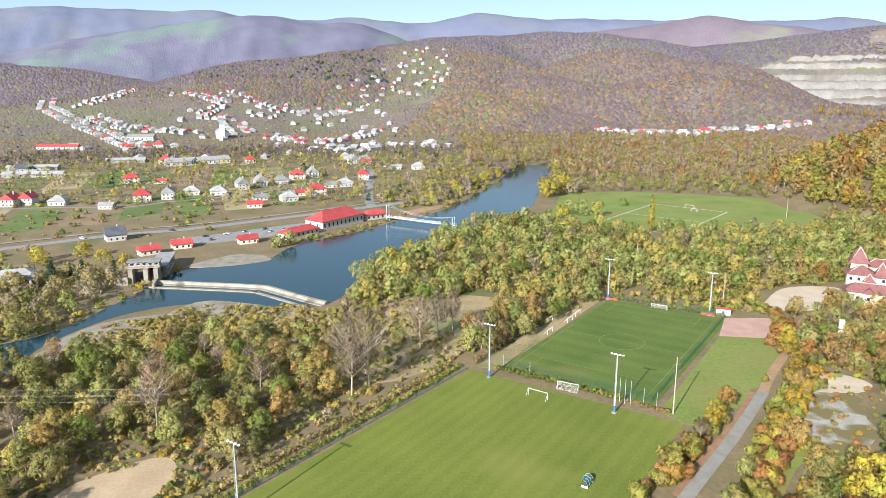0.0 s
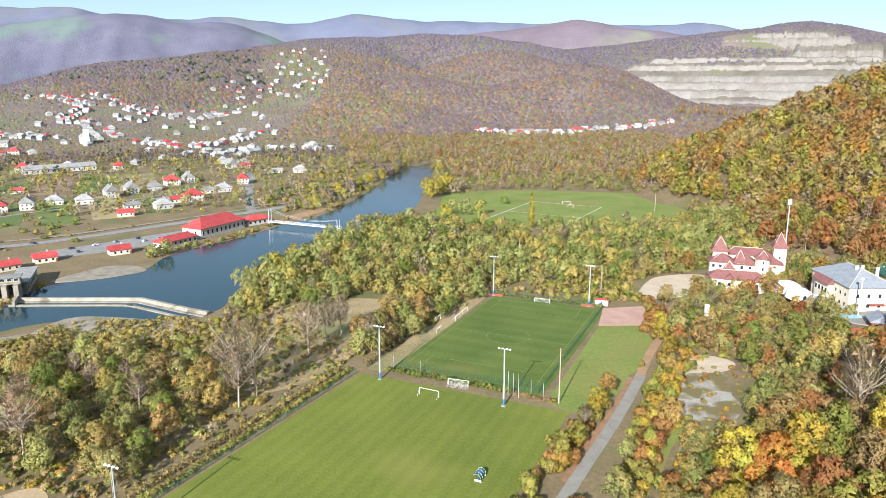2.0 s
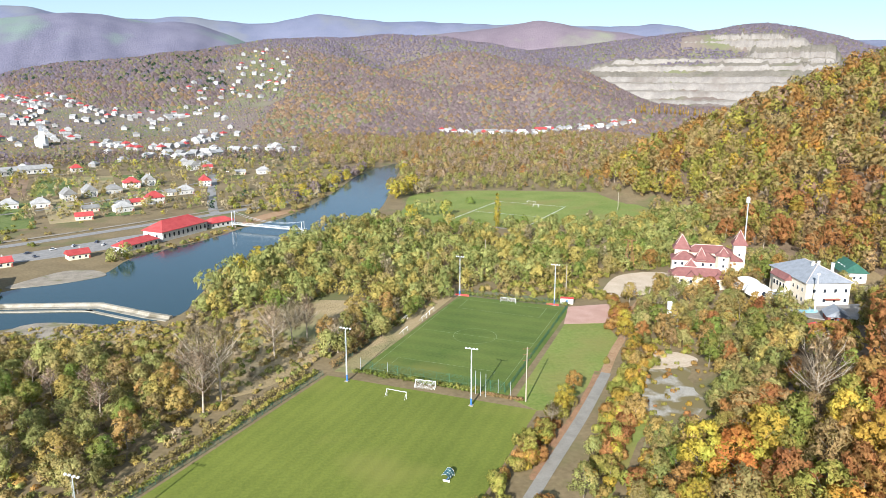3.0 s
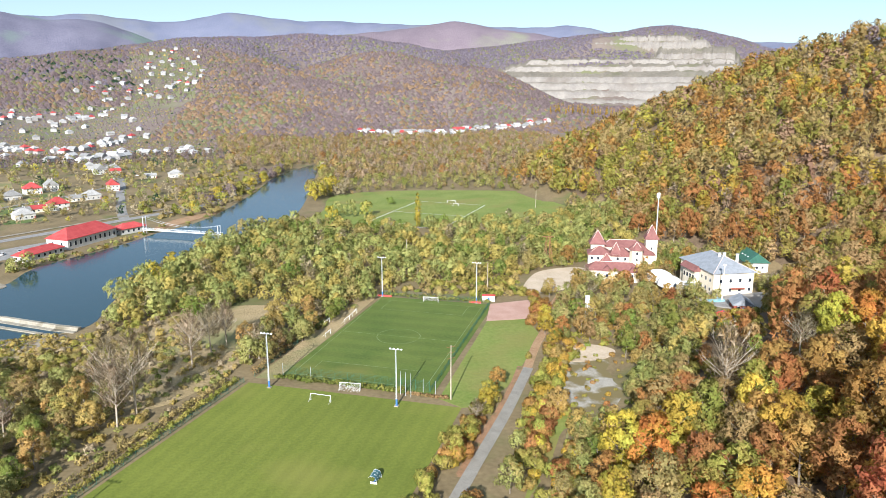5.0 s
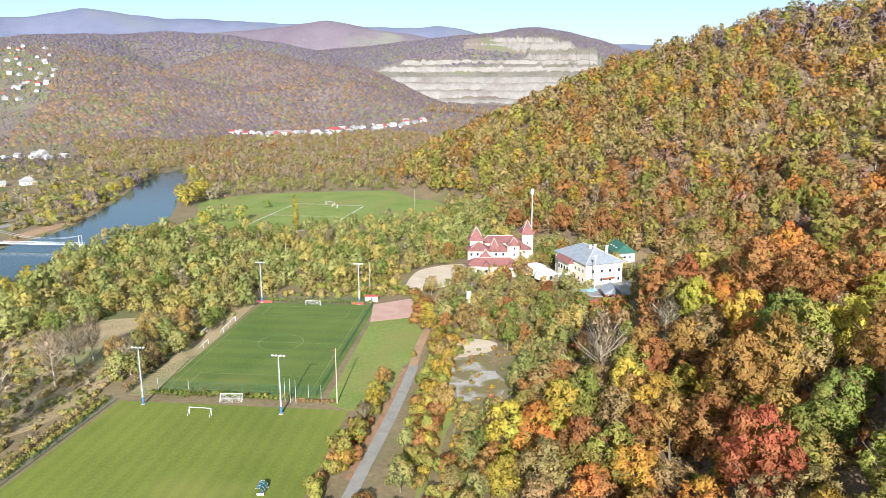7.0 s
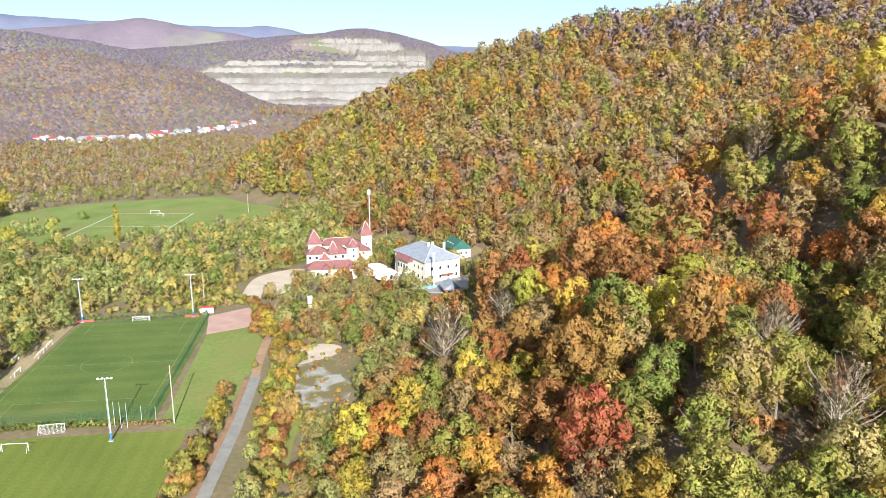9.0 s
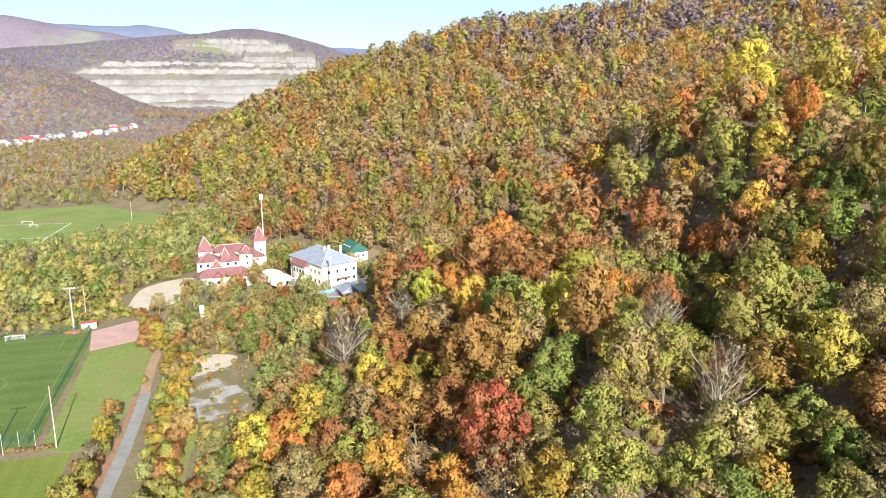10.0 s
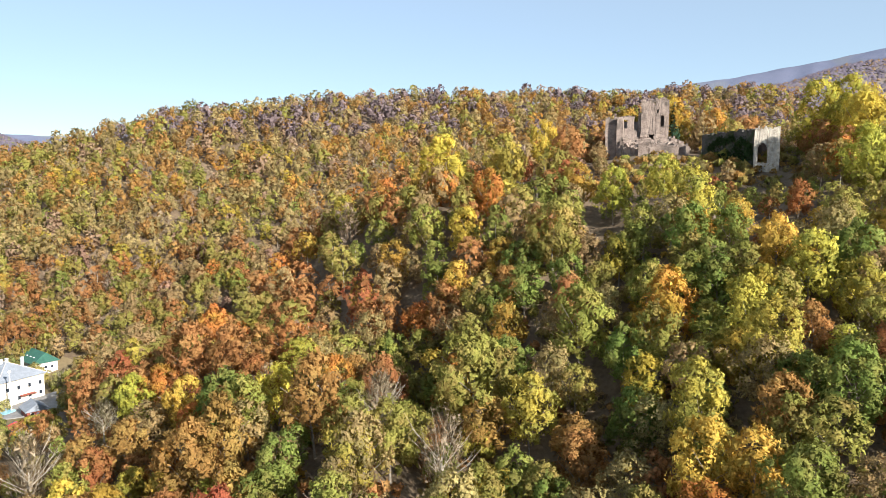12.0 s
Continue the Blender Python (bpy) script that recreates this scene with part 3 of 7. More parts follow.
def crown_verts(rng, shape, n, size):
    r, h = KINDS[shape]
    if shape == "bare":
        return merged(twig_cloud(rng, n, r, h, 0.05 * max(1, size)), leaf_cloud(rng, n // 4, size * 0.6, masses(rng, "round", r * 0.9, h), 1, 0.6))
    far = n < 450
    return leaf_cloud(rng, n, size, masses(rng, "round" if shape == "slim" else shape, r, h), 1.0, 0.2 if far else 0.45, 0.35 if far else 0.55)


TREES = {}


def tree_kind(name, shape, tint, label, n=1300, size=0.8, variants=2):
    """Models of one kind of tree, kept far below the ground's edge as first copies are placed by plant()."""
    made = []
    for i in range(variants):
        rng = np.random.default_rng(hash_of(name) + i)
        crown = leafy("crown", crown_verts(rng, shape, n, size), [LEAF[tint]])
        r, h = KINDS[shape]
        bm = trunk_bm(rng, h, 0.28 if shape != "bush" else 0.08, 13 if shape == "bare" else 5, 0.3 if shape != "tall" else 0.06)
        trunk = bpy.data.meshes.new("trunk")
        bm.to_mesh(trunk)
        bm.free()
        trunk.materials.append(PALE_BARK if shape == "bare" else BARK)
        made.append((trunk, crown))
    TREES[name] = (made, label, [])


def hash_of(s):
    return sum((i + 1) * ord(c) for i, c in enumerate(s)) % 9973


def plant(name, x, y, scale=1.0, turn=0.0, tall=1.0, sink=0.0, label=""):
    made, text, done = TREES[name]
    v = len(done) % len(made)
    z = ground_at(x, y) - sink
    m = Matrix.Translation((x, y, z)) @ Matrix.Rotation(turn, 4, "Z") @ Matrix.Diagonal((scale, scale, scale * tall, 1))
    if len(done) < len(made):
        ob = new(name)
        tagged(ob, label or text, "tree" if "tree" in name or "poplar" in name else "bush", "trees of the valley and hill")
        part("trunk", made[v][0], None, ob)
        part("crown", made[v][1], None, ob)
        ob.matrix_basis = m
        done.append(ob)
    else:
        src = done[v]
        keep, src.scale = src.scale.copy(), (scale, scale, scale * tall)
        ob = copy_thing(src, Matrix.Translation((x, y, z)) @ Matrix.Rotation(turn, 4, "Z"))
        src.scale = keep
        tagged(ob, label or text)
        done.append(ob)
    return ob


# reduced crowns for woods that stay far off
def crown_set(shape, n, size, count, seed):
    return [crown_verts(np.random.default_rng(seed + i), shape, n, size) for i in range(count)]


def wood(name, places, sets, label, trunks=0.0):
    """One mass of woodland: places is a list of (x, y, scale, tint, shape); trunks: the share of trees whose pale trunk shows."""
    rng = np.random.default_rng(hash_of(name))
    vs, ns, sl = [], [], []
    xs = np.array([p[0] for p in places])
    ys = np.array([p[1] for p in places])
    zs = height(xs, ys)
    for i, (x, y, s, tint, shape) in enumerate(places):
        base, nrm = sets[shape][rng.integers(len(sets[shape]))]
        a, tall = rng.random() * 6.3, s * (0.85 + 0.3 * rng.random())
        c, d = math.cos(a), math.sin(a)
        turn = np.array([[c, d, 0], [-d, c, 0], [0, 0, 1]])
        foot = np.array([x, y, zs[i] - 0.5])
        vs.append(base @ turn * np.array([s, s, tall]) + foot)
        ns.append(nrm @ turn)
        sl.append(np.full(len(base) // 3, LEAF_NAMES.index(tint)))
        if trunks and rng.random() < trunks:
            r, h = 0.22 * s, 11.5 * tall
            ring = np.array([(math.cos(b), math.sin(b), 0) for b in (0.3, 2.4, 4.5)])
            lean = np.array([0.06 * h * rng.normal(), 0.06 * h * rng.normal(), h])
            tri = []
            for k in range(3):
                p, q = ring[k], ring[(k + 1) % 3]
                tri += [foot + p * r, foot + q * r, foot + lean + q * r * 0.4, foot + p * r, foot + lean + q * r * 0.4, foot + lean + p * r * 0.4]
            vs.append(np.array(tri))
            ns.append(np.repeat(np.stack([ring, np.roll(ring, -1, 0)]).mean(0) * 2, 6, axis=0))
            sl.append(np.full(6, len(LEAF_NAMES)))
    ob = new(name, leafy(name, (np.concatenate(vs), np.concatenate(ns)), list(LEAF.values()) + [PALE_BARK], np.concatenate(sl)))
    return tagged(ob, label, "woodland", kind="stuff")


def spots(rng, x0, y0, x1, y1, step, keep):
    """Uneven places on a loose grid where keep(x, y) holds."""
    xs, ys = np.meshgrid(np.arange(x0, x1, step), np.arange(y0, y1, step))
    xs = (xs + (rng.random(xs.shape) - 0.5) * step * 0.95).ravel()
    ys = (ys + (rng.random(ys.shape) - 0.5) * step * 0.95).ravel()
    ok = keep(xs, ys)
    return list(zip(xs[ok].tolist(), ys[ok].tolist()))


def choose(rng, palette):
    names, w = list(palette), np.array(list(palette.values()), float)
    return names[rng.choice(len(names), p=w / w.sum())]


def near_path(x, y, pts, width):
    d, _ = near_line(x, y, [(a, b, 0) for a, b in pts])
    return d < width


def stripes(m, way, width, amount):
    """Mowing stripes across a grass surface."""
    n, k = m.node_tree.nodes, m.node_tree.links
    p = n["Principled BSDF"]
    old = p.inputs["Base Color"].links[0].from_socket
    geo, dot = n.new("ShaderNodeNewGeometry"), n.new("ShaderNodeVectorMath")
    dot.operation = "DOT_PRODUCT"
    dot.inputs[1].default_value = tuple(c * math.pi / width for c in way)
    k.new(geo.outputs["Position"], dot.inputs[0])
    wave, val, hsv = n.new("ShaderNodeMath"), n.new("ShaderNodeMapRange"), n.new("ShaderNodeHueSaturation")
    wave.operation = "SINE"
    k.new(dot.outputs["Value"], wave.inputs[0])
    val.inputs[1].default_value, val.inputs[2].default_value = -0.6, 0.6
    val.inputs[3].default_value, val.inputs[4].default_value = 1 - amount, 1 + amount
    k.new(wave.outputs[0], val.inputs[0])
    k.new(val.outputs[0], hsv.inputs["Value"])
    k.new(old, hsv.inputs["Color"])
    k.new(hsv.outputs[0], p.inputs["Base Color"])


stripes(PITCH, (0.836, -0.548, 0), 2.4, 0.04)
stripes(TURF, (0.548, 0.836, 0), 5.0, 0.05)


tree_kind("beech_tree", "round", "russet", "russet-leaved beech tree in autumn", 2000, 0.68, 3)
tree_kind("red_tree", "round", "red", "dark red autumn tree", 2000, 0.68)
tree_kind("maple_tree", "round", "orange", "orange-leaved maple tree in autumn", 2000, 0.68)
tree_kind("gold_tree", "round", "gold", "golden-brown hornbeam tree in autumn", 2000, 0.68)
tree_kind("yellow_tree", "round", "yellow", "bright yellow maple tree in autumn", 2000, 0.68)
tree_kind("lime_tree", "round", "lime", "yellow-green lime tree in autumn", 2000, 0.68)
tree_kind("green_tree", "round", "green", "still green broad tree", 2000, 0.68)
tree_kind("oak_tree", "round", "olive", "olive-green oak tree turning brown", 2000, 0.68, 3)
tree_kind("brown_tree", "round", "brown", "brown half-bare autumn tree", 1700, 0.6, 2)
tree_kind("bare_tree", "bare", "twig", "grey-brown bare tree with fine twigs", 800, 0.9, 2)
tree_kind("willow_tree", "wide", "willow", "silvery green-yellow willow by the river", 1200, 0.74, 3)
tree_kind("young_oak_tree", "round", "sage", "young olive-green oak tree by the river", 1150, 0.78, 3)
tree_kind("ochre_tree", "round", "straw", "ochre-leaved young tree by the river", 1150, 0.78, 3)
tree_kind("poplar", "tall", "gold", "slim golden columnar poplar", 900, 0.6, 1)
tree_kind("spruce_tree", "cone", "dark", "dark green spruce tree", 1100, 0.7, 1)
tree_kind("shrub", "bush", "olive", "olive-green shrub on rough ground", 350, 0.5, 2)
tree_kind("russet_shrub", "bush", "russet", "reddish-brown autumn shrub on rough ground", 350, 0.5, 2)
tree_kind("gold_shrub", "bush", "gold", "golden-yellow autumn shrub on rough ground", 350, 0.5, 2)
MID = {"round": crown_set("round", 390, 1.2, 6, 50), "wide": crown_set("wide", 250, 1.4, 5, 60), "bare": crown_set("bare", 320, 2.0, 4, 70), "bush": crown_set("bush", 48, 1.15, 5, 80), "slim": crown_set("slim", 200, 1.2, 3, 90),
       "cone": crown_set("cone", 250, 1.3, 2, 95), "tall": crown_set("tall", 200, 1.2, 2, 97)}
LOW = {"round": crown_set("round", 120, 1.85, 8, 150), "wide": crown_set("wide", 100, 1.9, 5, 160), "bare": crown_set("slim", 80, 1.5, 3, 170), "bush": crown_set("bush", 26, 1.7, 3, 180), "slim": crown_set("slim", 84, 1.6, 4, 190), "tall": crown_set("tall", 50, 2.0, 2, 197), "cone": crown_set("cone", 50, 2.4, 2, 198)}

rng = np.random.default_rng(7)
TINT = {"beech_tree": "russet", "oak_tree": "olive", "brown_tree": "brown", "green_tree": "green", "lime_tree": "lime", "gold_tree": "gold", "maple_tree": "orange", "red_tree": "red", "bare_tree": "twig", "yellow_tree": "yellow", "willow_tree": "willow", "young_oak_tree": "sage", "ochre_tree": "straw"}
GARDEN = [(88, 150), (60, 105), (100, 190), (112, 205), (128, 250), (160, 318), (150, 330), (200, 372), (262, 372), (285, 330), (270, 268), (236, 245), (190, 225), (160, 200), (140, 175)]


# trees that stand out on the slope: kind, x, y, size
STANDING = [
    ("yellow_tree", 276, 92, 1.35), ("lime_tree", 274, 67, 1.25), ("yellow_tree", 303, 56, 1.05), ("maple_tree", 249, 66, 1.05), ("yellow_tree", 235, 70, 0.9), ("oak_tree", 217, 37, 1.25), ("lime_tree", 263, 24, 1.0), ("lime_tree", 256, 7, 0.9),
    ("lime_tree", 228, -2, 1.1), ("gold_tree", 273, 38, 0.9), ("yellow_tree", 207, -23, 1.05), ("yellow_tree", 280, -56, 1.25), ("lime_tree", 249, -52, 1.2), ("gold_tree", 300, -46, 1.35), ("yellow_tree", 290, -60, 1.2), ("gold_tree", 306, -56, 1.3), ("red_tree", 238, -32, 0.7), ("lime_tree", 183, -15, 0.95),
    ("lime_tree", 167, -19, 1.05), ("lime_tree", 197, -30, 1.1), ("lime_tree", 192, -40, 0.9), ("maple_tree", 186, 3, 1.1), ("lime_tree", 152, -4, 1.05), ("yellow_tree", 136, -5, 1.0), ("yellow_tree", 134, -13, 0.9), ("lime_tree", 163, 33, 1.0),
    ("oak_tree", 184, 24, 1.2), ("green_tree", 151, -32, 1.0), ("beech_tree", 150, 19, 0.9), ("yellow_tree", 157, 124, 0.9), ("green_tree", 151, 108, 1.05), ("yellow_tree", 155, 95, 0.9), ("red_tree", 110, 80, 1.15), ("beech_tree", 146, 80, 1.2),
    ("maple_tree", 200, 147, 1.0), ("oak_tree", 169, 49, 1.5), ("bare_tree", 144, 48, 1.2), ("bare_tree", 156, 68, 1.0), ("gold_tree", 189, 45, 0.8), ("yellow_tree", 216, 67, 0.8), ("gold_tree", 231, 95, 0.9), ("lime_tree", 266, 130, 0.8),
    ("oak_tree", 237, 85, 1.0), ("yellow_tree", 124, 133, 0.8), ("lime_tree", 166, 150, 0.9), ("beech_tree", 128, 100, 1.2), ("beech_tree", 138, 100, 1.1), ("beech_tree", 175, 122, 1.1), ("beech_tree", 180, 140, 1.2), ("bare_tree", 130, 150, 1.2),
    ("maple_tree", 358, 6, 1.15), ("maple_tree", 362, -12, 1.1), ("gold_tree", 350, 26, 1.0), ("beech_tree", 370, -28, 1.2), ("spruce_tree", 350, 14, 1.0), ("spruce_tree", 352, 6, 1.0)]
for i, (k, x, y, s) in enumerate(STANDING):
    plant(k, x, y, s * 1.12, i * 1.3, 1.15)


def apart(x, y, gap=5.5):
    d = np.full(np.shape(x), 1e9)
    for _, a, b, _s in STANDING:
        d = np.minimum(d, np.hypot(x - a, y - b))
    return d > gap


def clear_of_ruin(x, y):
    return (np.hypot(x - 331, y - 10) > 21) & (np.hypot(x - 308, y - 8) > 20) & (np.hypot(x - 315, y + 20) > 17) & (np.hypot(x - 298, y + 28) > 13) & (np.hypot(x - 284, y + 26) > 10)


def clear_of_villa(x, y):
    ok = np.ones(np.shape(x), bool)
    for a, b, r in ((243, 296, 22), (228, 258, 11), (221, 248, 10), (240, 266, 14), (286, 318, 8), (278, 306, 8), (214, 246, 12), (206, 236, 11), (198, 226, 10), (190, 216, 8), (222, 300, 13), (214, 292, 9)):
        ok &= np.hypot(x - a, y - b) > r
    return ok


def on_hill(x, y):
    a, d = np.degrees(np.arctan2(x, y)), np.hypot(x, y)
    return (height(x, y) > 3.5) & ~inside(x, y, GARDEN) & (a > 22) & (a < 112) & (d > 45) & apart(x, y) & clear_of_ruin(x, y) & clear_of_villa(x, y)


LOW_MIX = {"brown": 28, "russet": 20, "olive": 33, "gold": 8, "lime": 3, "green": 5, "orange": 2, "twig": 4}
TOP_MIX = {"brown": 34, "russet": 26, "olive": 17, "gold": 3, "orange": 3, "twig": 10, "umber": 8}
WARM_MIX = {"beech_tree": 30, "oak_tree": 22, "brown_tree": 18, "green_tree": 4, "lime_tree": 4, "gold_tree": 7, "maple_tree": 8, "red_tree": 5, "bare_tree": 3}
# Dark oaks and greens: real leaf colour, also standing in for the spur's shade.
COOL_MIX = {"beech_tree": 15, "oak_tree": 38, "brown_tree": 15, "green_tree": 14, "lime_tree": 5, "gold_tree": 5, "maple_tree": 4, "red_tree": 1, "bare_tree": 4}
hill_far = []
hill_at = spots(rng, 30, -120, 1100, 1000, 9.4, on_hill)
for (x, y), z in zip(hill_at, height(*np.array(hill_at).T)):
    d = math.hypot(x, y)
    beyond = d > 40 + np.interp(math.degrees(math.atan2(x, y)), (29, 36.5, 43, 53, 62, 69, 80, 95), (950, 875, 830, 760, 760, 820, 900, 1050))
    if d > 1150 or (d > 700 and rng.random() < (0.72 if beyond else 0.3)):
        continue
    k = choose(rng, WARM_MIX if math.degrees(math.atan2(x, y)) < 61 + 6 * math.sin(d / 30) else COOL_MIX)
    s = 0.72 + 0.42 * rng.random()
    bearing = math.degrees(math.atan2(x, y))
    if 228 < d < 335 and 82 < bearing < 98.5:
        s *= 0.5
    if near_path(x, y, [(148, 168), (216, 244)], 15):
        s *= 0.55
    if d < 230:
        plant(k, x, y, s, rng.random() * 6.3, 0.85 + 0.3 * rng.random())
    else:
        drift = math.sin(x / 31 + 2 * math.sin(y / 47)) * math.cos(y / 37 + math.sin(x / 41))
        tint = TINT[k] if d < 300 else choose(rng, LOW_MIX if 0.95 - z / 110 + 0.3 * drift > rng.random() else TOP_MIX)
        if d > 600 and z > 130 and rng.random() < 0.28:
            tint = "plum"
        hill_far.append((x, y, s * (1.06 if d < 700 else 1.2), tint, "bare" if tint == "twig" else "round"))
under = []
for x, y in spots(rng, 40, -60, 250, 235, 4.8, lambda x, y: on_hill(x, y) & (np.hypot(x, y) < 240)):
    under.append((x, y, 0.6 + 0.9 * rng.random(), choose(rng, {"olive": 28, "brown": 32, "russet": 20, "gold": 8, "green": 12}), "bush"))
wood("hill_undergrowth", under, MID, "shrubby autumn undergrowth between the hillside trees")
near_ = [p for p in hill_far if math.hypot(p[0], p[1]) < 520]
far_ = [p for p in hill_far if math.hypot(p[0], p[1]) >= 520]
wood("hill_woodland", near_, MID, "dense mixed autumn woodland on the hillside", 0.4)
wood("ridge_woodland", far_, LOW, "distant autumn woodland on the ridge", 0.15)

# riverside woods between the river and the pitches
OPEN = [NEAR_PITCH, MID_PITCH, RIVER, FAR_PITCH, LOT, CLAY_SPOT, LAWN, SAND_SPOT]


def free(x, y, margin=0.0):
    ok = np.ones(np.shape(x), bool)
    for p in OPEN:
        ok &= ~inside(x, y, p)
    return ok & ~near_path(x, y, ROAD, 5) & ~near_path(x, y, HIGHWAY, 9)


RIVERSIDE = [(-46, 330), (-29, 430), (-2, 478), (47, 537), (90, 515), (180, 488), (255, 492), (300, 540), (330, 480), (300, 420), (230, 385), (160, 352), (85, 346), (14, 262), (0, 268), (40, 330), (20, 350), (-10, 330)]
WEST = [(-150, 250), (-118, 292), (-60, 285), (-40, 262), (-30, 228), (-64, 172), (-74, 192), (-96, 196), (-103, 168), (-104, 145), (-160, 150), (-178, 216)]
WET_MIX = {"willow_tree": 28, "young_oak_tree": 30, "ochre_tree": 18, "green_tree": 8, "bare_tree": 5, "brown_tree": 9}
WEST_MIX = {"willow_tree": 46, "young_oak_tree": 18, "ochre_tree": 12, "green_tree": 8, "bare_tree": 6, "brown_tree": 10}
REEDS = [(-148, 262), (-141, 283), (-120, 324), (-71, 328), (-37, 312), (-40, 276), (-58, 262), (-73, 284), (-104, 286), (-122, 262)]
mid_wet = []
for area, step in ((RIVERSIDE, 7.8), (WEST, 8.5)):
    for x, y in spots(rng, -170, 150, 340, 560, step, lambda x, y: free(x, y) & inside(x, y, area)):
        k, s = choose(rng, WEST_MIX if area is WEST else WET_MIX), 0.45 + 0.42 * rng.random()
        if inside(x, y, REEDS) or (abs(x - 143) < 9 and 455 < y < 500):
            continue
        if math.hypot(x, y) < 320:
            plant(k, x, y, s, rng.random() * 6.3, 0.8 + 0.3 * rng.random())
        else:
            mid_wet.append((x, y, s, TINT[k], "bare" if k == "bare_tree" else "wide"))
for x, y, s, tint in ((-42, 366, 0.95, "willow"), (-34, 384, 1.0, "willow"), (-28, 360, 0.9, "willow"), (-30, 402, 0.95, "gold"), (-22, 380, 0.9, "olive"), (-14, 400, 0.95, "willow"), (-20, 424, 0.9, "gold"), (-6, 432, 0.9, "willow"),
                      (36, 520, 0.8, "brown"), (22, 505, 0.9, "brown"), (92, 640, 1.35, "gold"), (100, 652, 1.3, "brown"), (106, 668, 1.3, "gold"), (96, 684, 1.2, "brown"), (116, 690, 1.2, "gold"), (112, 715, 1.2, "brown"), (122, 735, 1.1, "willow"), (118, 660, 1.0, "twig"), (128, 680, 1.0, "twig"), (107, 552, 1.0, "willow"), (118, 548, 0.95, "olive"), (98, 560, 0.9, "willow"), (151, 600, 0.6, "green"), (90, 545, 0.9, "gold")):
    mid_wet.append((x, y, s, tint, "wide"))
wood("riverside_woodland", mid_wet, MID, "willows and mixed autumn trees beside the river")

# the flat beyond the far pitch
beyond = []
for x, y in spots(rng, 20, 480, 700, 1560, 10.5, lambda x, y: free(x, y) & (height(x, y) < 4) & ((x > 0.145 * y + 6) | ((y > 915) & (x > 30))) & (x < 420 + 0.25 * (y - 500)) & ((y > 665) | (x > 265)) & ~((y > 1300) & (y < 1372) & (x > 270) & (x < 690))):
    k = choose(rng, {"twig": 44, "brown": 26, "sage": 15, "russet": 4, "willow": 11} if y > 760 else ({"sage": 46, "willow": 20, "green": 10, "brown": 14, "twig": 10} if x < 300 else {"russet": 20, "brown": 32, "willow": 8, "olive": 30, "gold": 10}))
    beyond.append((x, y, (0.42 + 0.5 * rng.random()) * (0.85 if y < 760 else 1.05), k, "slim" if rng.random() < 0.5 else "wide"))
wood("flat_woodland", beyond, LOW, "scrubby brown and olive woodland on the valley floor")

# far hills
def in_quarry(x, y):
    a, d = np.degrees(np.arctan2(x, y)), np.hypot(x, y)
    return ((a > 22.2) & (a < 41) & (d > 2215) & (d < 2535)) | ((a > 29.5) & (a < 38.5) & (d > 2640) & (d < 2740))


HAMLET = [(-860, 1180), (-1080, 1780), (-820, 1900), (-480, 1900), (-420, 2150), (-60, 2300), (60, 2150), (0, 1800), (-40, 1500), (-120, 1250)]
FAR_SET = {"round": [mound(np.random.default_rng(350 + i), 8.5, 6.5, -0.45) for i in range(14)]}
far_hill = []
far_at = spots(rng, -1300, 1250, 1900, 3050, 10.6, lambda x, y: (height(x, y) > 4) & (np.degrees(np.arctan2(x, y)) < 46) & ~in_quarry(x, y) & ~inside(x, y, HAMLET))
for (x, y), z in zip(far_at, height(*np.array(far_at).T)):
    az = math.degrees(math.atan2(x, y))
    drift = math.sin(x / 83 + 1.5 * math.sin(y / 140)) * math.cos(y / 95 + math.sin(x / 120))
    # mauve on the outer and farther hills paints in their haze
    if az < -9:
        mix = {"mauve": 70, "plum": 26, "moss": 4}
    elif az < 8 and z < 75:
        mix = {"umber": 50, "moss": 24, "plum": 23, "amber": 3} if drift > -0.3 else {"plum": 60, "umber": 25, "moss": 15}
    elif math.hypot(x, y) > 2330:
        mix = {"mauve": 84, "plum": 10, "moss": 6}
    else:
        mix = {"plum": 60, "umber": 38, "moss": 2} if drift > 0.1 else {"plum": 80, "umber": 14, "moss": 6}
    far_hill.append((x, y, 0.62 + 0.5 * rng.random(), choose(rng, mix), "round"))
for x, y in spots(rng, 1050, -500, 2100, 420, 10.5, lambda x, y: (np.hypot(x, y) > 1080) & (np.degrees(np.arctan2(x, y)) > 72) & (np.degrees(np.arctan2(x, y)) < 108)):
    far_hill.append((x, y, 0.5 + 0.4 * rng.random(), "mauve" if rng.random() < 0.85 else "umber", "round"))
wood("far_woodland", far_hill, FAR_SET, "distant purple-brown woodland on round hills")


# ---- sports ground ----
def field(u, v):
    """A place on the middle pitch: u across, v along, from its near corner by the river."""
    return 22.8 + 0.836 * u + 0.548 * v, 251.6 - 0.548 * u + 0.836 * v


AXIS = -33.2
NET = shade("green_wire", (0.02, 0.10, 0.07), (0.04, 0.15, 0.10), 1.0, 0.6)
STEEL = shade("pale_steel", (0.50, 0.53, 0.56), (0.62, 0.65, 0.68), 0.8, 0.45, metal=0.3)
WOODPOLE = shade("weathered_pole", (0.34, 0.29, 0.22), (0.48, 0.42, 0.33), 0.8, 0.9)
RUST = shade("rusty_steel", (0.20, 0.09, 0.045), (0.30, 0.15, 0.08), 1.0, 0.9)
LAMP = shade("lamp_glass", (0.75, 0.77, 0.8), (0.85, 0.87, 0.9), 1.0, 0.2)
RED = shade("red_board", (0.50, 0.06, 0.05), (0.62, 0.10, 0.08), 1.0, 0.7)
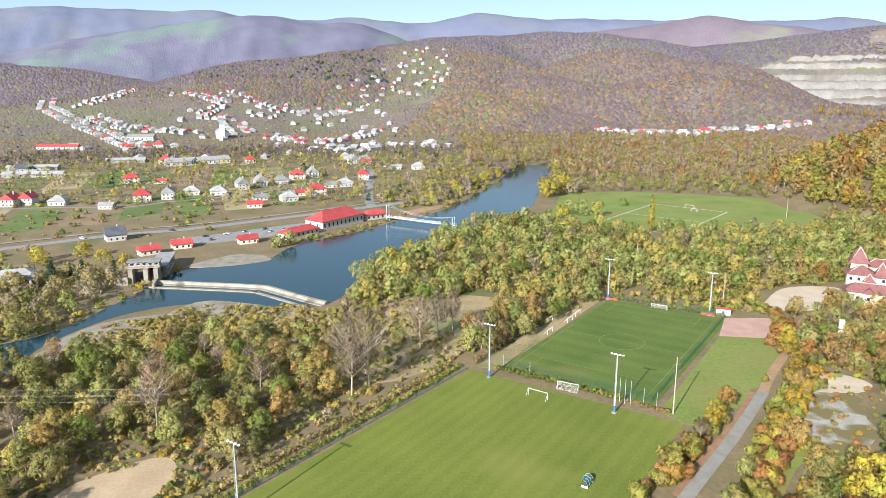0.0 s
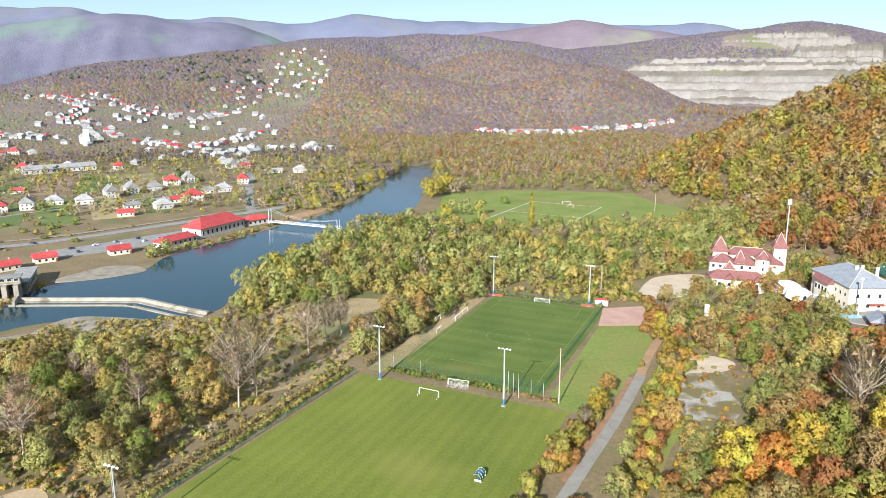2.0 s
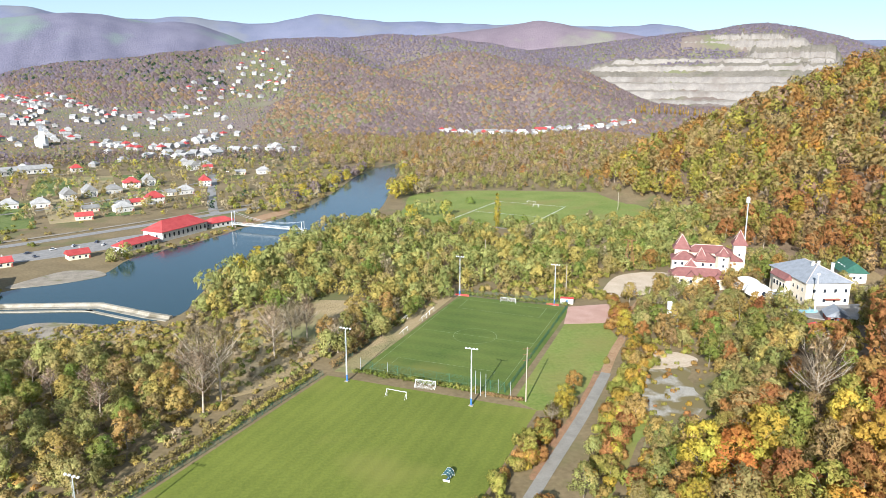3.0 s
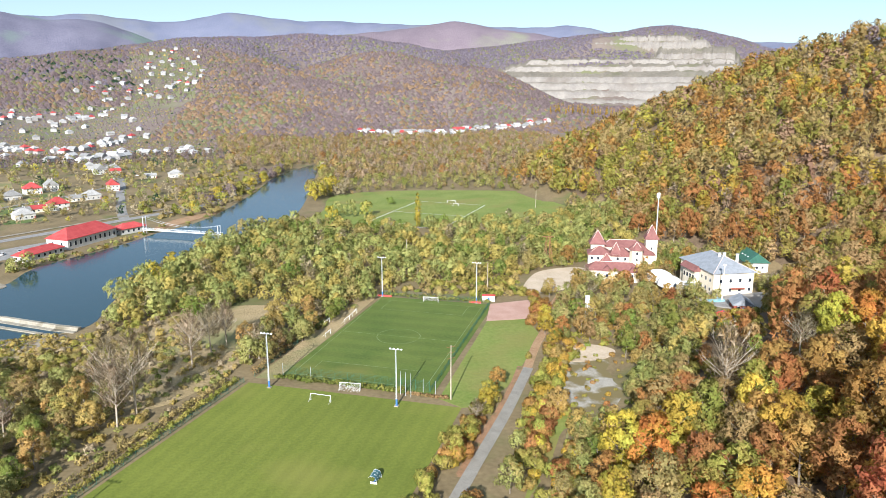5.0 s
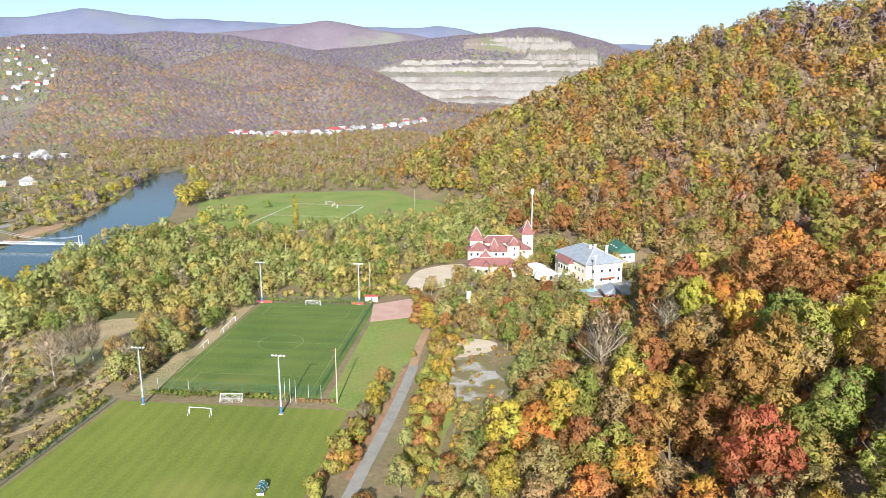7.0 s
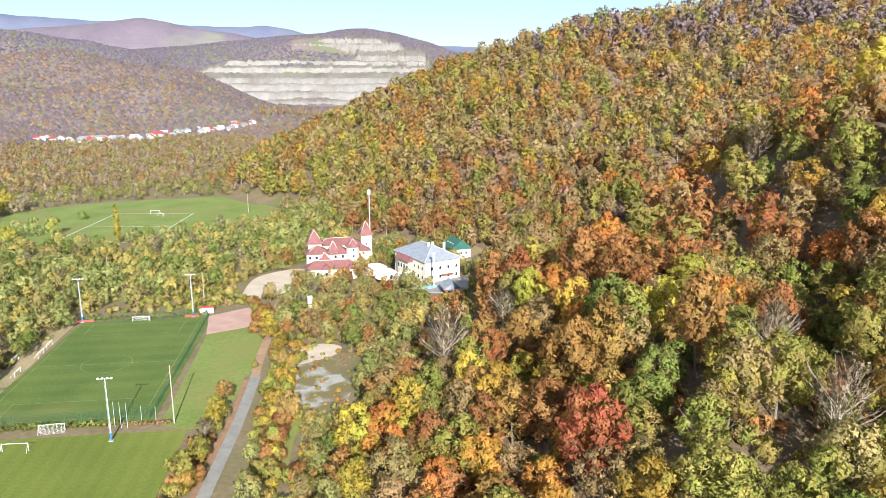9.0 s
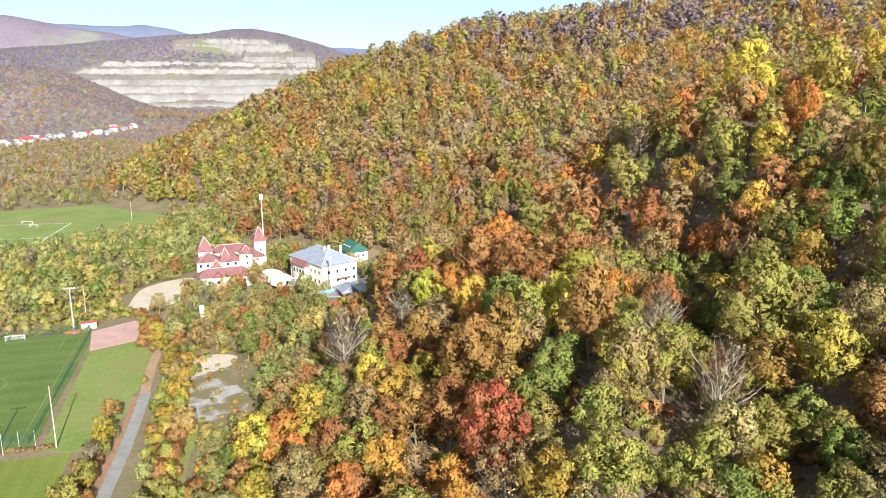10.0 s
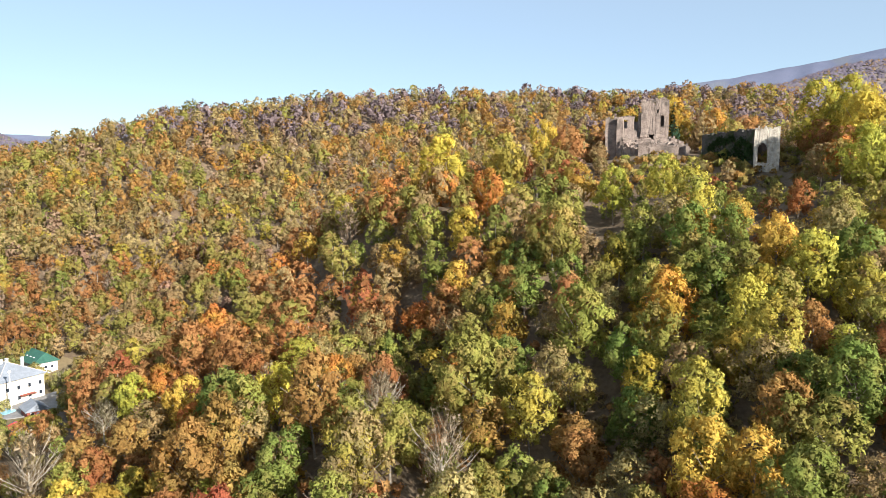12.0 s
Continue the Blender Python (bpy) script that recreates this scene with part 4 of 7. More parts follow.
TEAL = shade("teal_sheet", (0.07, 0.19, 0.22), (0.12, 0.28, 0.31), 1.0, 0.35)


def floodlight(x, y, h=20.0, turn=AXIS):
    ob = thing("floodlight", x, y, 0, turn, "tall pale blue floodlight mast with four lamps", "floodlight", "floodlights round the pitches")
    part("footing", boxes((-0.7, -0.7, -0.3, 0.7, 0.7, 0.35)), CONCRETE, ob)
    bm = bmesh.new()
    tube(bm, (0, 0, 0.3), (0, 0, 2.6), 0.34, 0.33, 10)
    part("base_sleeve", bm, BLUE, ob, "blue painted lower sleeve")
    bm = bmesh.new()
    tube(bm, (0, 0, 2.6), (0, 0, h), 0.22, 0.12, 10)
    part("mast", bm, STEEL, ob)
    part("crossbar", boxes((-2.1, -0.07, h - 0.2, 2.1, 0.07, h - 0.08)), STEEL, ob)
    for i in (-1.9, -0.7, 0.7, 1.9):
        bm = boxes((i - 0.28, -0.35, h - 0.1, i + 0.28, 0.1, h + 0.25))
        for v in bm.verts:
            if v.co.z > h and v.co.y < 0:
                v.co.y += 0.3
        part("lamp", bm, LAMP, ob)
    bm = bmesh.new()
    for s in (-0.28, 0.28):
        tube(bm, (s, -0.35, 2.6), (s * 0.7, -0.25, h - 1), 0.03, 0.03, 4)
    for i in range(24):
        tube(bm, (-0.25, -0.32, 3 + i * 0.68), (0.25, -0.32, 3 + i * 0.68), 0.02, 0.02, 3, False)
    part("ladder", bm, STEEL, ob)
    return ob


first = floodlight(16.6, 243.2)
for x, y in ((55.0, 214.8), (80.0, 337.2), (120.3, 312.4), (-50.0, 158.0)):
    copy_thing(first, pose(x, y, 0, 0, 0, AXIS))


def goal(x, y, turn, width=7.32, h=2.44, net=True):
    ob = thing("goal", x, y, 0, turn, "white football goal with a net" if net else "small white steel football goal", "goal", "goals")
    for s in (-1, 1):
        bm = bmesh.new()
        tube(bm, (s * width / 2, 0, 0), (s * width / 2, 0, h), 0.09, 0.09, 8)
        part("post", bm, WHITE, ob)
        bm = bmesh.new()
        tube(bm, (s * width / 2, 0, h), (s * width / 2, 1.6, 0.05), 0.05, 0.05, 6)
        part("stay", bm, WHITE, ob)
    bm = bmesh.new()
    tube(bm, (-width / 2 - 0.09, 0, h), (width / 2 + 0.09, 0, h), 0.09, 0.09, 8)
    part("crossbar", bm, WHITE, ob)
    if net:
        bm = bmesh.new()
        n = int(width / 0.35)
        for i in range(n + 1):
            q = -width / 2 + width * i / n
            tube(bm, (q, 0.05, h), (q, 1.6, 0.05), 0.018, 0.018, 3, False)
        for i in range(8):
            t = i / 7
            tube(bm, (-width / 2, 1.6 * t, h * (1 - t)), (width / 2, 1.6 * t, h * (1 - t)), 0.018, 0.018, 3, False)
        part("net", bm, WHITE, ob)
    return ob


goal(43.1, 232.8, 180 - 27.6)
goal(31.9, 226.5, 180 - 35, net=False)
goal(100.0, 321.0, -34)
goal(47.0, 304.0, -33 + 90, 5.5, 2.2, False)
goal(45.0, 289.5, -33 + 90, 5.0, 2.0, False)
goal(56.0, 304.5, -33 + 90, 5.5, 2.2, False)
goal(61.0, 313.0, -33 + 90, 5.5, 2.2, False)

# white lines
LINE = shade("chalk_line", (0.15, 0.22, 0.08), (0.30, 0.36, 0.20), 0.7, 0.95, 0, 9.0)


def line(bm, pts, w=0.14, z=0.11):
    for a, b in zip(pts, pts[1:]):
        a, b = Vector(a), Vector(b)
        s = Vector((a.y - b.y, b.x - a.x)).normalized() * w / 2
        bm.faces.new([bm.verts.new((*p, z)) for p in (a - s, a + s, b + s, b - s)][::-1])


bm = bmesh.new()
line(bm, [field(*p) for p in ((1.5, 3), (52, 3), (52, 98), (1.5, 98), (1.5, 3))])
line(bm, [field(*p) for p in ((1.5, 50.5), (52, 50.5))])
line(bm, [field(26.75 + 9.15 * math.cos(a / 10 * math.pi), 50.5 + 9.15 * math.sin(a / 10 * math.pi)) for a in range(21)])
for v0, v1 in ((3, 17), (98, 84)):
    line(bm, [field(*p) for p in ((7, v0), (7, v1), (46, v1), (46, v0))])
tagged(part("pitch_lines", bm, LINE), "faint white chalk lines on the turf", "line marking", kind="structure")


def far_field(u, v):
    return 111 + 0.78 * u + 0.62 * v, 524 - 0.62 * u + 0.78 * v


bm = bmesh.new()
line(bm, [far_field(*p) for p in ((0, 0), (62, 0), (62, 108), (0, 108), (0, 0))], 0.5, 0.12)
line(bm, [far_field(*p) for p in ((0, 54), (62, 54))], 0.4, 0.12)
tagged(part("far_pitch_lines", bm, WHITE), "white lines of a distant pitch", "line marking", kind="structure")
goal(*far_field(31, -1), 180 - 38, net=False)
goal(*far_field(31, 109), -38, net=False)
goal(202, 575, 120, 5.5, 2.2, False)


# wire fence round the middle pitch
def fence(name, a, b, h, label, step=5.0):
    a, b = Vector(a), Vector(b)
    n = max(1, round((b - a).length / step))
    ob = thing(name, a.x, a.y, 0, math.degrees(math.atan2(b.y - a.y, b.x - a.x)), label, "fence", "fences round the pitches")
    w = (b - a).length / n
    pm = bmesh.new()
    tube(pm, (0, 0, -0.2), (0, 0, h), 0.06, 0.05, 6)
    wm = bmesh.new()
    for i in range(1, 13):
        tube(wm, (w * i / 13, 0, 0.05), (w * i / 13, 0, h), 0.016, 0.016, 3, False)
    for i in range(9):
        tube(wm, (0, 0, 0.1 + (h - 0.1) * i / 8), (w, 0, 0.1 + (h - 0.1) * i / 8), 0.016, 0.016, 3, False)
    post = part("post", pm, NET, ob)
    mesh = tagged(part("wire_panel", wm, NET, ob), kind="stuff")
    for i in range(1, n + 1):
        o = new("post", post.data)
        o.parent, o.location = ob, (w * i, 0, 0)
        if i < n:
            o = new("wire_panel", mesh.data)
            o.parent, o.location = ob, (w * i, 0, 0)
            tagged(o, kind="stuff")
    return ob


fence("fence", field(-1, 0.5), field(54.5, 0.5), 4.0, "tall green wire fence behind the goal")
fence("fence", field(54.8, 0.5), field(54.8, 104), 2.0, "low green wire fence along the pitch")
fence("fence", field(0, 103.5), field(54.5, 103.5), 3.5, "green wire fence at the pitch end")
fence("fence", field(-10.5, -3), field(-10.5, 112), 2.0, "weathered wire fence beside the riverside track")
fence("fence", (8.5, 250.5), (-77, 133), 2.0, "low wire fence along the pitch edge")
for i, (u, v) in enumerate(((45.5, -4), (47.5, -4.6), (49.5, -5), (57, -1), (52.5, -0.4), (-0.8, 0.4), (10.5, -0.3))):
    x, y = field(u, v)
    ob = thing("net_post", x, y, 0, 0, "slim grey-green steel net post", "post", "net posts")
    bm = bmesh.new()
    tube(bm, (0, 0, -0.2), (0, 0, 8.5 if i < 3 else 5.0), 0.09, 0.06, 6)
    part("shaft", bm, STEEL, ob)


def hedge(name, pts, r, h, tint, label, per=40, size=0.55):
    rng_ = np.random.default_rng(hash_of(name + label))
    out = []
    for a, b in zip(pts, pts[1:]):
        a, b = np.array(a, float), np.array(b, float)
        n = max(2, int(np.linalg.norm(b - a) / (r * 0.9)))
        for i in range(n):
            p = a + (b - a) * (i + rng_.random()) / n + rng_.normal(size=2) * r * 0.3
            k = h * (0.7 + 0.6 * rng_.random())
            q, nrm = leaf_cloud(rng_, per, size, [(0, 0, k * 0.55, r * (0.7 + 0.5 * rng_.random()))], k / (2.2 * r))
            out.append((q + np.array([p[0], p[1], ground_at(*p)]), nrm))
    return tagged(new(name, leafy(name, merged(*out), [LEAF[tint]])), label, "hedge", kind="stuff")


hedge("hedge", [field(-2, -2.6), field(46, -2.6)], 1.2, 2.0, "green", "overgrown olive hedge behind the goal", 46)
hedge("hedge", [field(48, -3), field(62, -3.5)], 0.8, 0.9, "brown", "dry brown grass tufts at the pitch edge", 40)
hedge("hedge", [field(0, 105.5), field(55, 105.5)], 1.2, 1.6, "olive", "overgrown green hedge at the pitch end", 42)
hedge("hedge", [(6, 252), (-79, 133)], 1.4, 1.6, "olive", "scrubby olive growth along the fence", 42)
hedge("hedge", [(3, 254), (-82, 137)], 1.6, 1.8, "brown", "dry brown weeds along the fence", 36)
hedge("hedge", [field(-12, -2), field(-12, 110)], 1.5, 1.8, "brown", "dry brown bramble bank beside the track", 40)
STRIP = [field(-1, -3), field(-9.5, -4), field(-9.8, 110), field(-1.5, 106)]
patch("track_strip", STRIP, 0.05, DRY, "dry trodden grass strip beside the pitch", False)


def utility_pole(x, y, h, turn, arms=3):
    ob = thing("utility_pole", x, y, 0, turn, "weathered pale power pole with crossarms", "power pole", "power poles")
    bm = bmesh.new()
    tube(bm, (0, 0, -0.5), (0, 0, h), 0.24, 0.14, 8)
    part("shaft", bm, WOODPOLE, ob)
    for i in range(arms):
        z = h - 0.6 - 2.0 * i
        part("crossarm", boxes((-1.5, -0.05, z, 1.5, 0.05, z + 0.1)), RUST, ob)
        for s in (-1.5, 1.5):
            bm = bmesh.new()
            tube(bm, (s, 0, z + 0.1), (s, 0, z + 0.4), 0.04, 0.03, 6)
            part("insulator", bm, RUST, ob)
    return ob


utility_pole(73.6, 214.0, 19.4, 10)
for x, y, h in ((133, 330, 15), (110, 400, 14), (262, 545, 15)):
    utility_pole(x, y, h, 30, 1)


def dugout(x, y, turn):
    ob = thing("dugout", x, y, 0.06, turn, "small team shelter with curved teal roof", "dugout")
    bm = bmesh.new()
    prev = None
    for i in range(9):
        a = radians(5 + 130 * i / 8)
        ring = [bm.verts.new((s * 1.9, 0.9 - 1.5 * math.cos(a) * 0.9, 0.5 + 1.6 * math.sin(a))) for s in (-1, 1)]
        if prev:
            bm.faces.new((prev[0], prev[1], ring[1], ring[0]))
        prev = ring
    bmesh.ops.solidify(bm, geom=bm.faces[:], thickness=0.05)
    part("roof_shell", bm, TEAL, ob)
    for s in (-1.9, -0.65, 0.65, 1.9):
        bm = bmesh.new()
        for i in range(8):
            a, b = radians(5 + 130 * i / 8), radians(5 + 130 * (i + 1) / 8)
            tube(bm, (s, 0.9 - 1.35 * math.cos(a), 0.53 + 1.63 * math.sin(a)), (s, 0.9 - 1.35 * math.cos(b), 0.53 + 1.63 * math.sin(b)), 0.025, 0.025, 5)
        part("hoop", bm, WHITE, ob)
    part("bench_seat", boxes((-1.7, 0.2, 0.4, 1.7, 0.6, 0.5)), BLUE, ob)
    for s in (-1.8, 1.8):
        part("foot", boxes((s - 0.08, -0.5, 0, s + 0.08, 1.4, 0.55)), WHITE, ob)
    return ob


dugout(38.5, 172.3, AXIS + 90)


def shed(name, x, y, turn, w, l, h, wall, top, label, category="shed"):
    ob = thing(name, x, y, 0, turn, label, category)
    part("wall", boxes((-w / 2, -l / 2, 0, w / 2, l / 2, h)), wall, ob)
    part("roof", boxes((-w / 2 - 0.2, -l / 2 - 0.2, h, w / 2 + 0.2, l / 2 + 0.2, h + 0.15)), top, ob)
    part("door", boxes((-0.5, -l / 2 - 0.06, 0, 0.5, -l / 2, 2.0)), BLUE, ob)
    return ob


shed("shed", 127.5, 314.5, -25, 6.0, 2.6, 2.6, WHITE, RED, "white pitch-side hut with a red roof")
for x, y, w in ((81, 336.5, 7), (119.5, 312.5, 6)):
    ob = thing("advert_board", x, y, 0, AXIS, "red and white advertising board on the grass", "board", "boards")
    part("panel", boxes((-w / 2, -0.05, 0.1, w / 2, 0.05, 1.0)), RED, ob)
    for s in (-w / 2 + 0.3, w / 2 - 0.3):
        part("leg", boxes((s - 0.05, -0.3, 0, s + 0.05, 0.3, 0.1)), WHITE, ob)


# ---- buildings ----
CREAM = shade("cream_plaster", (0.60, 0.52, 0.40), (0.70, 0.62, 0.49), 0.2, 0.85, 0.03, 8.0)
PALE = shade("white_plaster", (0.43, 0.415, 0.385), (0.56, 0.54, 0.50), 0.2, 0.85, 0.03, 8.0, thing=0.12)
PINK_TILE = shade("dusty_red_tile", (0.17, 0.072, 0.066), (0.25, 0.11, 0.10), 0.5, 0.8, 0.1, 6.0)
RED_TILE = shade("bright_red_metal_roof", (0.36, 0.045, 0.045), (0.47, 0.08, 0.075), 0.3, 0.6, 0.05, 6.0, thing=0.15)
GREY_TILE = shade("grey_slate_roof", (0.20, 0.215, 0.24), (0.29, 0.31, 0.34), 0.4, 0.7, 0.08, 8.0)
ASBEST = shade("pale_grey_sheet_roof", (0.222, 0.215, 0.207), (0.340, 0.333, 0.318), 0.3, 0.85, 0.06, 7.0, thing=0.25)
DARK_ROOF = shade("dark_sheet_roof", (0.07, 0.075, 0.09), (0.12, 0.125, 0.14), 0.3, 0.7, 0.05, 7.0)
GREEN_ROOF = shade("green_metal_roof", (0.03, 0.10, 0.075), (0.05, 0.15, 0.11), 0.3, 0.55)
TRIM = shade("pale_ridge_tile", (0.60, 0.45, 0.40), (0.70, 0.56, 0.50), 0.6, 0.8)
REDWOOD = shade("red_brown_boards", (0.22, 0.055, 0.04), (0.33, 0.10, 0.07), 0.8, 0.8)
GLASS = bpy.data.materials.new("dark_window_glass")
GLASS.use_nodes = True
_p = GLASS.node_tree.nodes["Principled BSDF"]
_p.inputs["Base Color"].default_value, _p.inputs["Roughness"].default_value = (0.03, 0.035, 0.045, 1), 0.1
STONE = shade("ruin_stone", (0.215, 0.160, 0.132), (0.361, 0.283, 0.232), 0.45, 0.95, 0.4, 5.0, c=(0.146, 0.115, 0.096), spot=0.58, thing=0.12)


def roof_bm(x0, y0, x1, y1, z, rise, over=0.5, hip=None, thick=0.25):
    """A pitched roof; ridge along the longer side; hip: how far the ridge stays back from the ends (0: gables)."""
    bm = bmesh.new()
    x0, y0, x1, y1 = x0 - over, y0 - over, x1 + over, y1 + over
    along = (x1 - x0) >= (y1 - y0)
    half = (y1 - y0) / 2 if along else (x1 - x0) / 2
    hip = half if hip is None else hip
    if along:
        a, b = (x0 + hip, (y0 + y1) / 2, z + rise), (x1 - hip, (y0 + y1) / 2, z + rise)
    else:
        a, b = ((x0 + x1) / 2, y0 + hip, z + rise), ((x0 + x1) / 2, y1 - hip, z + rise)
    lo = [bm.verts.new(p) for p in ((x0, y0, z - thick), (x1, y0, z - thick), (x1, y1, z - thick), (x0, y1, z - thick))]
    e = [bm.verts.new(p) for p in ((x0, y0, z), (x1, y0, z), (x1, y1, z), (x0, y1, z))]
    r = [bm.verts.new(a), bm.verts.new(b)]
    bm.faces.new(lo[::-1])
    for i in range(4):
        j = (i + 1) % 4
        bm.faces.new((lo[i], lo[j], e[j], e[i]))
    if along:
        fs = ((e[0], e[1], r[1], r[0]), (e[1], e[2], r[1]), (e[2], e[3], r[0], r[1]), (e[3], e[0], r[0]))
    else:
        fs = ((e[0], e[1], r[0]), (e[1], e[2], r[1], r[0]), (e[2], e[3], r[1]), (e[3], e[0], r[0], r[1]))
    for f in fs:
        bm.faces.new(f)
    bmesh.ops.remove_doubles(bm, verts=bm.verts[:], dist=0.001)
    return bm


def spire_bm(x, y, r, z, rise, sides=4, turn=math.pi / 4, flare=1.0):
    bm = bmesh.new()
    rings = []
    for rr, zz in ((r * 1.12 * flare, z - 0.2), (r * 0.72, z + rise * 0.32), (0.06, z + rise)):
        rings.append([bm.verts.new((x + rr * math.cos(turn + i * math.tau / sides), y + rr * math.sin(turn + i * math.tau / sides), zz)) for i in range(sides)])
    for a, b in zip(rings, rings[1:]):
        for i in range(sides):
            j = (i + 1) % sides
            bm.faces.new((a[i], a[j], b[j], b[i]))
    bm.faces.new(rings[0][::-1])
    bm.faces.new(rings[-1])
    return bm


def ridge_caps(parent, bm_pts, r=0.16):
    for a, b in bm_pts:
        bm = bmesh.new()
        tube(bm, a, b, r, r, 5)
        part("ridge_cap", bm, TRIM, parent)


def window(parent, x, y, z, w, h, side, frame_mat=None):
    """A window in a wall: side 'f' faces -y, 'l' faces -x, 'r' faces +x."""
    d = 0.06
    if side == "f":
        g, fr = (x - w / 2, y - d, z, x + w / 2, y + 0.05, z + h), (x - w / 2 - 0.12, y - d + 0.02, z - 0.12, x + w / 2 + 0.12, y + 0.05, z + h + 0.12)
    elif side == "l":
        g, fr = (x - d, y - w / 2, z, x + 0.05, y + w / 2, z + h), (x - d + 0.02, y - w / 2 - 0.12, z - 0.12, x + 0.05, y + w / 2 + 0.12, z + h + 0.12)
    else:
        g, fr = (x - 0.05, y - w / 2, z, x + d, y + w / 2, z + h), (x - 0.05, y - w / 2 - 0.12, z - 0.12, x + d - 0.02, y + w / 2 + 0.12, z + h + 0.12)
    o = part("window", boxes(g), GLASS, parent)
    part("window_frame", boxes(fr), frame_mat or WHITE, o)
    return o


def hotel():
    ob = thing("hotel", 190.5, 331.5, 1.0, -27, "castle-like cream hotel with dusty red turrets and roofs", "hotel")
    def block(x0, y0, x1, y1, h, rise, hip=None, name="wing"):
        w = part(name, boxes((x0, y0, -3, x1, y1, h)), CREAM, ob)
        r = part("roof", roof_bm(x0, y0, x1, y1, h, rise, 0.6, hip), PINK_TILE, w)
        return w
    block(0, 0, 28, 9, 5.2, 3.6)
    block(1, 9, 13, 20, 11.5, 3.6)
    block(13, 9, 24, 20, 11.0, 4.2)
    block(24, 12, 36, 23, 11.5, 3.2)
    block(8, 18, 32, 28, 14.0, 3.0)
    for x, w, z in ((10.5, 5.0, 5.0), (23.5, 4.0, 4.6)):
        g = part("gable", boxes((x - w / 2, -0.9, -3, x + w / 2, 1.5, z)), CREAM, ob)
        part("roof", roof_bm(x - w / 2, -0.9, x + w / 2, 6.0, z, 2.6, 0.35, 0), PINK_TILE, g)
        window(g, x, -0.9, 1.5, 1.3, 1.8, "f")
    for x, y, r, z, rise, n in ((6.0, 19, 4.0, 16.0, 7.0, 4), (35.0, 21, 3.4, 19.0, 7.5, 4), (26.0, 8.0, 3.9, 15.5, 3.8, 8), (15.5, 11.5, 2.8, 12.0, 6.0, 4), (10.5, 8.5, 3.0, 8.0, 4.6, 4)):
        bm = bmesh.new()
        k = 1.414 if n == 4 else 1.0
        tube(bm, (x, y, -3), (x, y, z), r * 0.9 * k, r * 0.9 * k, 8 if n == 8 else 4)
        if n == 4:
            bmesh.ops.rotate(bm, cent=(x, y, 0), matrix=Matrix.Rotation(math.pi / 4, 3, "Z"), verts=bm.verts[:])
        t = part("tower", bm, CREAM, ob)
        s = part("spire", spire_bm(x, y, r * 1.05 * k, z, rise, n, math.pi / 4 if n == 4 else math.pi / 8), PINK_TILE, t)
        ridge_caps(s, [((x + r * 0.75 * k * math.cos(q), y + r * 0.75 * k * math.sin(q), z + rise * 0.32), (x, y, z + rise)) for q in [math.pi / 4 + i * math.pi / 2 for i in range(4)]], 0.12)
        if n == 8 or z > 18:
            for zz in (2.5, 6, 9.5, 13):
                window(t, x, y - r * 0.9, zz, 0.9, 1.4, "f")
    for x in (2.5, 6, 15.5, 18.5, 26.5):
        window(ob, x, 0, 1.4, 1.3, 1.8, "f")
    for x in (2.8, 6.2, 16.5, 20.5):
        window(ob, x, 9, 8.6, 1.3, 1.6, "f")
    for y in (3, 6, 12, 16):
        window(ob, 0 if y < 9 else 1, y, 1.4, 1.2, 1.6, "l")
    ridge_caps(ob, [((4.5, 4.5, 8.85), (23.5, 4.5, 8.85)), ((1, 9, 11.6), (6.5, 14.5, 15.2)), ((8, 18, 14.1), (13, 23, 17.1)), ((13, 23, 17.1), (27, 23, 17.1))])
    return ob


hotel()


def villa():
    ob = thing("villa", 229.5, 279.0, 3.5, -9, "large cream villa with a grey hipped roof", "villa")
    W, D, H = 21, 33, 10.5
    part("wall", boxes((0, 0, -4, W, D, H)), CREAM, ob)
    r = part("roof", roof_bm(0, 0, W, D, H, 6.0, 0.9), GREY_TILE, ob)
    part("balcony_bay", boxes((-2.2, 14, -4, 0, 26, H - 2.5)), CREAM, ob)
    part("balcony_roof", roof_bm(-3.2, 13, 1.5, 27, H - 2.2, 2.4, 0.3, 0), PINK_TILE, ob, "dusty red lean-to roof")
    for y in (15.5, 18.5, 21.5, 24.5):
        window(ob, -2.2, y, 3.6, 1.6, 2.2, "l")
    for y in (3, 7, 11, 29):
        for z in (1.0, 5.6):
            window(ob, 0, y, z, 1.2, 1.7, "l")
    for x in (4, 9, 14, 19):
        for z in (1.0, 5.6):
            window(ob, x, 0, z, 1.3, 1.7, "f")
    part("awning", boxes((9, -2.0, 2.6, 16, 0, 2.8)), REDWOOD, ob)
    for x, y, z in ((9, 12, 17.5), (10.6, 11, 16.5), (12.2, 13, 17.2), (20, 14, 16)):
        c = part("chimney", boxes((x - 0.5, y - 0.5, H, x + 0.5, y + 0.5, z)), WHITE, ob)
        part("cap", boxes((x - 0.7, y - 0.7, z, x + 0.7, y + 0.7, z + 0.2)), PALE, c)
    part("annex", boxes((W, 16, -4, W + 5, 28, 8.6)), CREAM, ob)
    part("annex_roof", boxes((W, 15.6, 8.6, W + 5.4, 28.4, 8.9)), PALE, ob)
    ridge_caps(ob, [((-0.9, -0.9, H), (10.5, 10.5, H + 6)), ((21.9, -0.9, H), (10.5, 10.5, H + 6)), ((10.5, 10.5, H + 6), (10.5, 22.5, H + 6))], 0.15)
    return ob


villa()


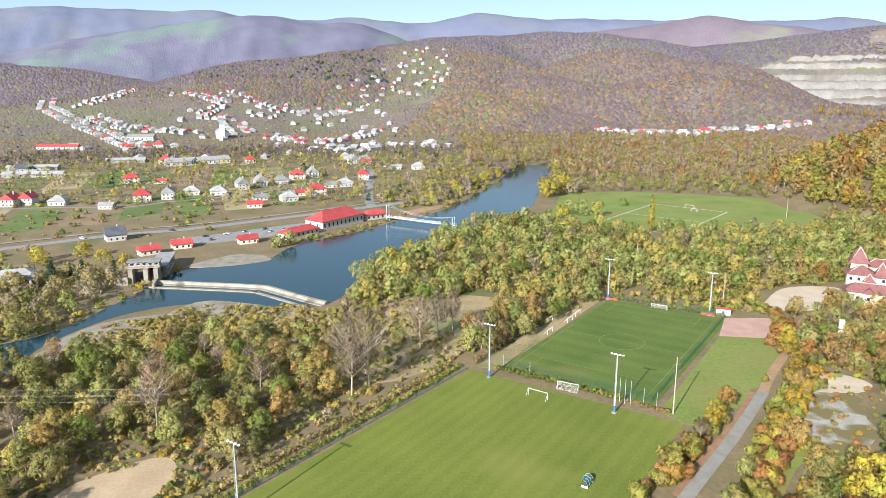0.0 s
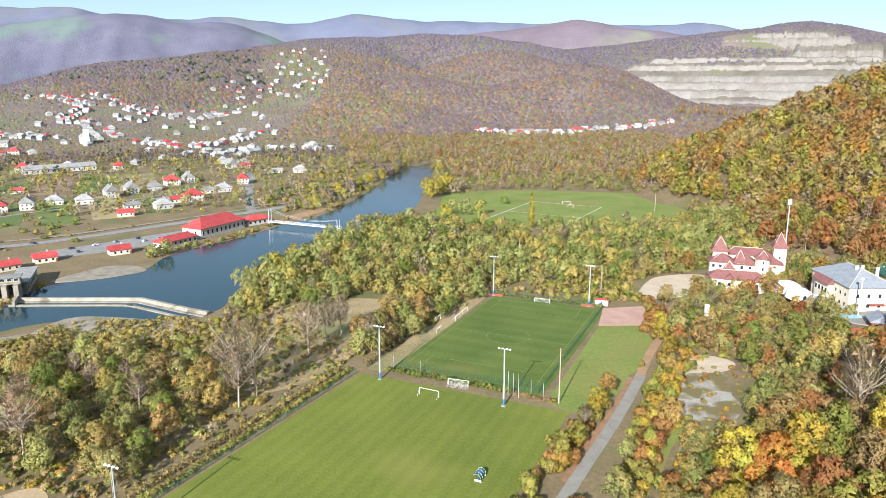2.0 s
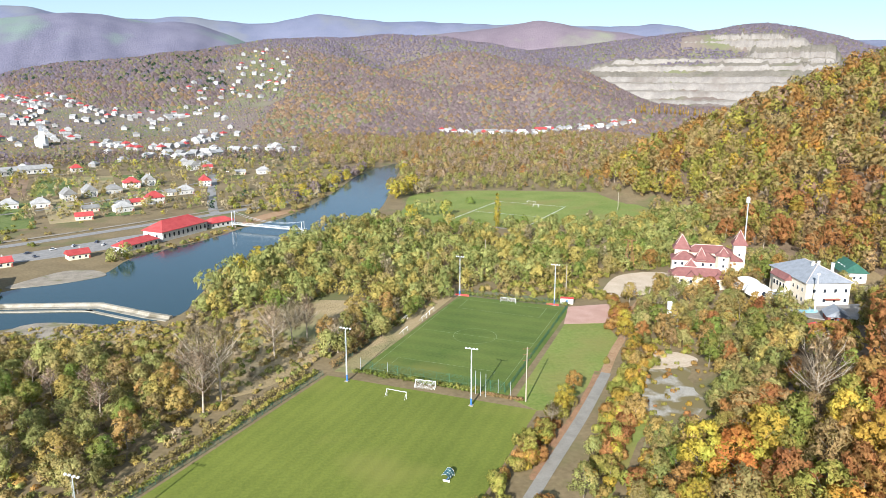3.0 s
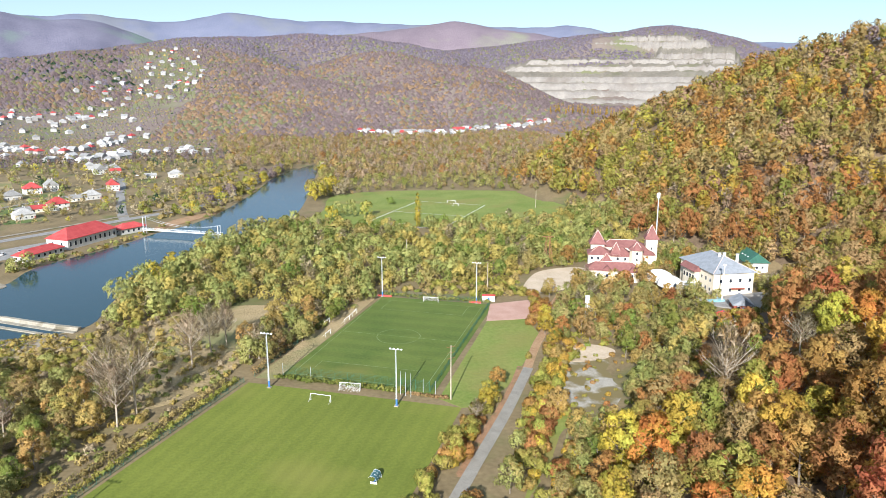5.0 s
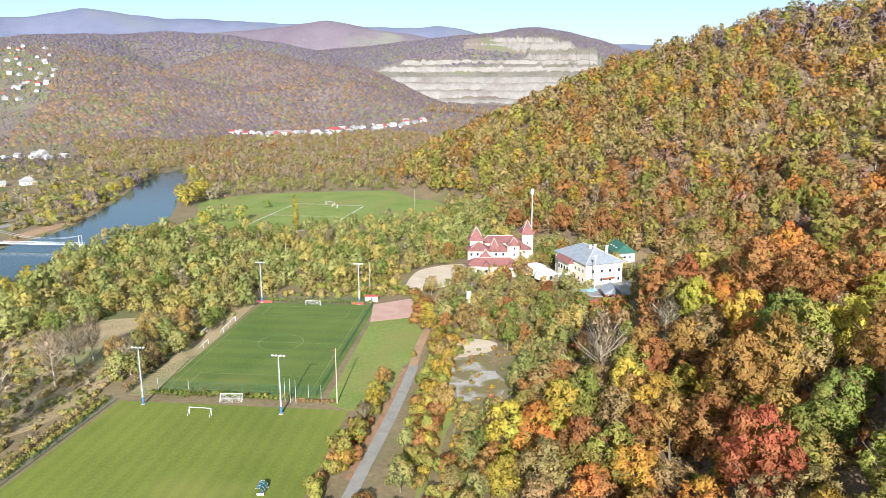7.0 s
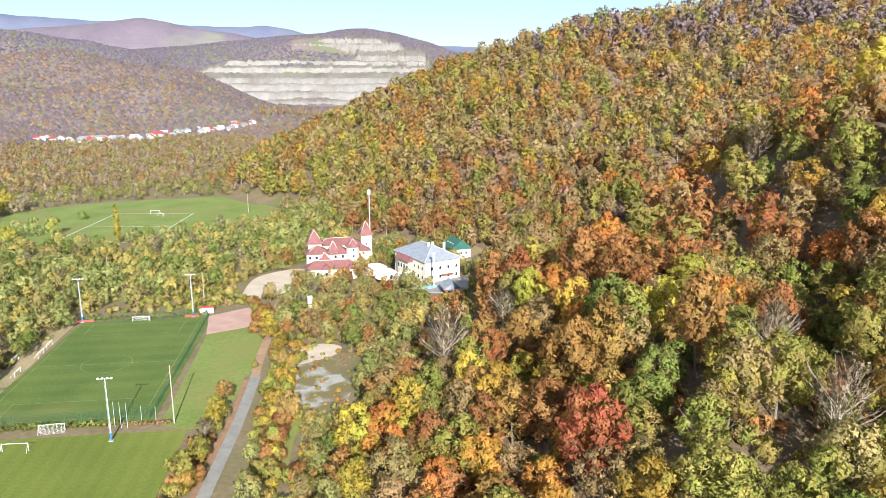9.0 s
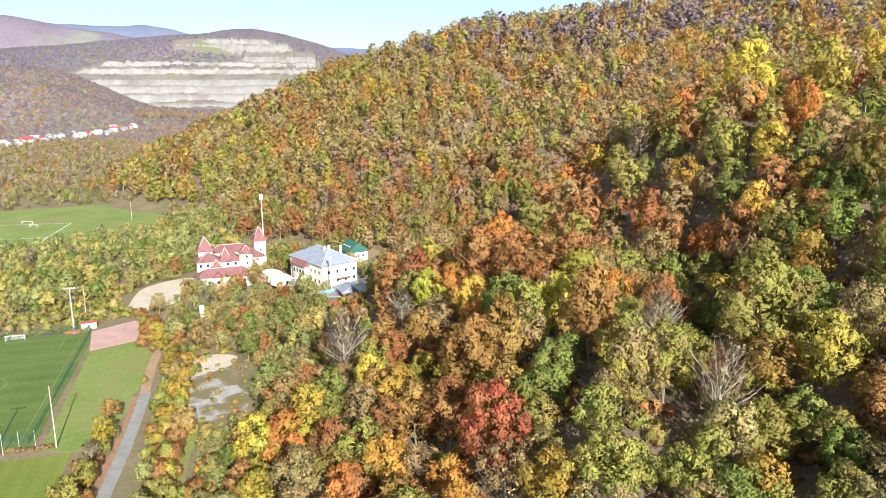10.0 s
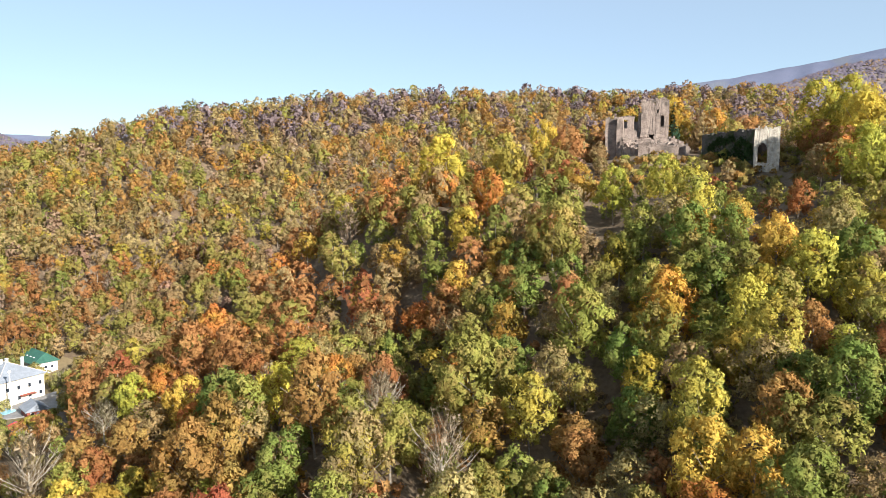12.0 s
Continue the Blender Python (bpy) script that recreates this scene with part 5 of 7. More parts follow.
def flue(x, y, z, h):
    ob = thing("flue_pipe", x, y, z, 0, "tall slim white pipe in front of the villa", "pipe")
    bm = bmesh.new()
    tube(bm, (0, 0, -1), (0, 0, h), 0.28, 0.22, 8)
    part("shaft", bm, WHITE, ob)
    part("head", boxes((-0.5, -0.5, h, 0.5, 0.5, h + 0.8)), WHITE, ob)


flue(229.0, 271.5, ground_at(229, 271.5), 17)


def tent(x, y, z, turn, r, l):
    ob = thing("tent", x, y, z, turn, "white arched marquee beside the villa", "marquee", "marquees")
    bm = bmesh.new()
    rows = []
    for j in range(7):
        t = j / 6
        k = math.sin(math.pi * min(max(0.16 + 0.68 * t, 0), 1)) ** 0.4
        rows.append([bm.verts.new((r * k * math.cos(math.pi * i / 12), l * (t - 0.5), r * k * math.sin(math.pi * i / 12))) for i in range(13)])
    for a, b in zip(rows, rows[1:]):
        for i in range(12):
            bm.faces.new((a[i], a[i + 1], b[i + 1], b[i]))
    bm.faces.new(rows[0][::-1])
    bm.faces.new(rows[-1])
    for f in bm.faces:
        f.smooth = True
    part("cover", bm, WHITE, ob)
    for s in (-0.4, 0.4):
        bm = bmesh.new()
        tube(bm, (s * r, -l / 2 - 0.1, r * 0.35), (s * r, -l / 2 + 0.05, r * 0.35), r * 0.22, r * 0.22, 12)
        part("window", bm, GLASS, ob)
    return ob


tent(221.5, 311.0, 3.0, 30, 5.8, 11)
tent(220.5, 300.0, 3.0, 8, 5.4, 11)
tent(223.0, 289.0, 3.0, -5, 5.0, 10)
patch("yard", [(218, 268), (222, 282), (229, 277), (255, 276), (262, 268), (245, 256), (228, 258)], 3.2, ASPHALT, "grey paved yard in front of the villa")
patch("pool", [(222, 270), (224, 276), (230, 275), (229, 269)], 3.35, shade("pool_water", (0.20, 0.45, 0.55), (0.28, 0.55, 0.65), 0.5, 0.15), "light blue garden pool water")


def cabin():
    ob = thing("cabin", 228.5, 258.0, 3.0, -28, "red-brown wooden cabin with a grey gable roof", "cabin")
    part("wall", boxes((-4, -4.5, -2, 4, 4.5, 3.0)), REDWOOD, ob)
    part("roof", roof_bm(-4, -4.5, 4, 4.5, 3.0, 3.0, 0.8, 0), GREY_TILE, ob)
    bm = bmesh.new()
    a, b, c = bm.verts.new((-4, -4.5, 3)), bm.verts.new((4, -4.5, 3)), bm.verts.new((0, -4.5, 5.6))
    bm.faces.new((a, b, c))
    bmesh.ops.solidify(bm, geom=bm.faces[:], thickness=0.2)
    part("gable_board", bm, REDWOOD, ob)
    window(ob, 0, -4.55, 3.4, 1.0, 1.0, "f")
    window(ob, -2, -4.5, 0.8, 1.2, 1.3, "f")
    window(ob, 2, -4.5, 0.8, 1.2, 1.3, "f")
    part("door", boxes((-0.5, -4.58, 0, 0.5, -4.5, 2.0)), DARK_ROOF, ob)


cabin()


def play_tent():
    ob = thing("play_tent", 214.5, 252.5, 1.6, -20, "red, blue and yellow inflatable play tent", "play tent")
    part("skirt", boxes((-3, -2.5, -0.5, 3, 2.5, 1.6)), shade("yellow_vinyl", (0.70, 0.42, 0.03), (0.80, 0.52, 0.05), 1, 0.5), ob)
    part("canopy", roof_bm(-3, -2.5, 3, 2.5, 1.6, 2.0, 0.3), RED, ob)
    part("stripe", roof_bm(-1, -2.5, 1, 2.5, 1.72, 1.9, 0.33), BLUE, ob)


play_tent()
gh = thing("green_house", 286, 318, ground_at(286, 318) - 1, -20, "house with a dark green metal gable roof", "house")
part("wall", boxes((-6, -8, -4, 6, 8, 6)), PALE, gh)
part("roof", roof_bm(-6, -8, 6, 8, 6, 5, 0.8, 0), GREEN_ROOF, gh)
for x in (-3, 0, 3):
    window(gh, x, -8, 2.5, 1.1, 1.4, "f")
for y in (-4, 0, 4):
    part("skylight", boxes((-4.2, y - 0.5, 8.2, -3.4, y + 0.5, 8.45)), WHITE, gh)


def mast(x, y, h):
    z = ground_at(x, y)
    ob = thing("radio_mast", x, y, z, 15, "slim white radio mast with antennas", "mast")
    bm = bmesh.new()
    tube(bm, (0, 0, -1), (0, 0, h), 0.45, 0.28, 8)
    part("shaft", bm, STEEL, ob)
    for s in range(3):
        a = s * 2.09
        part("antenna", boxes((0.8 * math.cos(a) - 0.25, 0.8 * math.sin(a) - 0.25, h - 3.2, 0.8 * math.cos(a) + 0.25, 0.8 * math.sin(a) + 0.25, h - 0.6)), WHITE, ob)
    part("platform", boxes((-0.9, -0.9, h - 3.6, 0.9, 0.9, h - 3.4)), STEEL, ob)


mast(262, 374, 38 - ground_at(262, 374))


def lattice(x, y, h, turn):
    ob = thing("pylon", x, y, 0, turn, "rusty lattice power pylon among trees", "pylon")
    for s in (-2.2, 2.2):
        bm = bmesh.new()
        for a in (-0.9, 0.9):
            for b in (-0.9, 0.9):
                tube(bm, (s + a, b, -0.5), (s * 0.35 + a * 0.3, b * 0.3, h), 0.11, 0.08, 4)
        for i in range(9):
            t0, t1 = i / 9, (i + 1) / 9
            for b in (-0.9, 0.9):
                k0, k1 = 1 - 0.7 * t0, 1 - 0.7 * t1
                x0, x1 = s * (1 - 0.65 * t0), s * (1 - 0.65 * t1)
                tube(bm, (x0 - 0.9 * k0, b * k0, h * t0), (x1 + 0.9 * k1, b * k1, h * t1), 0.05, 0.05, 3, False)
        part("leg", bm, RUST, ob)
    part("crossarm", boxes((-3.4, -0.15, h, 3.4, 0.15, h + 0.35)), RUST, ob)


lattice(187, 371, 16, -20)


# ---- garden beyond the lane ----
ob = thing("outbuilding", 163, 285, 0, -20, "small white outbuilding with a brown roof and tall white chimney", "outbuilding")
part("wall", boxes((-4.5, -3, -0.5, 4.5, 3, 2.8)), PALE, ob)
part("roof", roof_bm(-4.5, -3, 4.5, 3, 2.8, 1.6, 0.4, 0), shade("brown_tile", (0.20, 0.10, 0.08), (0.28, 0.15, 0.12), 0.6, 0.85), ob)
part("chimney", boxes((0.2, -3.6, -0.5, 2.2, -1.6, 8.2)), WHITE, ob)
part("door", boxes((-3, -3.08, 0, -2, -3, 2)), REDWOOD, ob)
patch("yard_floor", [(106, 192), (112, 206), (124, 229), (141, 230), (146, 218), (138, 206), (120, 187)], 0.16, shade("cracked_slab", (0.27, 0.25, 0.21), (0.41, 0.38, 0.33), 0.25, 0.95, 0.1, 9.0, c=(0.17, 0.135, 0.06), spot=0.47), "old cracked concrete floor with weeds")
patch("sand_heap", [(127, 232), (136, 246), (146, 244), (150, 236), (142, 230)], 0.25, SAND, "pale bare sandy spoil")
patch("meadow_path", [(70, 148), (92, 178), (104, 192), (122, 187), (124, 178), (108, 176), (98, 170), (76, 144)], 0.06, MEADOW, "mown grass with wheel tracks")
for off in (-1.0, 1.0):
    ribbon("track_wheel", [(74 + off, 138), (92 + off, 166), (103 + off, 183), (112, 186 - off)], 0.7, 0.11, shade("worn_track", (0.20, 0.19, 0.07), (0.28, 0.25, 0.11), 0.2, 0.95), "pale worn wheel track in grass")
ribbon("path_earth", [(109, 230), (116, 241), (124, 253), (135, 268), (145, 284), (157, 302), (168, 316)], 3.4, 0.13, EARTH, "bare earth track beside the trees")
ribbon("verge_earth", [(60, 167), (74, 186), (86, 201), (99, 219), (108, 233)], 3.0, 0.09, shade("fallen_leaves", (0.22, 0.12, 0.065), (0.33, 0.19, 0.105), 0.35, 0.95, 0.0, 8.0, c=(0.16, 0.13, 0.06)), "reddish fallen leaves along the lane")


# ---- castle ruin ----
def jagged_wall(x0, x1, y0, y1, z0, top, step, rng_, holes=()):
    """A ruined wall along x, one welded mesh, with an uneven top and openings cut right through: holes are (x0, x1, z0, z1)."""
    xs = sorted(set([x0, x1] + [round(x0 + step * i, 2) for i in range(1, int((x1 - x0) / step) + 1)] + [h for q in holes for h in q[:2]]))
    xs = [x for x in xs if x0 <= x <= x1]
    tops = [round(top((a + b) / 2) + 0.35 * rng_.normal(), 1) for a, b in zip(xs, xs[1:])]
    zs = sorted(set([z0] + tops + [z for q in holes for z in q[2:]]))

    def solid(i, k):
        if not (0 <= i < len(xs) - 1 and 0 <= k < len(zs) - 1) or zs[k + 1] > tops[i] + 0.01:
            return False
        x, z = (xs[i] + xs[i + 1]) / 2, (zs[k] + zs[k + 1]) / 2
        return not any(q[0] < x < q[1] and q[2] < z < q[3] for q in holes)

    bm, made = bmesh.new(), {}

    def at(i, side, k):
        if (i, side, k) not in made:
            rough = Vector((0.09 * rng_.normal(), 0.07 * rng_.normal(), 0.09 * rng_.normal()))
            made[i, side, k] = bm.verts.new(Vector((xs[i], y1 if side else y0, zs[k])) + rough)
        return made[i, side, k]

    for i in range(len(xs) - 1):
        for k in range(len(zs) - 1):
            if not solid(i, k):
                continue
            bm.faces.new((at(i, 0, k), at(i + 1, 0, k), at(i + 1, 0, k + 1), at(i, 0, k + 1)))
            bm.faces.new((at(i + 1, 1, k), at(i, 1, k), at(i, 1, k + 1), at(i + 1, 1, k + 1)))
            if not solid(i - 1, k):
                bm.faces.new((at(i, 1, k), at(i, 0, k), at(i, 0, k + 1), at(i, 1, k + 1)))
            if not solid(i + 1, k):
                bm.faces.new((at(i + 1, 0, k), at(i + 1, 1, k), at(i + 1, 1, k + 1), at(i + 1, 0, k + 1)))
            if not solid(i, k + 1):
                bm.faces.new((at(i, 0, k + 1), at(i + 1, 0, k + 1), at(i + 1, 1, k + 1), at(i, 1, k + 1)))
            if not solid(i, k - 1):
                bm.faces.new((at(i, 1, k), at(i + 1, 1, k), at(i + 1, 0, k), at(i, 0, k)))
    return bm


rr = np.random.default_rng(21)
KEEP_Z = 116.0
ruin = thing("castle_ruin", 331, 13, KEEP_Z, -88, "ruined grey-brown stone castle keep and walls", "castle ruin")
keep = part("keep_front", jagged_wall(-6.2, 5.2, 0, 1.8, -6, lambda x: 20.5 - 0.06 * abs(x), 0.95, rr, [(-1.3, -0.3, 17.6, 18.9), (0.2, 1.0, 14.4, 15.9), (1.8, 3.3, 8.5, 13.2), (-2.8, -0.6, 2.5, 5.2)]), STONE, ruin)
for y0, d in ((0, 10.5), ):
    for s, name in ((-6.2, "keep_side"), (3.6, "keep_side")):
        bm = jagged_wall(0, d, 0, 1.6, -6, lambda x: 20.0 - 0.2 * x, 0.95, rr, [(4, 5.2, 12, 15)] if s < 0 else ())
        bmesh.ops.rotate(bm, cent=(0, 0, 0), matrix=Matrix.Rotation(math.pi / 2, 3, "Z"), verts=bm.verts[:])
        bmesh.ops.translate(bm, vec=(s + 1.6, 1.8, 0), verts=bm.verts[:])
        part(name, bm, STONE, ruin)
part("keep_back", jagged_wall(-6.2, 5.2, 10.5, 12.0, -6, lambda x: 18.5, 0.95, rr), STONE, ruin)
part("wing_wall", jagged_wall(-16.5, -6.2, 1.0, 2.3, -6, lambda x: 13.2 if x < -9.5 else 13.8 - 1.0 * math.sin(x * 2), 0.9, rr, [(-13.6, -12.0, 8.0, 11.8), (-9.2, -7.4, 7.0, 14.5)]), STONE, ruin)
part("wing_end", jagged_wall(-21.5, -16.5, 3.5, 4.9, -6, lambda x: 13.0, 0.9, rr), STONE, ruin)
part("wing_back", jagged_wall(-21.5, -6.2, 11, 12.2, -6, lambda x: 11.5, 0.9, rr), STONE, ruin)
part("low_wall", jagged_wall(-13.5, 8.0, -4.5, -3.2, -8, lambda x: 4.6 - 0.12 * abs(x) + 1.2 * math.sin(x * 0.9), 0.9, rr, [(-9, -8, 1, 3.4)]), STONE, ruin)
part("rampart", jagged_wall(-7, 9.5, -9.0, -7.4, -10, lambda x: 1.0 - 0.15 * x, 1.0, rr), STONE, ruin)
part("rampart_side", jagged_wall(5.5, 14, -3, -1.6, -8, lambda x: 4.0 - 0.4 * (x - 5), 1.0, rr), STONE, ruin)
stone = bpy.data.meshes.new("stone")
sb = bmesh.new()
bmesh.ops.create_icosphere(sb, subdivisions=1, radius=0.5)
for v in sb.verts:
    v.co *= 0.75 + 0.5 * rr.random()
sb.to_mesh(stone)
sb.free()
stone.materials.append(STONE)
for i in range(110):
    o = new("stone", stone)
    o.parent = ruin
    wx, wy = rr.uniform(-14, 10), rr.uniform(-8.5, 0)
    o.location = (wx, wy, 1.6 + 0.35 * (wy + 3) + rr.random() * 0.6)
    k = 0.5 + rr.random() * 1.1
    o.scale, o.rotation_euler = (k * 1.3, k, k * 0.8), (rr.random() * 3, rr.random() * 3, rr.random() * 3)

TOWER_AT = (298, -28.2)
tz = ground_at(*TOWER_AT)
gate = thing("gate_tower_ruin", TOWER_AT[0], TOWER_AT[1], tz, -94, "tall pale ruined stone tower with an arched opening", "tower ruin")
top_z = 105 + math.hypot(*TOWER_AT) * math.tan(radians(3.15)) - tz
bm = jagged_wall(-4.2, 4.6, 0, 1.5, -6, lambda x: top_z, 0.8, rr, [(-3.0, 0.4, top_z - 13.0, top_z - 7.0), (-2.6, 0.0, top_z - 7.0, top_z - 6.2), (-1.9, -0.7, top_z - 6.2, top_z - 5.7)])
part("front_wall", bm, shade("pale_ruin_stone", (0.40, 0.34, 0.27), (0.62, 0.55, 0.45), 0.5, 0.95, 0.35, 5.0, c=(0.28, 0.23, 0.18), spot=0.6), gate)
for s in (-4.2, 3.2):
    bm = jagged_wall(0, 9, 0, 1.4, -6, lambda x: top_z - 0.3 * x, 0.9, rr)
    bmesh.ops.rotate(bm, cent=(0, 0, 0), matrix=Matrix.Rotation(math.pi / 2, 3, "Z"), verts=bm.verts[:])
    bmesh.ops.translate(bm, vec=(s + 1.4, 1.5, 0), verts=bm.verts[:])
    part("side_wall", bm, STONE, gate)
part("back_wall", jagged_wall(-4.2, 4.6, 10.5, 12, -6, lambda x: top_z - 2, 0.9, rr), STONE, gate)
SWING = Matrix.Translation((-4.2, 1.5, 0)) @ Matrix.Rotation(radians(-48), 4, "Z") @ Matrix.Translation((4.2, -4.0, 0))
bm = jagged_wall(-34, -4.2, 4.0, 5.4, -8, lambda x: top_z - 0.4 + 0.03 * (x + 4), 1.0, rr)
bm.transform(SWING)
# Base colour darkened to paint in the shade on this sunless face.
part("curtain_wall", bm, shade("shade_darkened_stone", (0.07, 0.062, 0.056), (0.14, 0.122, 0.105), 0.5, 0.95, 0.4, 5.0, c=(0.05, 0.06, 0.03), spot=0.55), gate, "dark stone with the wall's shade painted in")
rg = np.random.default_rng(5)
ivy, ivy_out = leaf_cloud(rg, 4200, 0.6, [(-28 + 1.5 * i, 4.3, top_z - 4.5 - 3.0 * rg.random(), 2.4) for i in range(15)] + [(-26 + 1.7 * i, 4.3, top_z - 9 - 3 * rg.random(), 2.6) for i in range(12)])
ivy[:, 1] = 4.0 - np.abs(ivy[:, 1] - 4.3) * 0.35
swing = np.array(SWING)
ivy, ivy_out = ivy @ swing[:3, :3].T + swing[:3, 3], ivy_out @ swing[:3, :3].T
part("ivy", leafy("ivy", (ivy, ivy_out), [leaf("ivy_leaves", (0.03, 0.065, 0.025), (0.07, 0.11, 0.04), 0.3)]), None, gate, "dark green ivy over the wall")


# ---- river works ----
def weir():
    pts = [(-152, 366), (-102, 358.5), (-90, 356), (-64, 335), (-55, 329)]
    ob = thing("weir", 0, 0, 0, 0, "pale concrete weir wall across the river", "weir", kind="structure")
    for a, b in zip(pts, pts[1:]):
        a, b = Vector(a), Vector(b)
        s = Vector((b.y - a.y, a.x - b.x)).normalized()
        bm = bmesh.new()
        prof = [(-0.9, -0.4), (-0.9, 1.5), (0.7, 1.5), (1.6, 0.3), (3.8, 0.25), (3.8, -0.4)]
        rings = [[bm.verts.new((p.x + s.x * q, p.y + s.y * q, z)) for q, z in prof] for p in (a, b)]
        for i in range(len(prof)):
            j = (i + 1) % len(prof)
            bm.faces.new((rings[0][i], rings[0][j], rings[1][j], rings[1][i]))
        bm.faces.new(rings[0])
        bm.faces.new(rings[1][::-1])
        bmesh.ops.recalc_face_normals(bm, faces=bm.faces)
        part("crest", bm, CONCRETE, ob)
        bm = bmesh.new()
        rings = [[bm.verts.new((p.x + s.x * q, p.y + s.y * q, z)) for q, z in ((7.5, -0.3), (7.5, 0.5), (9.2, 0.5), (9.2, -0.3))] for p in (a, b)]
        for i in range(4):
            j = (i + 1) % 4
            bm.faces.new((rings[0][i], rings[0][j], rings[1][j], rings[1][i]))
        bmesh.ops.recalc_face_normals(bm, faces=bm.faces)
        part("apron_sill", bm, CONCRETE, ob)


weir()


def sluice():
    ob = thing("sluice_house", -156, 372, 0, 12, "weathered concrete sluice building on piers over the river", "sluice house")
    for x in (-9, -1.5, 3.5):
        part("pier", boxes((x, -7, -1, x + 2.2, 6, 7.5)), CONCRETE, ob)
    part("deck", boxes((-10, -4, 7.5, 6.5, 4, 8.1)), CONCRETE, ob)
    part("gallery", boxes((-9.5, -2.5, 8.1, 6, 3, 10.6)), CONCRETE, ob)
    part("gallery_roof", boxes((-10.2, -3.4, 10.6, 6.8, 3.8, 11.1)), ASBEST, ob)
    for x in (-7.5, -4.5, -1.5, 1.5, 4.5):
        window(ob, x, -2.5, 8.8, 1.8, 1.2, "f")
    part("gate_leaf", boxes((-6.8, -0.4, -0.5, -1.5, 0.4, 4.5)), DARK_ROOF, ob)
    part("gate_leaf", boxes((0.7, -0.4, -0.5, 3.5, 0.4, 4.5)), DARK_ROOF, ob)
    part("hall", boxes((0, 4, -0.5, 8, 36, 6.0)), CONCRETE, ob)
    part("hall_roof", boxes((-0.6, 3.5, 6.0, 8.8, 36.6, 6.5)), ASBEST, ob)
    for y in range(6, 35, 4):
        window(ob, 8, y + 0.5, 2.2, 2.2, 2.2, "r")
    part("wing_wall", boxes((-24, -9, -1, -9, -7.4, 4.0)), CONCRETE, ob)
    part("wing_wall", boxes((4.2, -18, -1, 5.4, -6, 2.5)), CONCRETE, ob)


sluice()


def hall(x, y, z, turn, w, l, h, rise, roof, label, name="restaurant", hip=None, wall=PALE, nwin=6):
    ob = thing(name, x, y, z, turn, label, "building")
    part("wall", boxes((0, 0, -1, w, l, h)), wall, ob)
    part("roof", roof_bm(0, 0, w, l, h, rise, 0.8, hip), roof, ob)
    for i in range(nwin):
        if w >= l:
            window(ob, w * (i + 0.5) / nwin, 0, h * 0.3, min(1.6, w / nwin * 0.55), h * 0.45, "f")
        else:
            window(ob, w, l * (i + 0.5) / nwin, h * 0.3, min(1.6, l / nwin * 0.55), h * 0.45, "r")
    for i in range(2):
        window(ob, 0 if w >= l else w * (i + 0.7) / 2.4, (l * (i + 0.7) / 2.4) if w >= l else 0, h * 0.3, 1.4, h * 0.4, "l" if w >= l else "f")
    return ob


hall(-84, 497, 0, 54, 42, 17, 6.5, 6.0, RED_TILE, "long riverside restaurant with a bright red hipped roof", nwin=10)
hall(-103, 469, 0, 52, 28, 9, 3.8, 3.0, RED_TILE, "low riverside hall with a bright red roof", nwin=7)
hall(-57, 535, 0, 38, 20, 11, 4.0, 3.0, RED_TILE, "side pavilion with a bright red roof", nwin=5)


def footbridge():
    a, b = Vector((-37, 531)), Vector((4, 504))
    l = (b - a).length
    ob = thing("footbridge", a.x, a.y, 0, math.degrees(math.atan2(b.y - a.y, b.x - a.x)), "white suspended footbridge over the river", "bridge")
    part("deck", boxes((-6, -1.1, 3.0, l + 6, 1.1, 3.35)), WHITE, ob)
    for s in (-1.1, 1.1):
        part("rail", boxes((-6, s - 0.05, 4.3, l + 6, s + 0.05, 4.4)), WHITE, ob)
        for i in range(18):
            part("baluster", boxes((-6 + (l + 12) * i / 17 - 0.05, s - 0.05, 3.3, -6 + (l + 12) * i / 17 + 0.05, s + 0.05, 4.3)), WHITE, ob)
    for x in (-5, l + 4):
        for s in (-1.5, 1.5):
            bm = bmesh.new()
            tube(bm, (x, s, -0.5), (x, s, 12.5 if x < 0 else 9), 0.35, 0.28, 8)
            part("pylon", bm, STEEL, ob)
    for s in (-1.5, 1.5):
        bm = bmesh.new()
        rings = []
        for i in range(13):
            t = i / 12
            x, z = -5 + (l + 9) * t, 12.4 - 3.4 * t - 15.0 * t * (1 - t)
            rings.append([bm.verts.new((x, s + 0.07 * math.cos(q * math.pi / 2), z + 0.07 * math.sin(q * math.pi / 2))) for q in range(4)])
        for a_, b_ in zip(rings, rings[1:]):
            for q in range(4):
                bm.faces.new((a_[q], a_[(q + 1) % 4], b_[(q + 1) % 4], b_[q]))
        part("cable", bm, STEEL, ob)


footbridge()
patch("gravel_bank", [(-146, 398), (-138, 414), (-126, 428), (-112, 428), (-102, 418), (-104, 411), (-125, 400)], 0.25, GRAVEL, "bare gravel bank at the water's edge")
patch("gravel_island", [(-118, 332), (-92, 330), (-74, 322), (-62, 326), (-58, 312), (-76, 300), (-100, 306), (-125, 314), (-150, 300), (-158, 268), (-150, 248), (-140, 262), (-132, 290)], 0.2, GRAVEL, "gravel shoal below the weir")
patch("beach", [(-36, 548), (-20, 562), (2, 592), (8, 604), (-8, 600), (-30, 572)], 0.3, EARTH, "bare earth riverside bank")
patch("parking", [(-181, 470), (-150, 490), (-116, 517), (-96, 530), (-92, 516), (-104, 490), (-130, 470), (-164, 453)], 0.14, ASPHALT, "grey asphalt car park beside the restaurant", False)


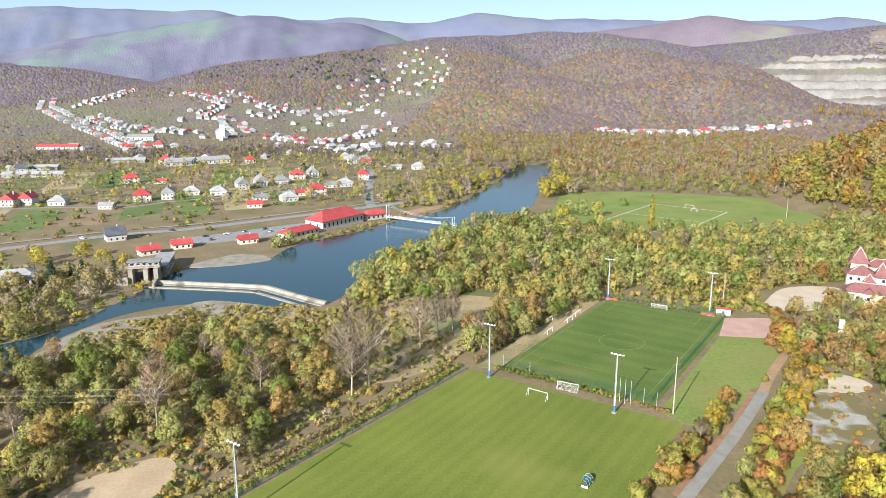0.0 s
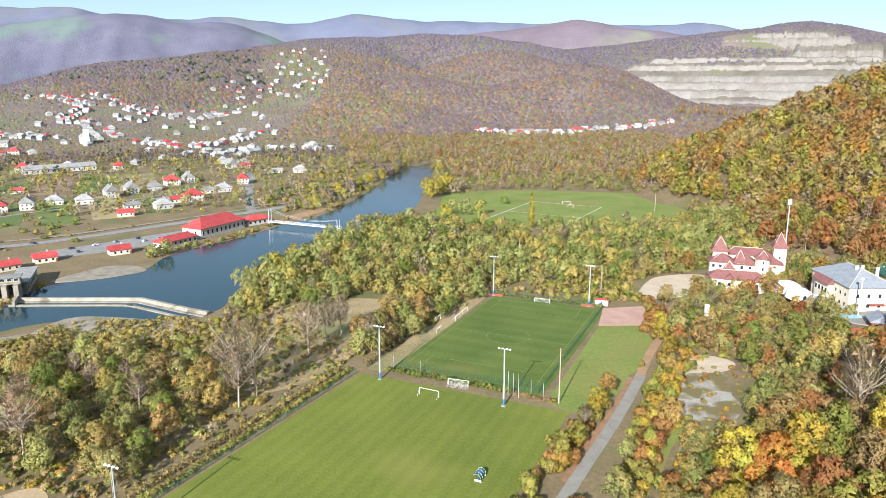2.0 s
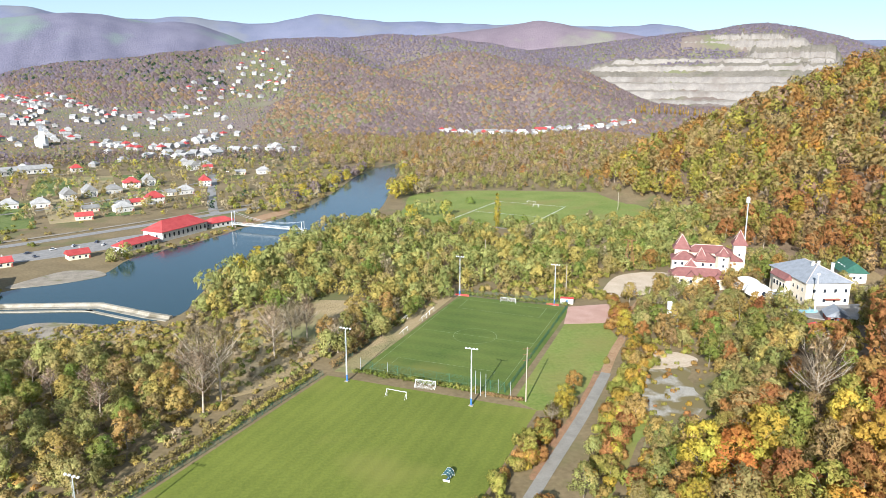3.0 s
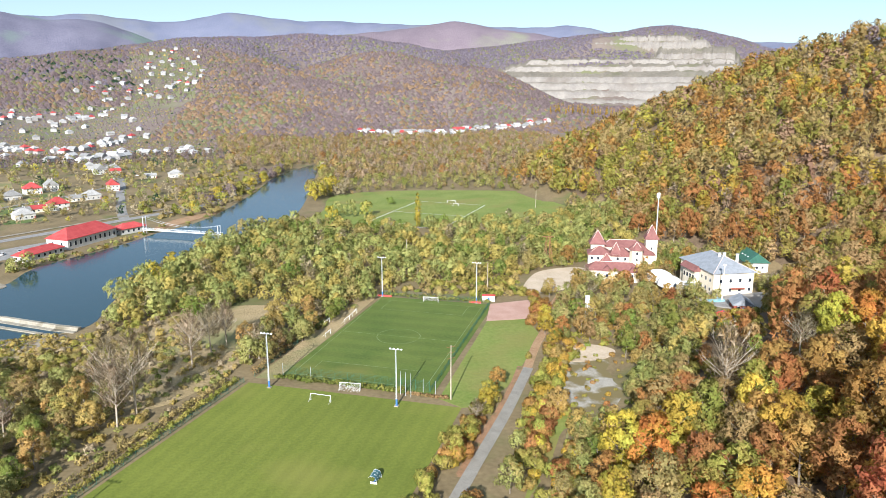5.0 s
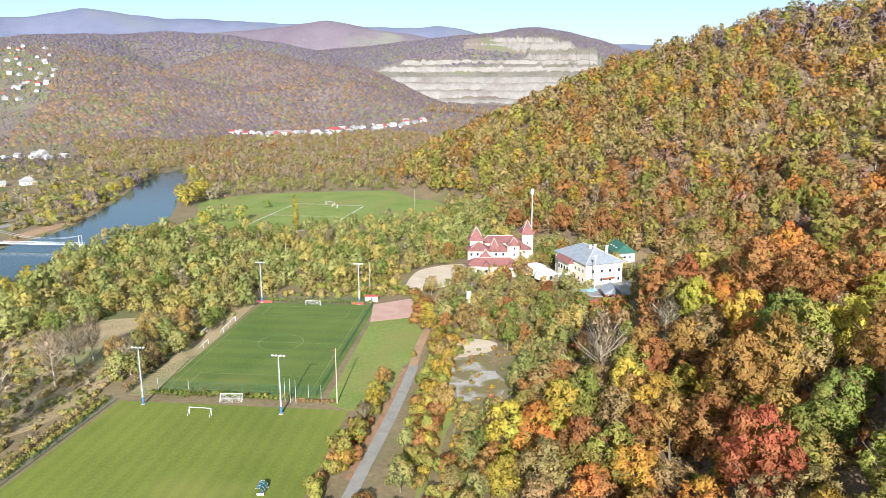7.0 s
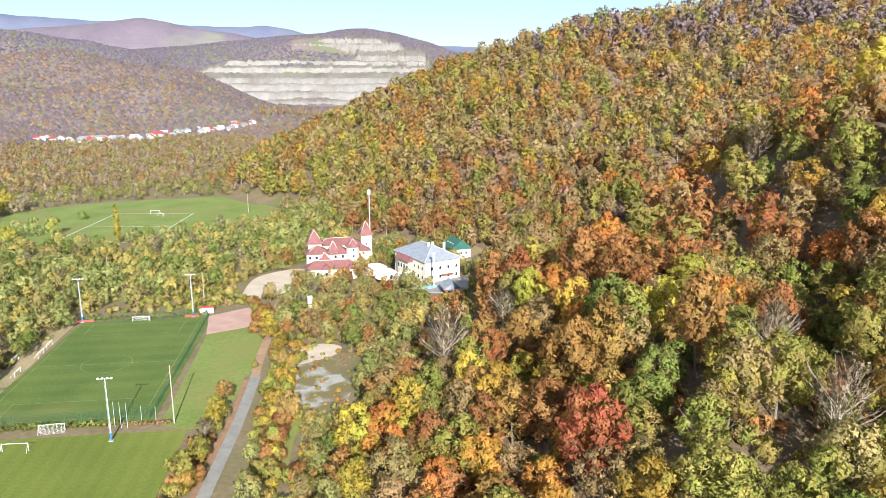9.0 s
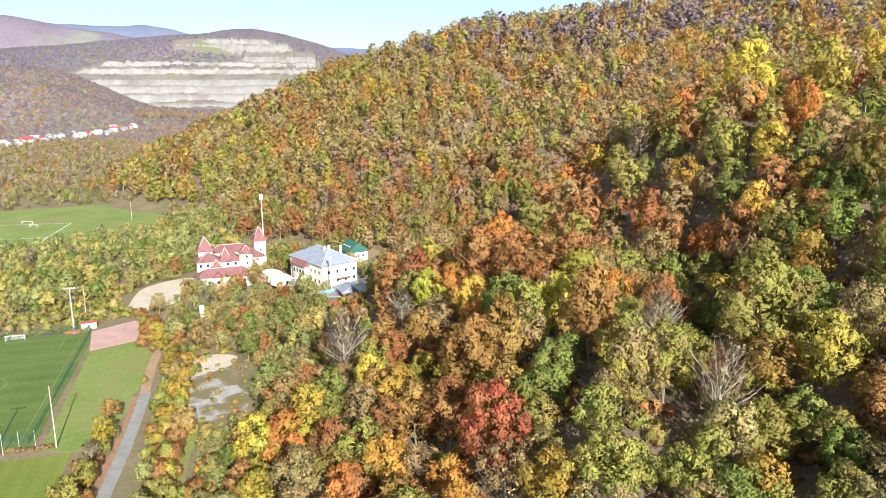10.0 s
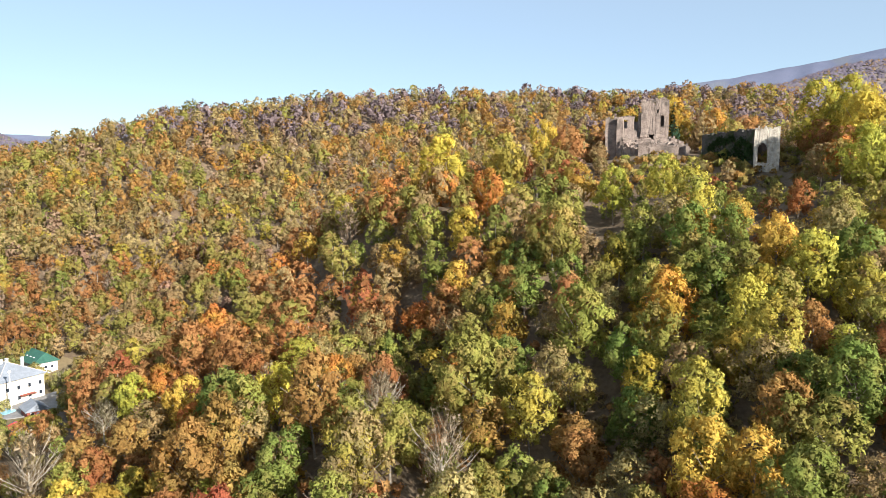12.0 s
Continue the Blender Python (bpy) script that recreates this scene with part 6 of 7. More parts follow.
patch("dry_meadow", [(-48, 262), (-40, 300), (-20, 335), (0, 345), (30, 338), (38, 322), (14, 285), (4, 262), (-22, 238)], 0.05, DRY, "dry tawny riverside grass clearing")
patch("dry_shore", [(-150, 240), (-134, 292), (-114, 310), (-66, 308), (-62, 284), (-112, 286), (-140, 236)], 0.27, DRY, "dry tawny grass along the shoal")
ob = thing("power_cables", -60, 172, 0, 0, "four thin grey overhead power cables", "power cable")
for i in range(4):
    bm = bmesh.new()
    pts_ = [Vector((-160 + 140 * t, 30 - 10 * t + i * 2.0, 15 + 1.2 * (i % 2) - 10 * t * (1 - t))) for t in [j / 12 for j in range(13)]]
    for a_, b_ in zip(pts_, pts_[1:]):
        tube(bm, a_, b_, 0.015, 0.015, 4, False)
    part("cable", bm, STEEL, ob)


# ---- quarry ----
def quarry():
    ob = thing("quarry", 0, 0, 0, 0, "pale terraced stone quarry cut into a far hill", "quarry", kind="structure")
    pale = shade("quarry_rock", (0.186, 0.168, 0.154), (0.269, 0.247, 0.222), 0.03, 0.95, 0.3, 9.0, c=(0.179, 0.155, 0.136), spot=0.6, thing=0.06)
    floor_ = shade("quarry_bench", (0.186, 0.162, 0.136), (0.246, 0.221, 0.190), 0.02, 0.95, 0.1, 8.0, c=(0.149, 0.131, 0.100))
    weedy = shade("quarry_scrub", (0.128, 0.113, 0.093), (0.186, 0.166, 0.136), 0.02, 0.95, 0.1, 8.0, c=(0.112, 0.110, 0.064))
    # each bench: first and last bearing, foot distance and height, head distance and height, cover of its floor
    steps = [(22.4, 40.4, 2262, 12, 2290, 40, floor_), (22.4, 40.4, 2330, 42, 2350, 66, floor_), (22.6, 40.4, 2385, 68, 2402, 90, floor_), (22.5, 40.3, 2440, 92, 2455, 111, weedy),
             (22.7, 40.3, 2515, 128, 2522, 144, weedy), (24.0, 40.2, 2560, 152, 2566, 167, weedy), (33.5, 40.2, 2584, 168, 2592, 186, weedy), (29.0, 38.3, 2662, 206, 2672, 226, floor_), (31.0, 36.8, 2705, 232, 2712, 248, weedy)]
    rq = np.random.default_rng(3)
    for i, (a0, a1, d0, z0, d1, z1, cover) in enumerate(steps):
        n = 90
        az = np.linspace(a0, a1, n)
        wob = 7 * np.sin(np.radians(az * 23 + i * 70)) + 3 * rq.normal(size=n)
        fade = np.clip(np.minimum((az - a0) / 1.0, (a1 - az) / 0.8), 0, 1)
        nd, nz = (steps[i + 1][2], steps[i + 1][3]) if i + 1 < len(steps) else (d1 + 60, z1 + 6)
        if nd - d1 > 70:
            nd, nz = d1 + 50, z1 + 12
        crumble = (1.0 + 2.5 * np.clip(np.sin(np.radians(az * 130 + i * 50)), 0, 1)) * rq.normal(size=n) * (0.5 if i < 4 else 1)
        rows = []
        for d, z in ((d0 - 15, z0 - 14), (d0, z0), ((d0 + d1) / 2, (z0 + z1) / 2), (d1, z1), (nd + 12, nz + 4)):
            jut = 2.5 * rq.normal(size=n)
            x, y = (d + wob + jut) * np.sin(np.radians(az)), (d + wob + jut) * np.cos(np.radians(az))
            low = height(x, y) - 4
            rows.append(np.stack([x, y, low + (z - low) * fade + crumble], -1))
        idx_ = np.arange(5 * n).reshape(5, n)
        q = np.stack([idx_[:-1, :-1], idx_[:-1, 1:], idx_[1:, 1:], idx_[1:, :-1]], -1).reshape(-1, 4)
        part("bench", bulk("bench", np.concatenate(rows), q, [pale, cover], np.repeat([1, 0, 0, 1], n - 1)), None, ob)


quarry()


# ---- village ----
def house_model(name, w, l, h, rise, wall, roof, hip, storeys, label):
    ob = thing(name, 0, 0, 0, 0, label, "house", "village houses")
    part("wall", boxes((-w / 2, -l / 2, -0.6, w / 2, l / 2, h)), wall, ob)
    r = part("roof", roof_bm(-w / 2, -l / 2, w / 2, l / 2, h, rise, 0.6, hip), roof, ob)
    part("chimney", boxes((w * 0.12, l * 0.1, h + rise * 0.3, w * 0.12 + 0.7, l * 0.1 + 0.7, h + rise + 0.9)), PALE, r)
    if hip == 0:
        for s in (-1, 1):
            bm = bmesh.new()
            if w >= l:
                p = [(s * w / 2, -l / 2, h), (s * w / 2, l / 2, h), (s * w / 2, 0, h + rise * 0.92)]
            else:
                p = [(-w / 2, s * l / 2, h), (w / 2, s * l / 2, h), (0, s * l / 2, h + rise * 0.92)]
            bm.faces.new([bm.verts.new(q) for q in p])
            bmesh.ops.solidify(bm, geom=bm.faces[:], thickness=0.2)
            part("gable", bm, wall, ob)
    for z in range(storeys):
        for i in range(3):
            window(ob, w * (i - 1) / 3.4, -l / 2, 0.9 + 2.9 * z, 1.2, 1.4, "f")
        for i in range(2):
            window(ob, w / 2, l * (i - 0.5) / 2.4, 0.9 + 2.9 * z, 1.2, 1.4, "r")
    part("door", boxes((w * 0.42, -l / 2 - 0.06, 0, w * 0.42 + 0.9, -l / 2, 2.0)), REDWOOD, ob)
    return ob


MODELS = {
    "grey_hip": lambda: house_model("house", 14, 11, 4.2, 4.2, PALE, ASBEST, None, 1, "white house with a pale grey hipped roof"),
    "red_hip": lambda: house_model("house", 15, 12, 5.6, 5.0, PALE, RED_TILE, None, 2, "white house with a bright red roof"),
    "grey_gable": lambda: house_model("house", 11, 13, 6.2, 5.2, PALE, ASBEST, 0, 2, "white two-storey house with a grey gable roof"),
    "red_gable": lambda: house_model("house", 11, 13, 6.0, 5.0, PALE, RED_TILE, 0, 2, "white two-storey house with a red gable roof"),
    "dark_gable": lambda: house_model("house", 12, 11, 4.2, 4.8, PALE, DARK_ROOF, 0, 1, "white house with a dark gable roof"),
    "low_red": lambda: house_model("house", 12, 8, 3.2, 2.6, CREAM, RED_TILE, 0, 1, "low cream outbuilding with a red roof"),
    "low_grey": lambda: house_model("house", 12, 8, 3.2, 2.4, CREAM, ASBEST, 0, 1, "low cream outbuilding with a grey roof"),
}
BUILT = {}


def put_house(kind, x, y, turn):
    m = pose(x, y, ground_at(x, y), 0, 0, turn)
    if kind not in BUILT:
        BUILT[kind] = MODELS[kind]()
        BUILT[kind].matrix_basis = m
        return BUILT[kind]
    return copy_thing(BUILT[kind], m)


HOUSES = [
    ("red_gable", -351, 608, 5), ("grey_hip", -324, 605, 8), ("red_hip", -262, 626, 20), ("grey_gable", -243, 637, 15), ("grey_hip", -230, 659, 20), ("grey_hip", -206, 660, 20), ("grey_gable", -193, 693, 30),
    ("grey_gable", -180, 712, 28), ("grey_hip", -164, 732, 25), ("red_hip", -154, 765, 20), ("grey_gable", -140, 778, 20), ("low_grey", -160, 630, 30), ("grey_hip", -134, 625, 30), ("low_red", -156, 594, 20),
    ("low_grey", -110, 705, 10), ("grey_hip", -97, 713, 25), ("red_gable", -84, 764, 10), ("low_red", -130, 655, 25), ("red_hip", -116, 662, 25), ("low_grey", -140, 648, 30), ("grey_hip", -100, 930, 10),
    ("low_red", -96, 905, 20), ("dark_gable", -217, 470, 35), ("low_red", -179, 430, 40), ("low_red", -165, 447, 30), ("low_red", -127, 461, 30), ("low_grey", -275, 587, 0), ("red_hip", -317, 735, 25), ("low_red", -285, 730, 10),
    ("grey_hip", -29, 850, 15), ("low_grey", -55, 848, 10), ("grey_gable", -112, 903, 30), ("red_gable", -361, 600, 0), ("dark_gable", -479, 825, 30), ("low_grey", -455, 800, 20), ("red_hip", -345, 905, 10), ("red_hip", -430, 1105, 10), ("grey_gable", -330, 890, 20)]
for q in HOUSES:
    put_house(*q)
hall(-330, 868, 0, 33, 76, 15, 5.5, 4.0, ASBEST, "long grey-roofed farm hall", "farm_hall", 0, PALE, 14)
hall(-500, 830, 0, 8, 55, 11, 4, 2.5, ASBEST, "long low barn with a grey roof", "barn", 0, CONCRETE, 8)
hall(-470, 770, 0, 8, 62, 10, 4, 2.5, ASBEST, "long low barn with a grey sheet roof", "barn", 0, CONCRETE, 8)
hall(-600, 1076, 0, 3, 60, 10, 5, 3, RED_TILE, "long shed with a red roof", "barn", 0, PALE, 8)
hall(-520, 1205, 2, 5, 42, 16, 7, 4, ASBEST, "white hall with a grey roof", "farm_hall", 0, PALE, 6)
hall(-420, 905, 0, 12, 46, 11, 4, 2.5, ASBEST, "long low grey stable building", "barn", 0, CONCRETE, 7)
hall(-245, 905, 0, 25, 12, 10, 5, 4, RED_TILE, "farm house with a red roof", "farm_house", None, PALE, 3)
hall(-228, 350, 0, 20, 22, 12, 6.0, 3.4, ASBEST, "pale riverside villa with a grey roof and columns", "villa", None, PALE, 7)

church = thing("church", -381, 1262, ground_at(-381, 1262), 20, "white village church with a bell tower", "church")
part("nave", boxes((-9, -16, -1, 9, 14, 12)), WHITE, church)
part("nave_roof", roof_bm(-9, -16, 9, 14, 12, 6, 0.6, 0), ASBEST, church)
part("bell_tower", boxes((-4, -22, -1, 4, -15, 24)), WHITE, church)
part("spire", spire_bm(0, -18.5, 4.6, 24, 9, 4), GREY_TILE, church)
for i in range(4):
    window(church, 9, -10 + 6 * i, 4, 1.6, 4, "r")

rv = np.random.default_rng(11)
STREETS = [
    [(-889, 1652), (-758, 1488), (-677, 1388), (-596, 1291), (-511, 1163), (-446, 1078)],
    [(-784, 1875), (-773, 1734), (-795, 1681), (-800, 1599)],
    [(-534, 1805), (-481, 1759), (-433, 1700), (-386, 1662), (-330, 1635), (-271, 1658), (-199, 1692), (-155, 1701)],
    [(-367, 1697), (-316, 1700), (-266, 1712), (-226, 1723)],
    [(-430, 1585), (-379, 1573), (-342, 1569)],
    [(-729, 1524), (-635, 1414), (-551, 1339), (-502, 1347), (-438, 1309)],
    [(-297, 1266), (-249, 1219), (-203, 1171), (-173, 1220), (-136, 1317), (-89, 1371)],
    [(-654, 1771), (-588, 1779), (-492, 1675), (-508, 1524), (-448, 1519), (-359, 1314)],
    [(-1010, 1900), (-950, 1780), (-889, 1652)],
    [(-179, 1081), (-132, 1042), (-89, 1108), (-40, 1171), (5, 1108)],
]
far_spots = []
for st in STREETS:
    for (ax, ay), (bx, by) in zip(st, st[1:]):
        l = math.hypot(bx - ax, by - ay)
        n = int(l / 19)
        for i in range(n):
            for side in (-1, 1):
                if rv.random() < 0.2:
                    continue
                t = (i + rv.random() * 0.6) / n
                far_spots.append((ax + (bx - ax) * t - side * (by - ay) / l * 13, ay + (by - ay) * t + side * (bx - ax) / l * 13, math.degrees(math.atan2(by - ay, bx - ax)) + 90 * rv.integers(2)))
for x, y in spots(rv, -330, 1760, 20, 2330, 34, lambda x, y: (x > -330 + 0.42 * (y - 1760)) & (x < 40)):
    if rv.random() < 0.62:
        far_spots.append((x, y, rv.random() * 90))
for x, y in spots(rv, -560, 960, -120, 1600, 62, lambda x, y: x < 0):
    if rv.random() < 0.5:
        far_spots.append((x, y, rv.random() * 90))


DULL = shade("dull_plaster", (0.29, 0.28, 0.27), (0.44, 0.425, 0.405), 0.05, 0.85, 0.03, 8.0, thing=0.25)
FAR_SHEET = shade("weathered_sheet_roof", (0.25, 0.245, 0.245), (0.38, 0.375, 0.37), 0.05, 0.85, 0.03, 8.0, thing=0.3)
# far houses: walls and roof alone can be told apart
def far_model(w, l, h, rise, roof, hip, label):
    ob = thing("far_house", 0, 0, 0, 0, label, "house", "far village houses")
    part("wall", boxes((-w / 2, -l / 2, -1.5, w / 2, l / 2, h)), DULL, ob)
    part("roof", roof_bm(-w / 2, -l / 2, w / 2, l / 2, h, rise, 0.5, hip), roof, ob)
    return ob


FARS = [far_model(11, 9, 4.0, 3.4, FAR_SHEET, None, "small white house with a pale grey roof"), far_model(10, 12, 5.0, 3.8, FAR_SHEET, 0, "white gabled house with a grey roof"),
        far_model(11, 10, 4.6, 3.6, RED_TILE, None, "white house with a red roof"), far_model(12, 9, 3.6, 2.6, ASBEST, 0, "white house with a whitish roof")]
used = [False] * 4


def put_far(k, x, y, turn, lift=0.0):
    m = pose(x, y, ground_at(x, y) + lift, 0, 0, turn)
    if used[k]:
        copy_thing(FARS[k], m)
    else:
        FARS[k].matrix_basis, used[k] = m, True


far_spots.sort(key=lambda q: math.hypot(q[0], q[1]))
rest, far_ones = far_spots[235:], far_spots[:235]
for x, y, turn in far_ones:
    put_far(int(rv.choice(4, p=(0.42, 0.28, 0.12, 0.18))), x, y, turn)
vs, fs, ms = [], [], []
for i, (x, y, turn) in enumerate(rest):
    src = FARS[i % 4]
    m = pose(x, y, ground_at(x, y), 0, 0, turn)
    for child in src.children:
        off = len(vs)
        vs += [tuple(m @ v.co) for v in child.data.vertices]
        fs += [tuple(off + k for k in p.vertices) for p in child.data.polygons]
        ms += [0 if child.name.startswith("wall") else (2 if i % 4 == 2 else 1)] * len(child.data.polygons)
me = bpy.data.meshes.new("far_village")
me.from_pydata(vs, [], fs)
for q in (DULL, FAR_SHEET, RED_TILE):
    me.materials.append(q)
me.polygons.foreach_set("material_index", ms)
tagged(new("far_village", me), "many tiny white houses with grey roofs on the far slope", "village", kind="stuff")
# the row of houses under the wooded hill
for i in range(46):
    x = 280 + 8.6 * i + rv.normal() * 4
    y = 1338 + rv.normal() * 14
    put_far(int(rv.choice(4, p=(0.25, 0.25, 0.2, 0.3))), x, y, 90 * rv.integers(2) + rv.normal() * 10)
hall(350, 1345, 0, 0, 42, 14, 9, 3, ASBEST, "large white factory hall below the woods", "factory_hall", 0, WHITE, 8)
hall(470, 1352, 0, -5, 36, 14, 9, 5, RED_TILE, "large white hall with a red roof", "factory_hall", 0, WHITE, 6)
hall(420, 1300, 0, 10, 14, 10, 8, 6, WHITE, "white chapel-like building below the woods", "chapel", 0, WHITE, 3)

# village gardens: bare and olive trees between the houses
TINY = {"round": crown_set("round", 26, 3.5, 8, 250), "mound": [mound(np.random.default_rng(250 + i), 7.5, 8.0, -0.3) for i in range(9)]}
taken = np.array([(h[0], h[1]) for h in far_spots] + [(h[1], h[2]) for h in HOUSES])


def off_house(x, y, gap):
    d = np.full(np.shape(x), 1e9)
    for a, b in taken:
        d = np.minimum(d, np.hypot(x - a, y - b))
    return d > gap


def in_village(x, y):
    a, d = np.degrees(np.arctan2(x, y)), np.hypot(x, y)
    return (a > -36) & (a < 2.5) & (d > 560) & (d < 2450) & free(x, y) & off_house(x, y, 9) & (height(x, y) < 215)


gardens = []
for x, y in spots(rv, -1500, 600, 80, 2400, 9.2, in_village):
    if math.hypot(x, y) < 1000 and rv.random() < 0.62:
        continue
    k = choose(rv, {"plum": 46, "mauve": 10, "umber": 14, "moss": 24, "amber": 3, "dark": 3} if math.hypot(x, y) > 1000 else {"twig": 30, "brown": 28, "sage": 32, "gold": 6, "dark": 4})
    gardens.append((x, y, (0.22 + 0.28 * rv.random()) * ((1.5 if y > 1720 else 1.0) if math.hypot(x, y) > 1000 else 1.3), k, "round" if math.hypot(x, y) < 1150 else "mound"))
wood("village_trees", gardens, TINY, "bare and olive garden trees between village houses")

# wooded crest beyond the village gardens
crest = []
for x, y in spots(rv, -1100, 1700, -60, 2450, 11, lambda x, y: (height(x, y) > 45) & (np.degrees(np.arctan2(x, y)) < -4.5) & (np.degrees(np.arctan2(x, y)) > -18.5) & off_house(x, y, 14)):
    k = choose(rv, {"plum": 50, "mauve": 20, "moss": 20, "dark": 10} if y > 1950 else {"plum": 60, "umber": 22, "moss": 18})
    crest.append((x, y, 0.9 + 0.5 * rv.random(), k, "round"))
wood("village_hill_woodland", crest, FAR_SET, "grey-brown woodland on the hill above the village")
# poplar row below the quarry
row = [(700 + 7.5 * i + rv.normal() * 2, 1392 + 0.3 * i + rv.normal() * 5, 0.9 + 0.3 * rv.random(), "gold", "tall") for i in range(34)]
wood("poplar_row", row, MID, "row of golden poplars below the quarry")

# fields between the main road and the houses
FIELDS = {
    "green": shade("winter_crop", (0.09, 0.13, 0.03), (0.15, 0.18, 0.055), 0.03, 0.95, 0.1, 9.0, c=(0.20, 0.18, 0.08)),
    "straw": shade("dry_straw_field", (0.28, 0.22, 0.11), (0.38, 0.30, 0.17), 0.03, 0.95, 0.1, 9.0, c=(0.18, 0.18, 0.07)),
    "plough": shade("ploughed_field", (0.20, 0.13, 0.08), (0.28, 0.19, 0.12), 0.04, 0.95, 0.1, 9.0, c=(0.16, 0.17, 0.07)),
    "dim": shade("weedy_field", (0.15, 0.13, 0.06), (0.24, 0.20, 0.10), 0.05, 0.95, 0.1, 9.0, c=(0.10, 0.14, 0.04), spot=0.5)}


def strip(x0, y0, x1, y1, w, kind, label):
    l = math.hypot(x1 - x0, y1 - y0)
    nx, ny = -(y1 - y0) / l * w / 2, (x1 - x0) / l * w / 2
    patch("field_strip", [(x0 - nx, y0 - ny), (x1 - nx, y1 - ny), (x1 + nx, y1 + ny), (x0 + nx, y0 + ny)], 0.05 + 0.004 * rv.integers(6), FIELDS[kind], label, False)


LABELS = {"green": "green field strip of winter crop", "straw": "dry straw-coloured field strip", "plough": "brown ploughed field strip", "dim": "weedy olive-brown field strip"}
for i in range(9):
    k = ("green", "dim", "straw", "green", "plough", "dim", "green", "straw", "dim")[i]
    strip(-400 + 34 * i, 430 + 22 * i, -440 + 34 * i, 560 + 20 * i, 30, k, LABELS[k])
for i in range(11):
    k = ("straw", "green", "plough", "dim", "straw", "green", "dim", "plough", "green", "straw", "dim")[i]
    strip(-520 + 38 * i, 660 + 8 * i, -570 + 40 * i, 790 + 8 * i, 34, k, LABELS[k])
for i in range(7):
    k = ("straw", "plough", "green", "straw", "dim", "green", "straw")[i]
    strip(-760 + 46 * i, 960, -820 + 46 * i, 1130, 40, k, LABELS[k])

# village lanes
ribbon("lane_village", [(-420, 560), (-359, 582), (-317, 592), (-267, 590), (-237, 618), (-188, 655), (-128, 728), (-89, 790)], 4.5, 0.16, LANE_GREY, "narrow grey village lane past the houses")
ribbon("lane_upper", [(-889, 1652), (-758, 1488), (-677, 1388), (-596, 1291), (-511, 1163), (-446, 1078), (-420, 985), (-350, 925), (-240, 880)], 7, 0.6, LANE_GREY, "pale grey village street between houses")
ribbon("lane_north", [(-86, 850), (-100, 930), (-132, 1042), (-203, 1171), (-297, 1266)], 6, 0.5, LANE_GREY, "pale grey village street uphill")
ribbon("rail_bed", [(-420, 372), (-279, 462), (-226, 500), (-182, 520), (-123, 562), (-41, 628), (-4, 662), (34, 750)], 4, 0.3, GRAVEL, "pale gravel railway bed beside the road")

# ---- scrub and garden trees on the valley floor ----
rs = np.random.default_rng(17)
KEEP_CLEAR = [(217, 264, 10), (211, 256, 9), (205, 342, 22), (221, 248, 8), (214, 292, 7), (222, 300, 12), (243, 296, 24), (228, 258, 11), (214, 248, 12), (206, 236, 11), (198, 226, 10), (190, 216, 8), (163, 285, 8), (286, 318, 11), (240, 266, 14)]
YARDS = [[(106, 190), (110, 206), (125, 230), (148, 248), (152, 236), (144, 216), (124, 186)], [(70, 147), (91, 177), (104, 191), (122, 187), (122, 180), (108, 180), (96, 173), (74, 145)]]


def clear(x, y):
    ok = free(x, y)
    for a, b, r in KEEP_CLEAR:
        ok &= np.hypot(x - a, y - b) > r
    for p in YARDS:
        ok &= ~inside(x, y, p)
    return ok & ~near_path(x, y, [(124, 253), (145, 284), (168, 316)], 3.5)


for x, y in spots(rs, 60, 95, 300, 390, 7.6, lambda x, y: clear(x, y) & inside(x, y, GARDEN) & apart(x, y, 5)):
    k = choose(rs, {"young_oak_tree": 26, "willow_tree": 16, "ochre_tree": 24, "green_tree": 8, "brown_tree": 12, "bare_tree": 6, "beech_tree": 8})
    plant(k, x, y, 0.42 + 0.38 * rs.random(), rs.random() * 6.3, 0.9 + 0.2 * rs.random())
LANE = [(50, 140), (140, 275), (165, 316), (152, 318), (128, 280), (92, 218), (62, 185), (40, 150)]
EAST = [(62, 120), (88, 190), (118, 230), (130, 252), (138, 250), (126, 228), (108, 200), (104, 185), (78, 130)]
for area, step in ((LANE, 3.6), (EAST, 2.8)):
    for x, y in spots(rs, 30, 110, 180, 330, step, lambda x, y: clear(x, y) & inside(x, y, area) & ~near_path(x, y, ROAD, 4.5)):
        if rs.random() < 0.15:
            continue
        k = choose(rs, {"shrub": 40, "russet_shrub": 34, "gold_shrub": 26})
        plant(k, x, y, 0.7 + 0.9 * rs.random(), rs.random() * 6.3, 0.9 + 0.5 * rs.random())
for x, y in spots(rs, 40, 90, 150, 185, 4.6, lambda x, y: clear(x, y) & (height(x, y) < 4) & ~inside(x, y, EAST) & ~near_path(x, y, ROAD, 7) & (x > 0.6 * y - 25)):
    k = choose(rs, {"shrub": 30, "russet_shrub": 20, "gold_shrub": 22, "young_oak_tree": 14, "willow_tree": 8, "ochre_tree": 6})
    plant(k, x, y, (0.8 if "shrub" in k else 0.32) + 0.4 * rs.random(), rs.random() * 6.3, 1.0)
for x, y in spots(rs, 180, 205, 232, 262, 3.6, lambda x, y: np.abs(x - 0.8857 * y) < 9):
    if math.hypot(x - 228, y - 258) > 9:
        plant(choose(rs, {"shrub": 50, "gold_shrub": 30, "russet_shrub": 20}), x, y, 0.6 + 0.4 * rs.random(), rs.random() * 6.3)
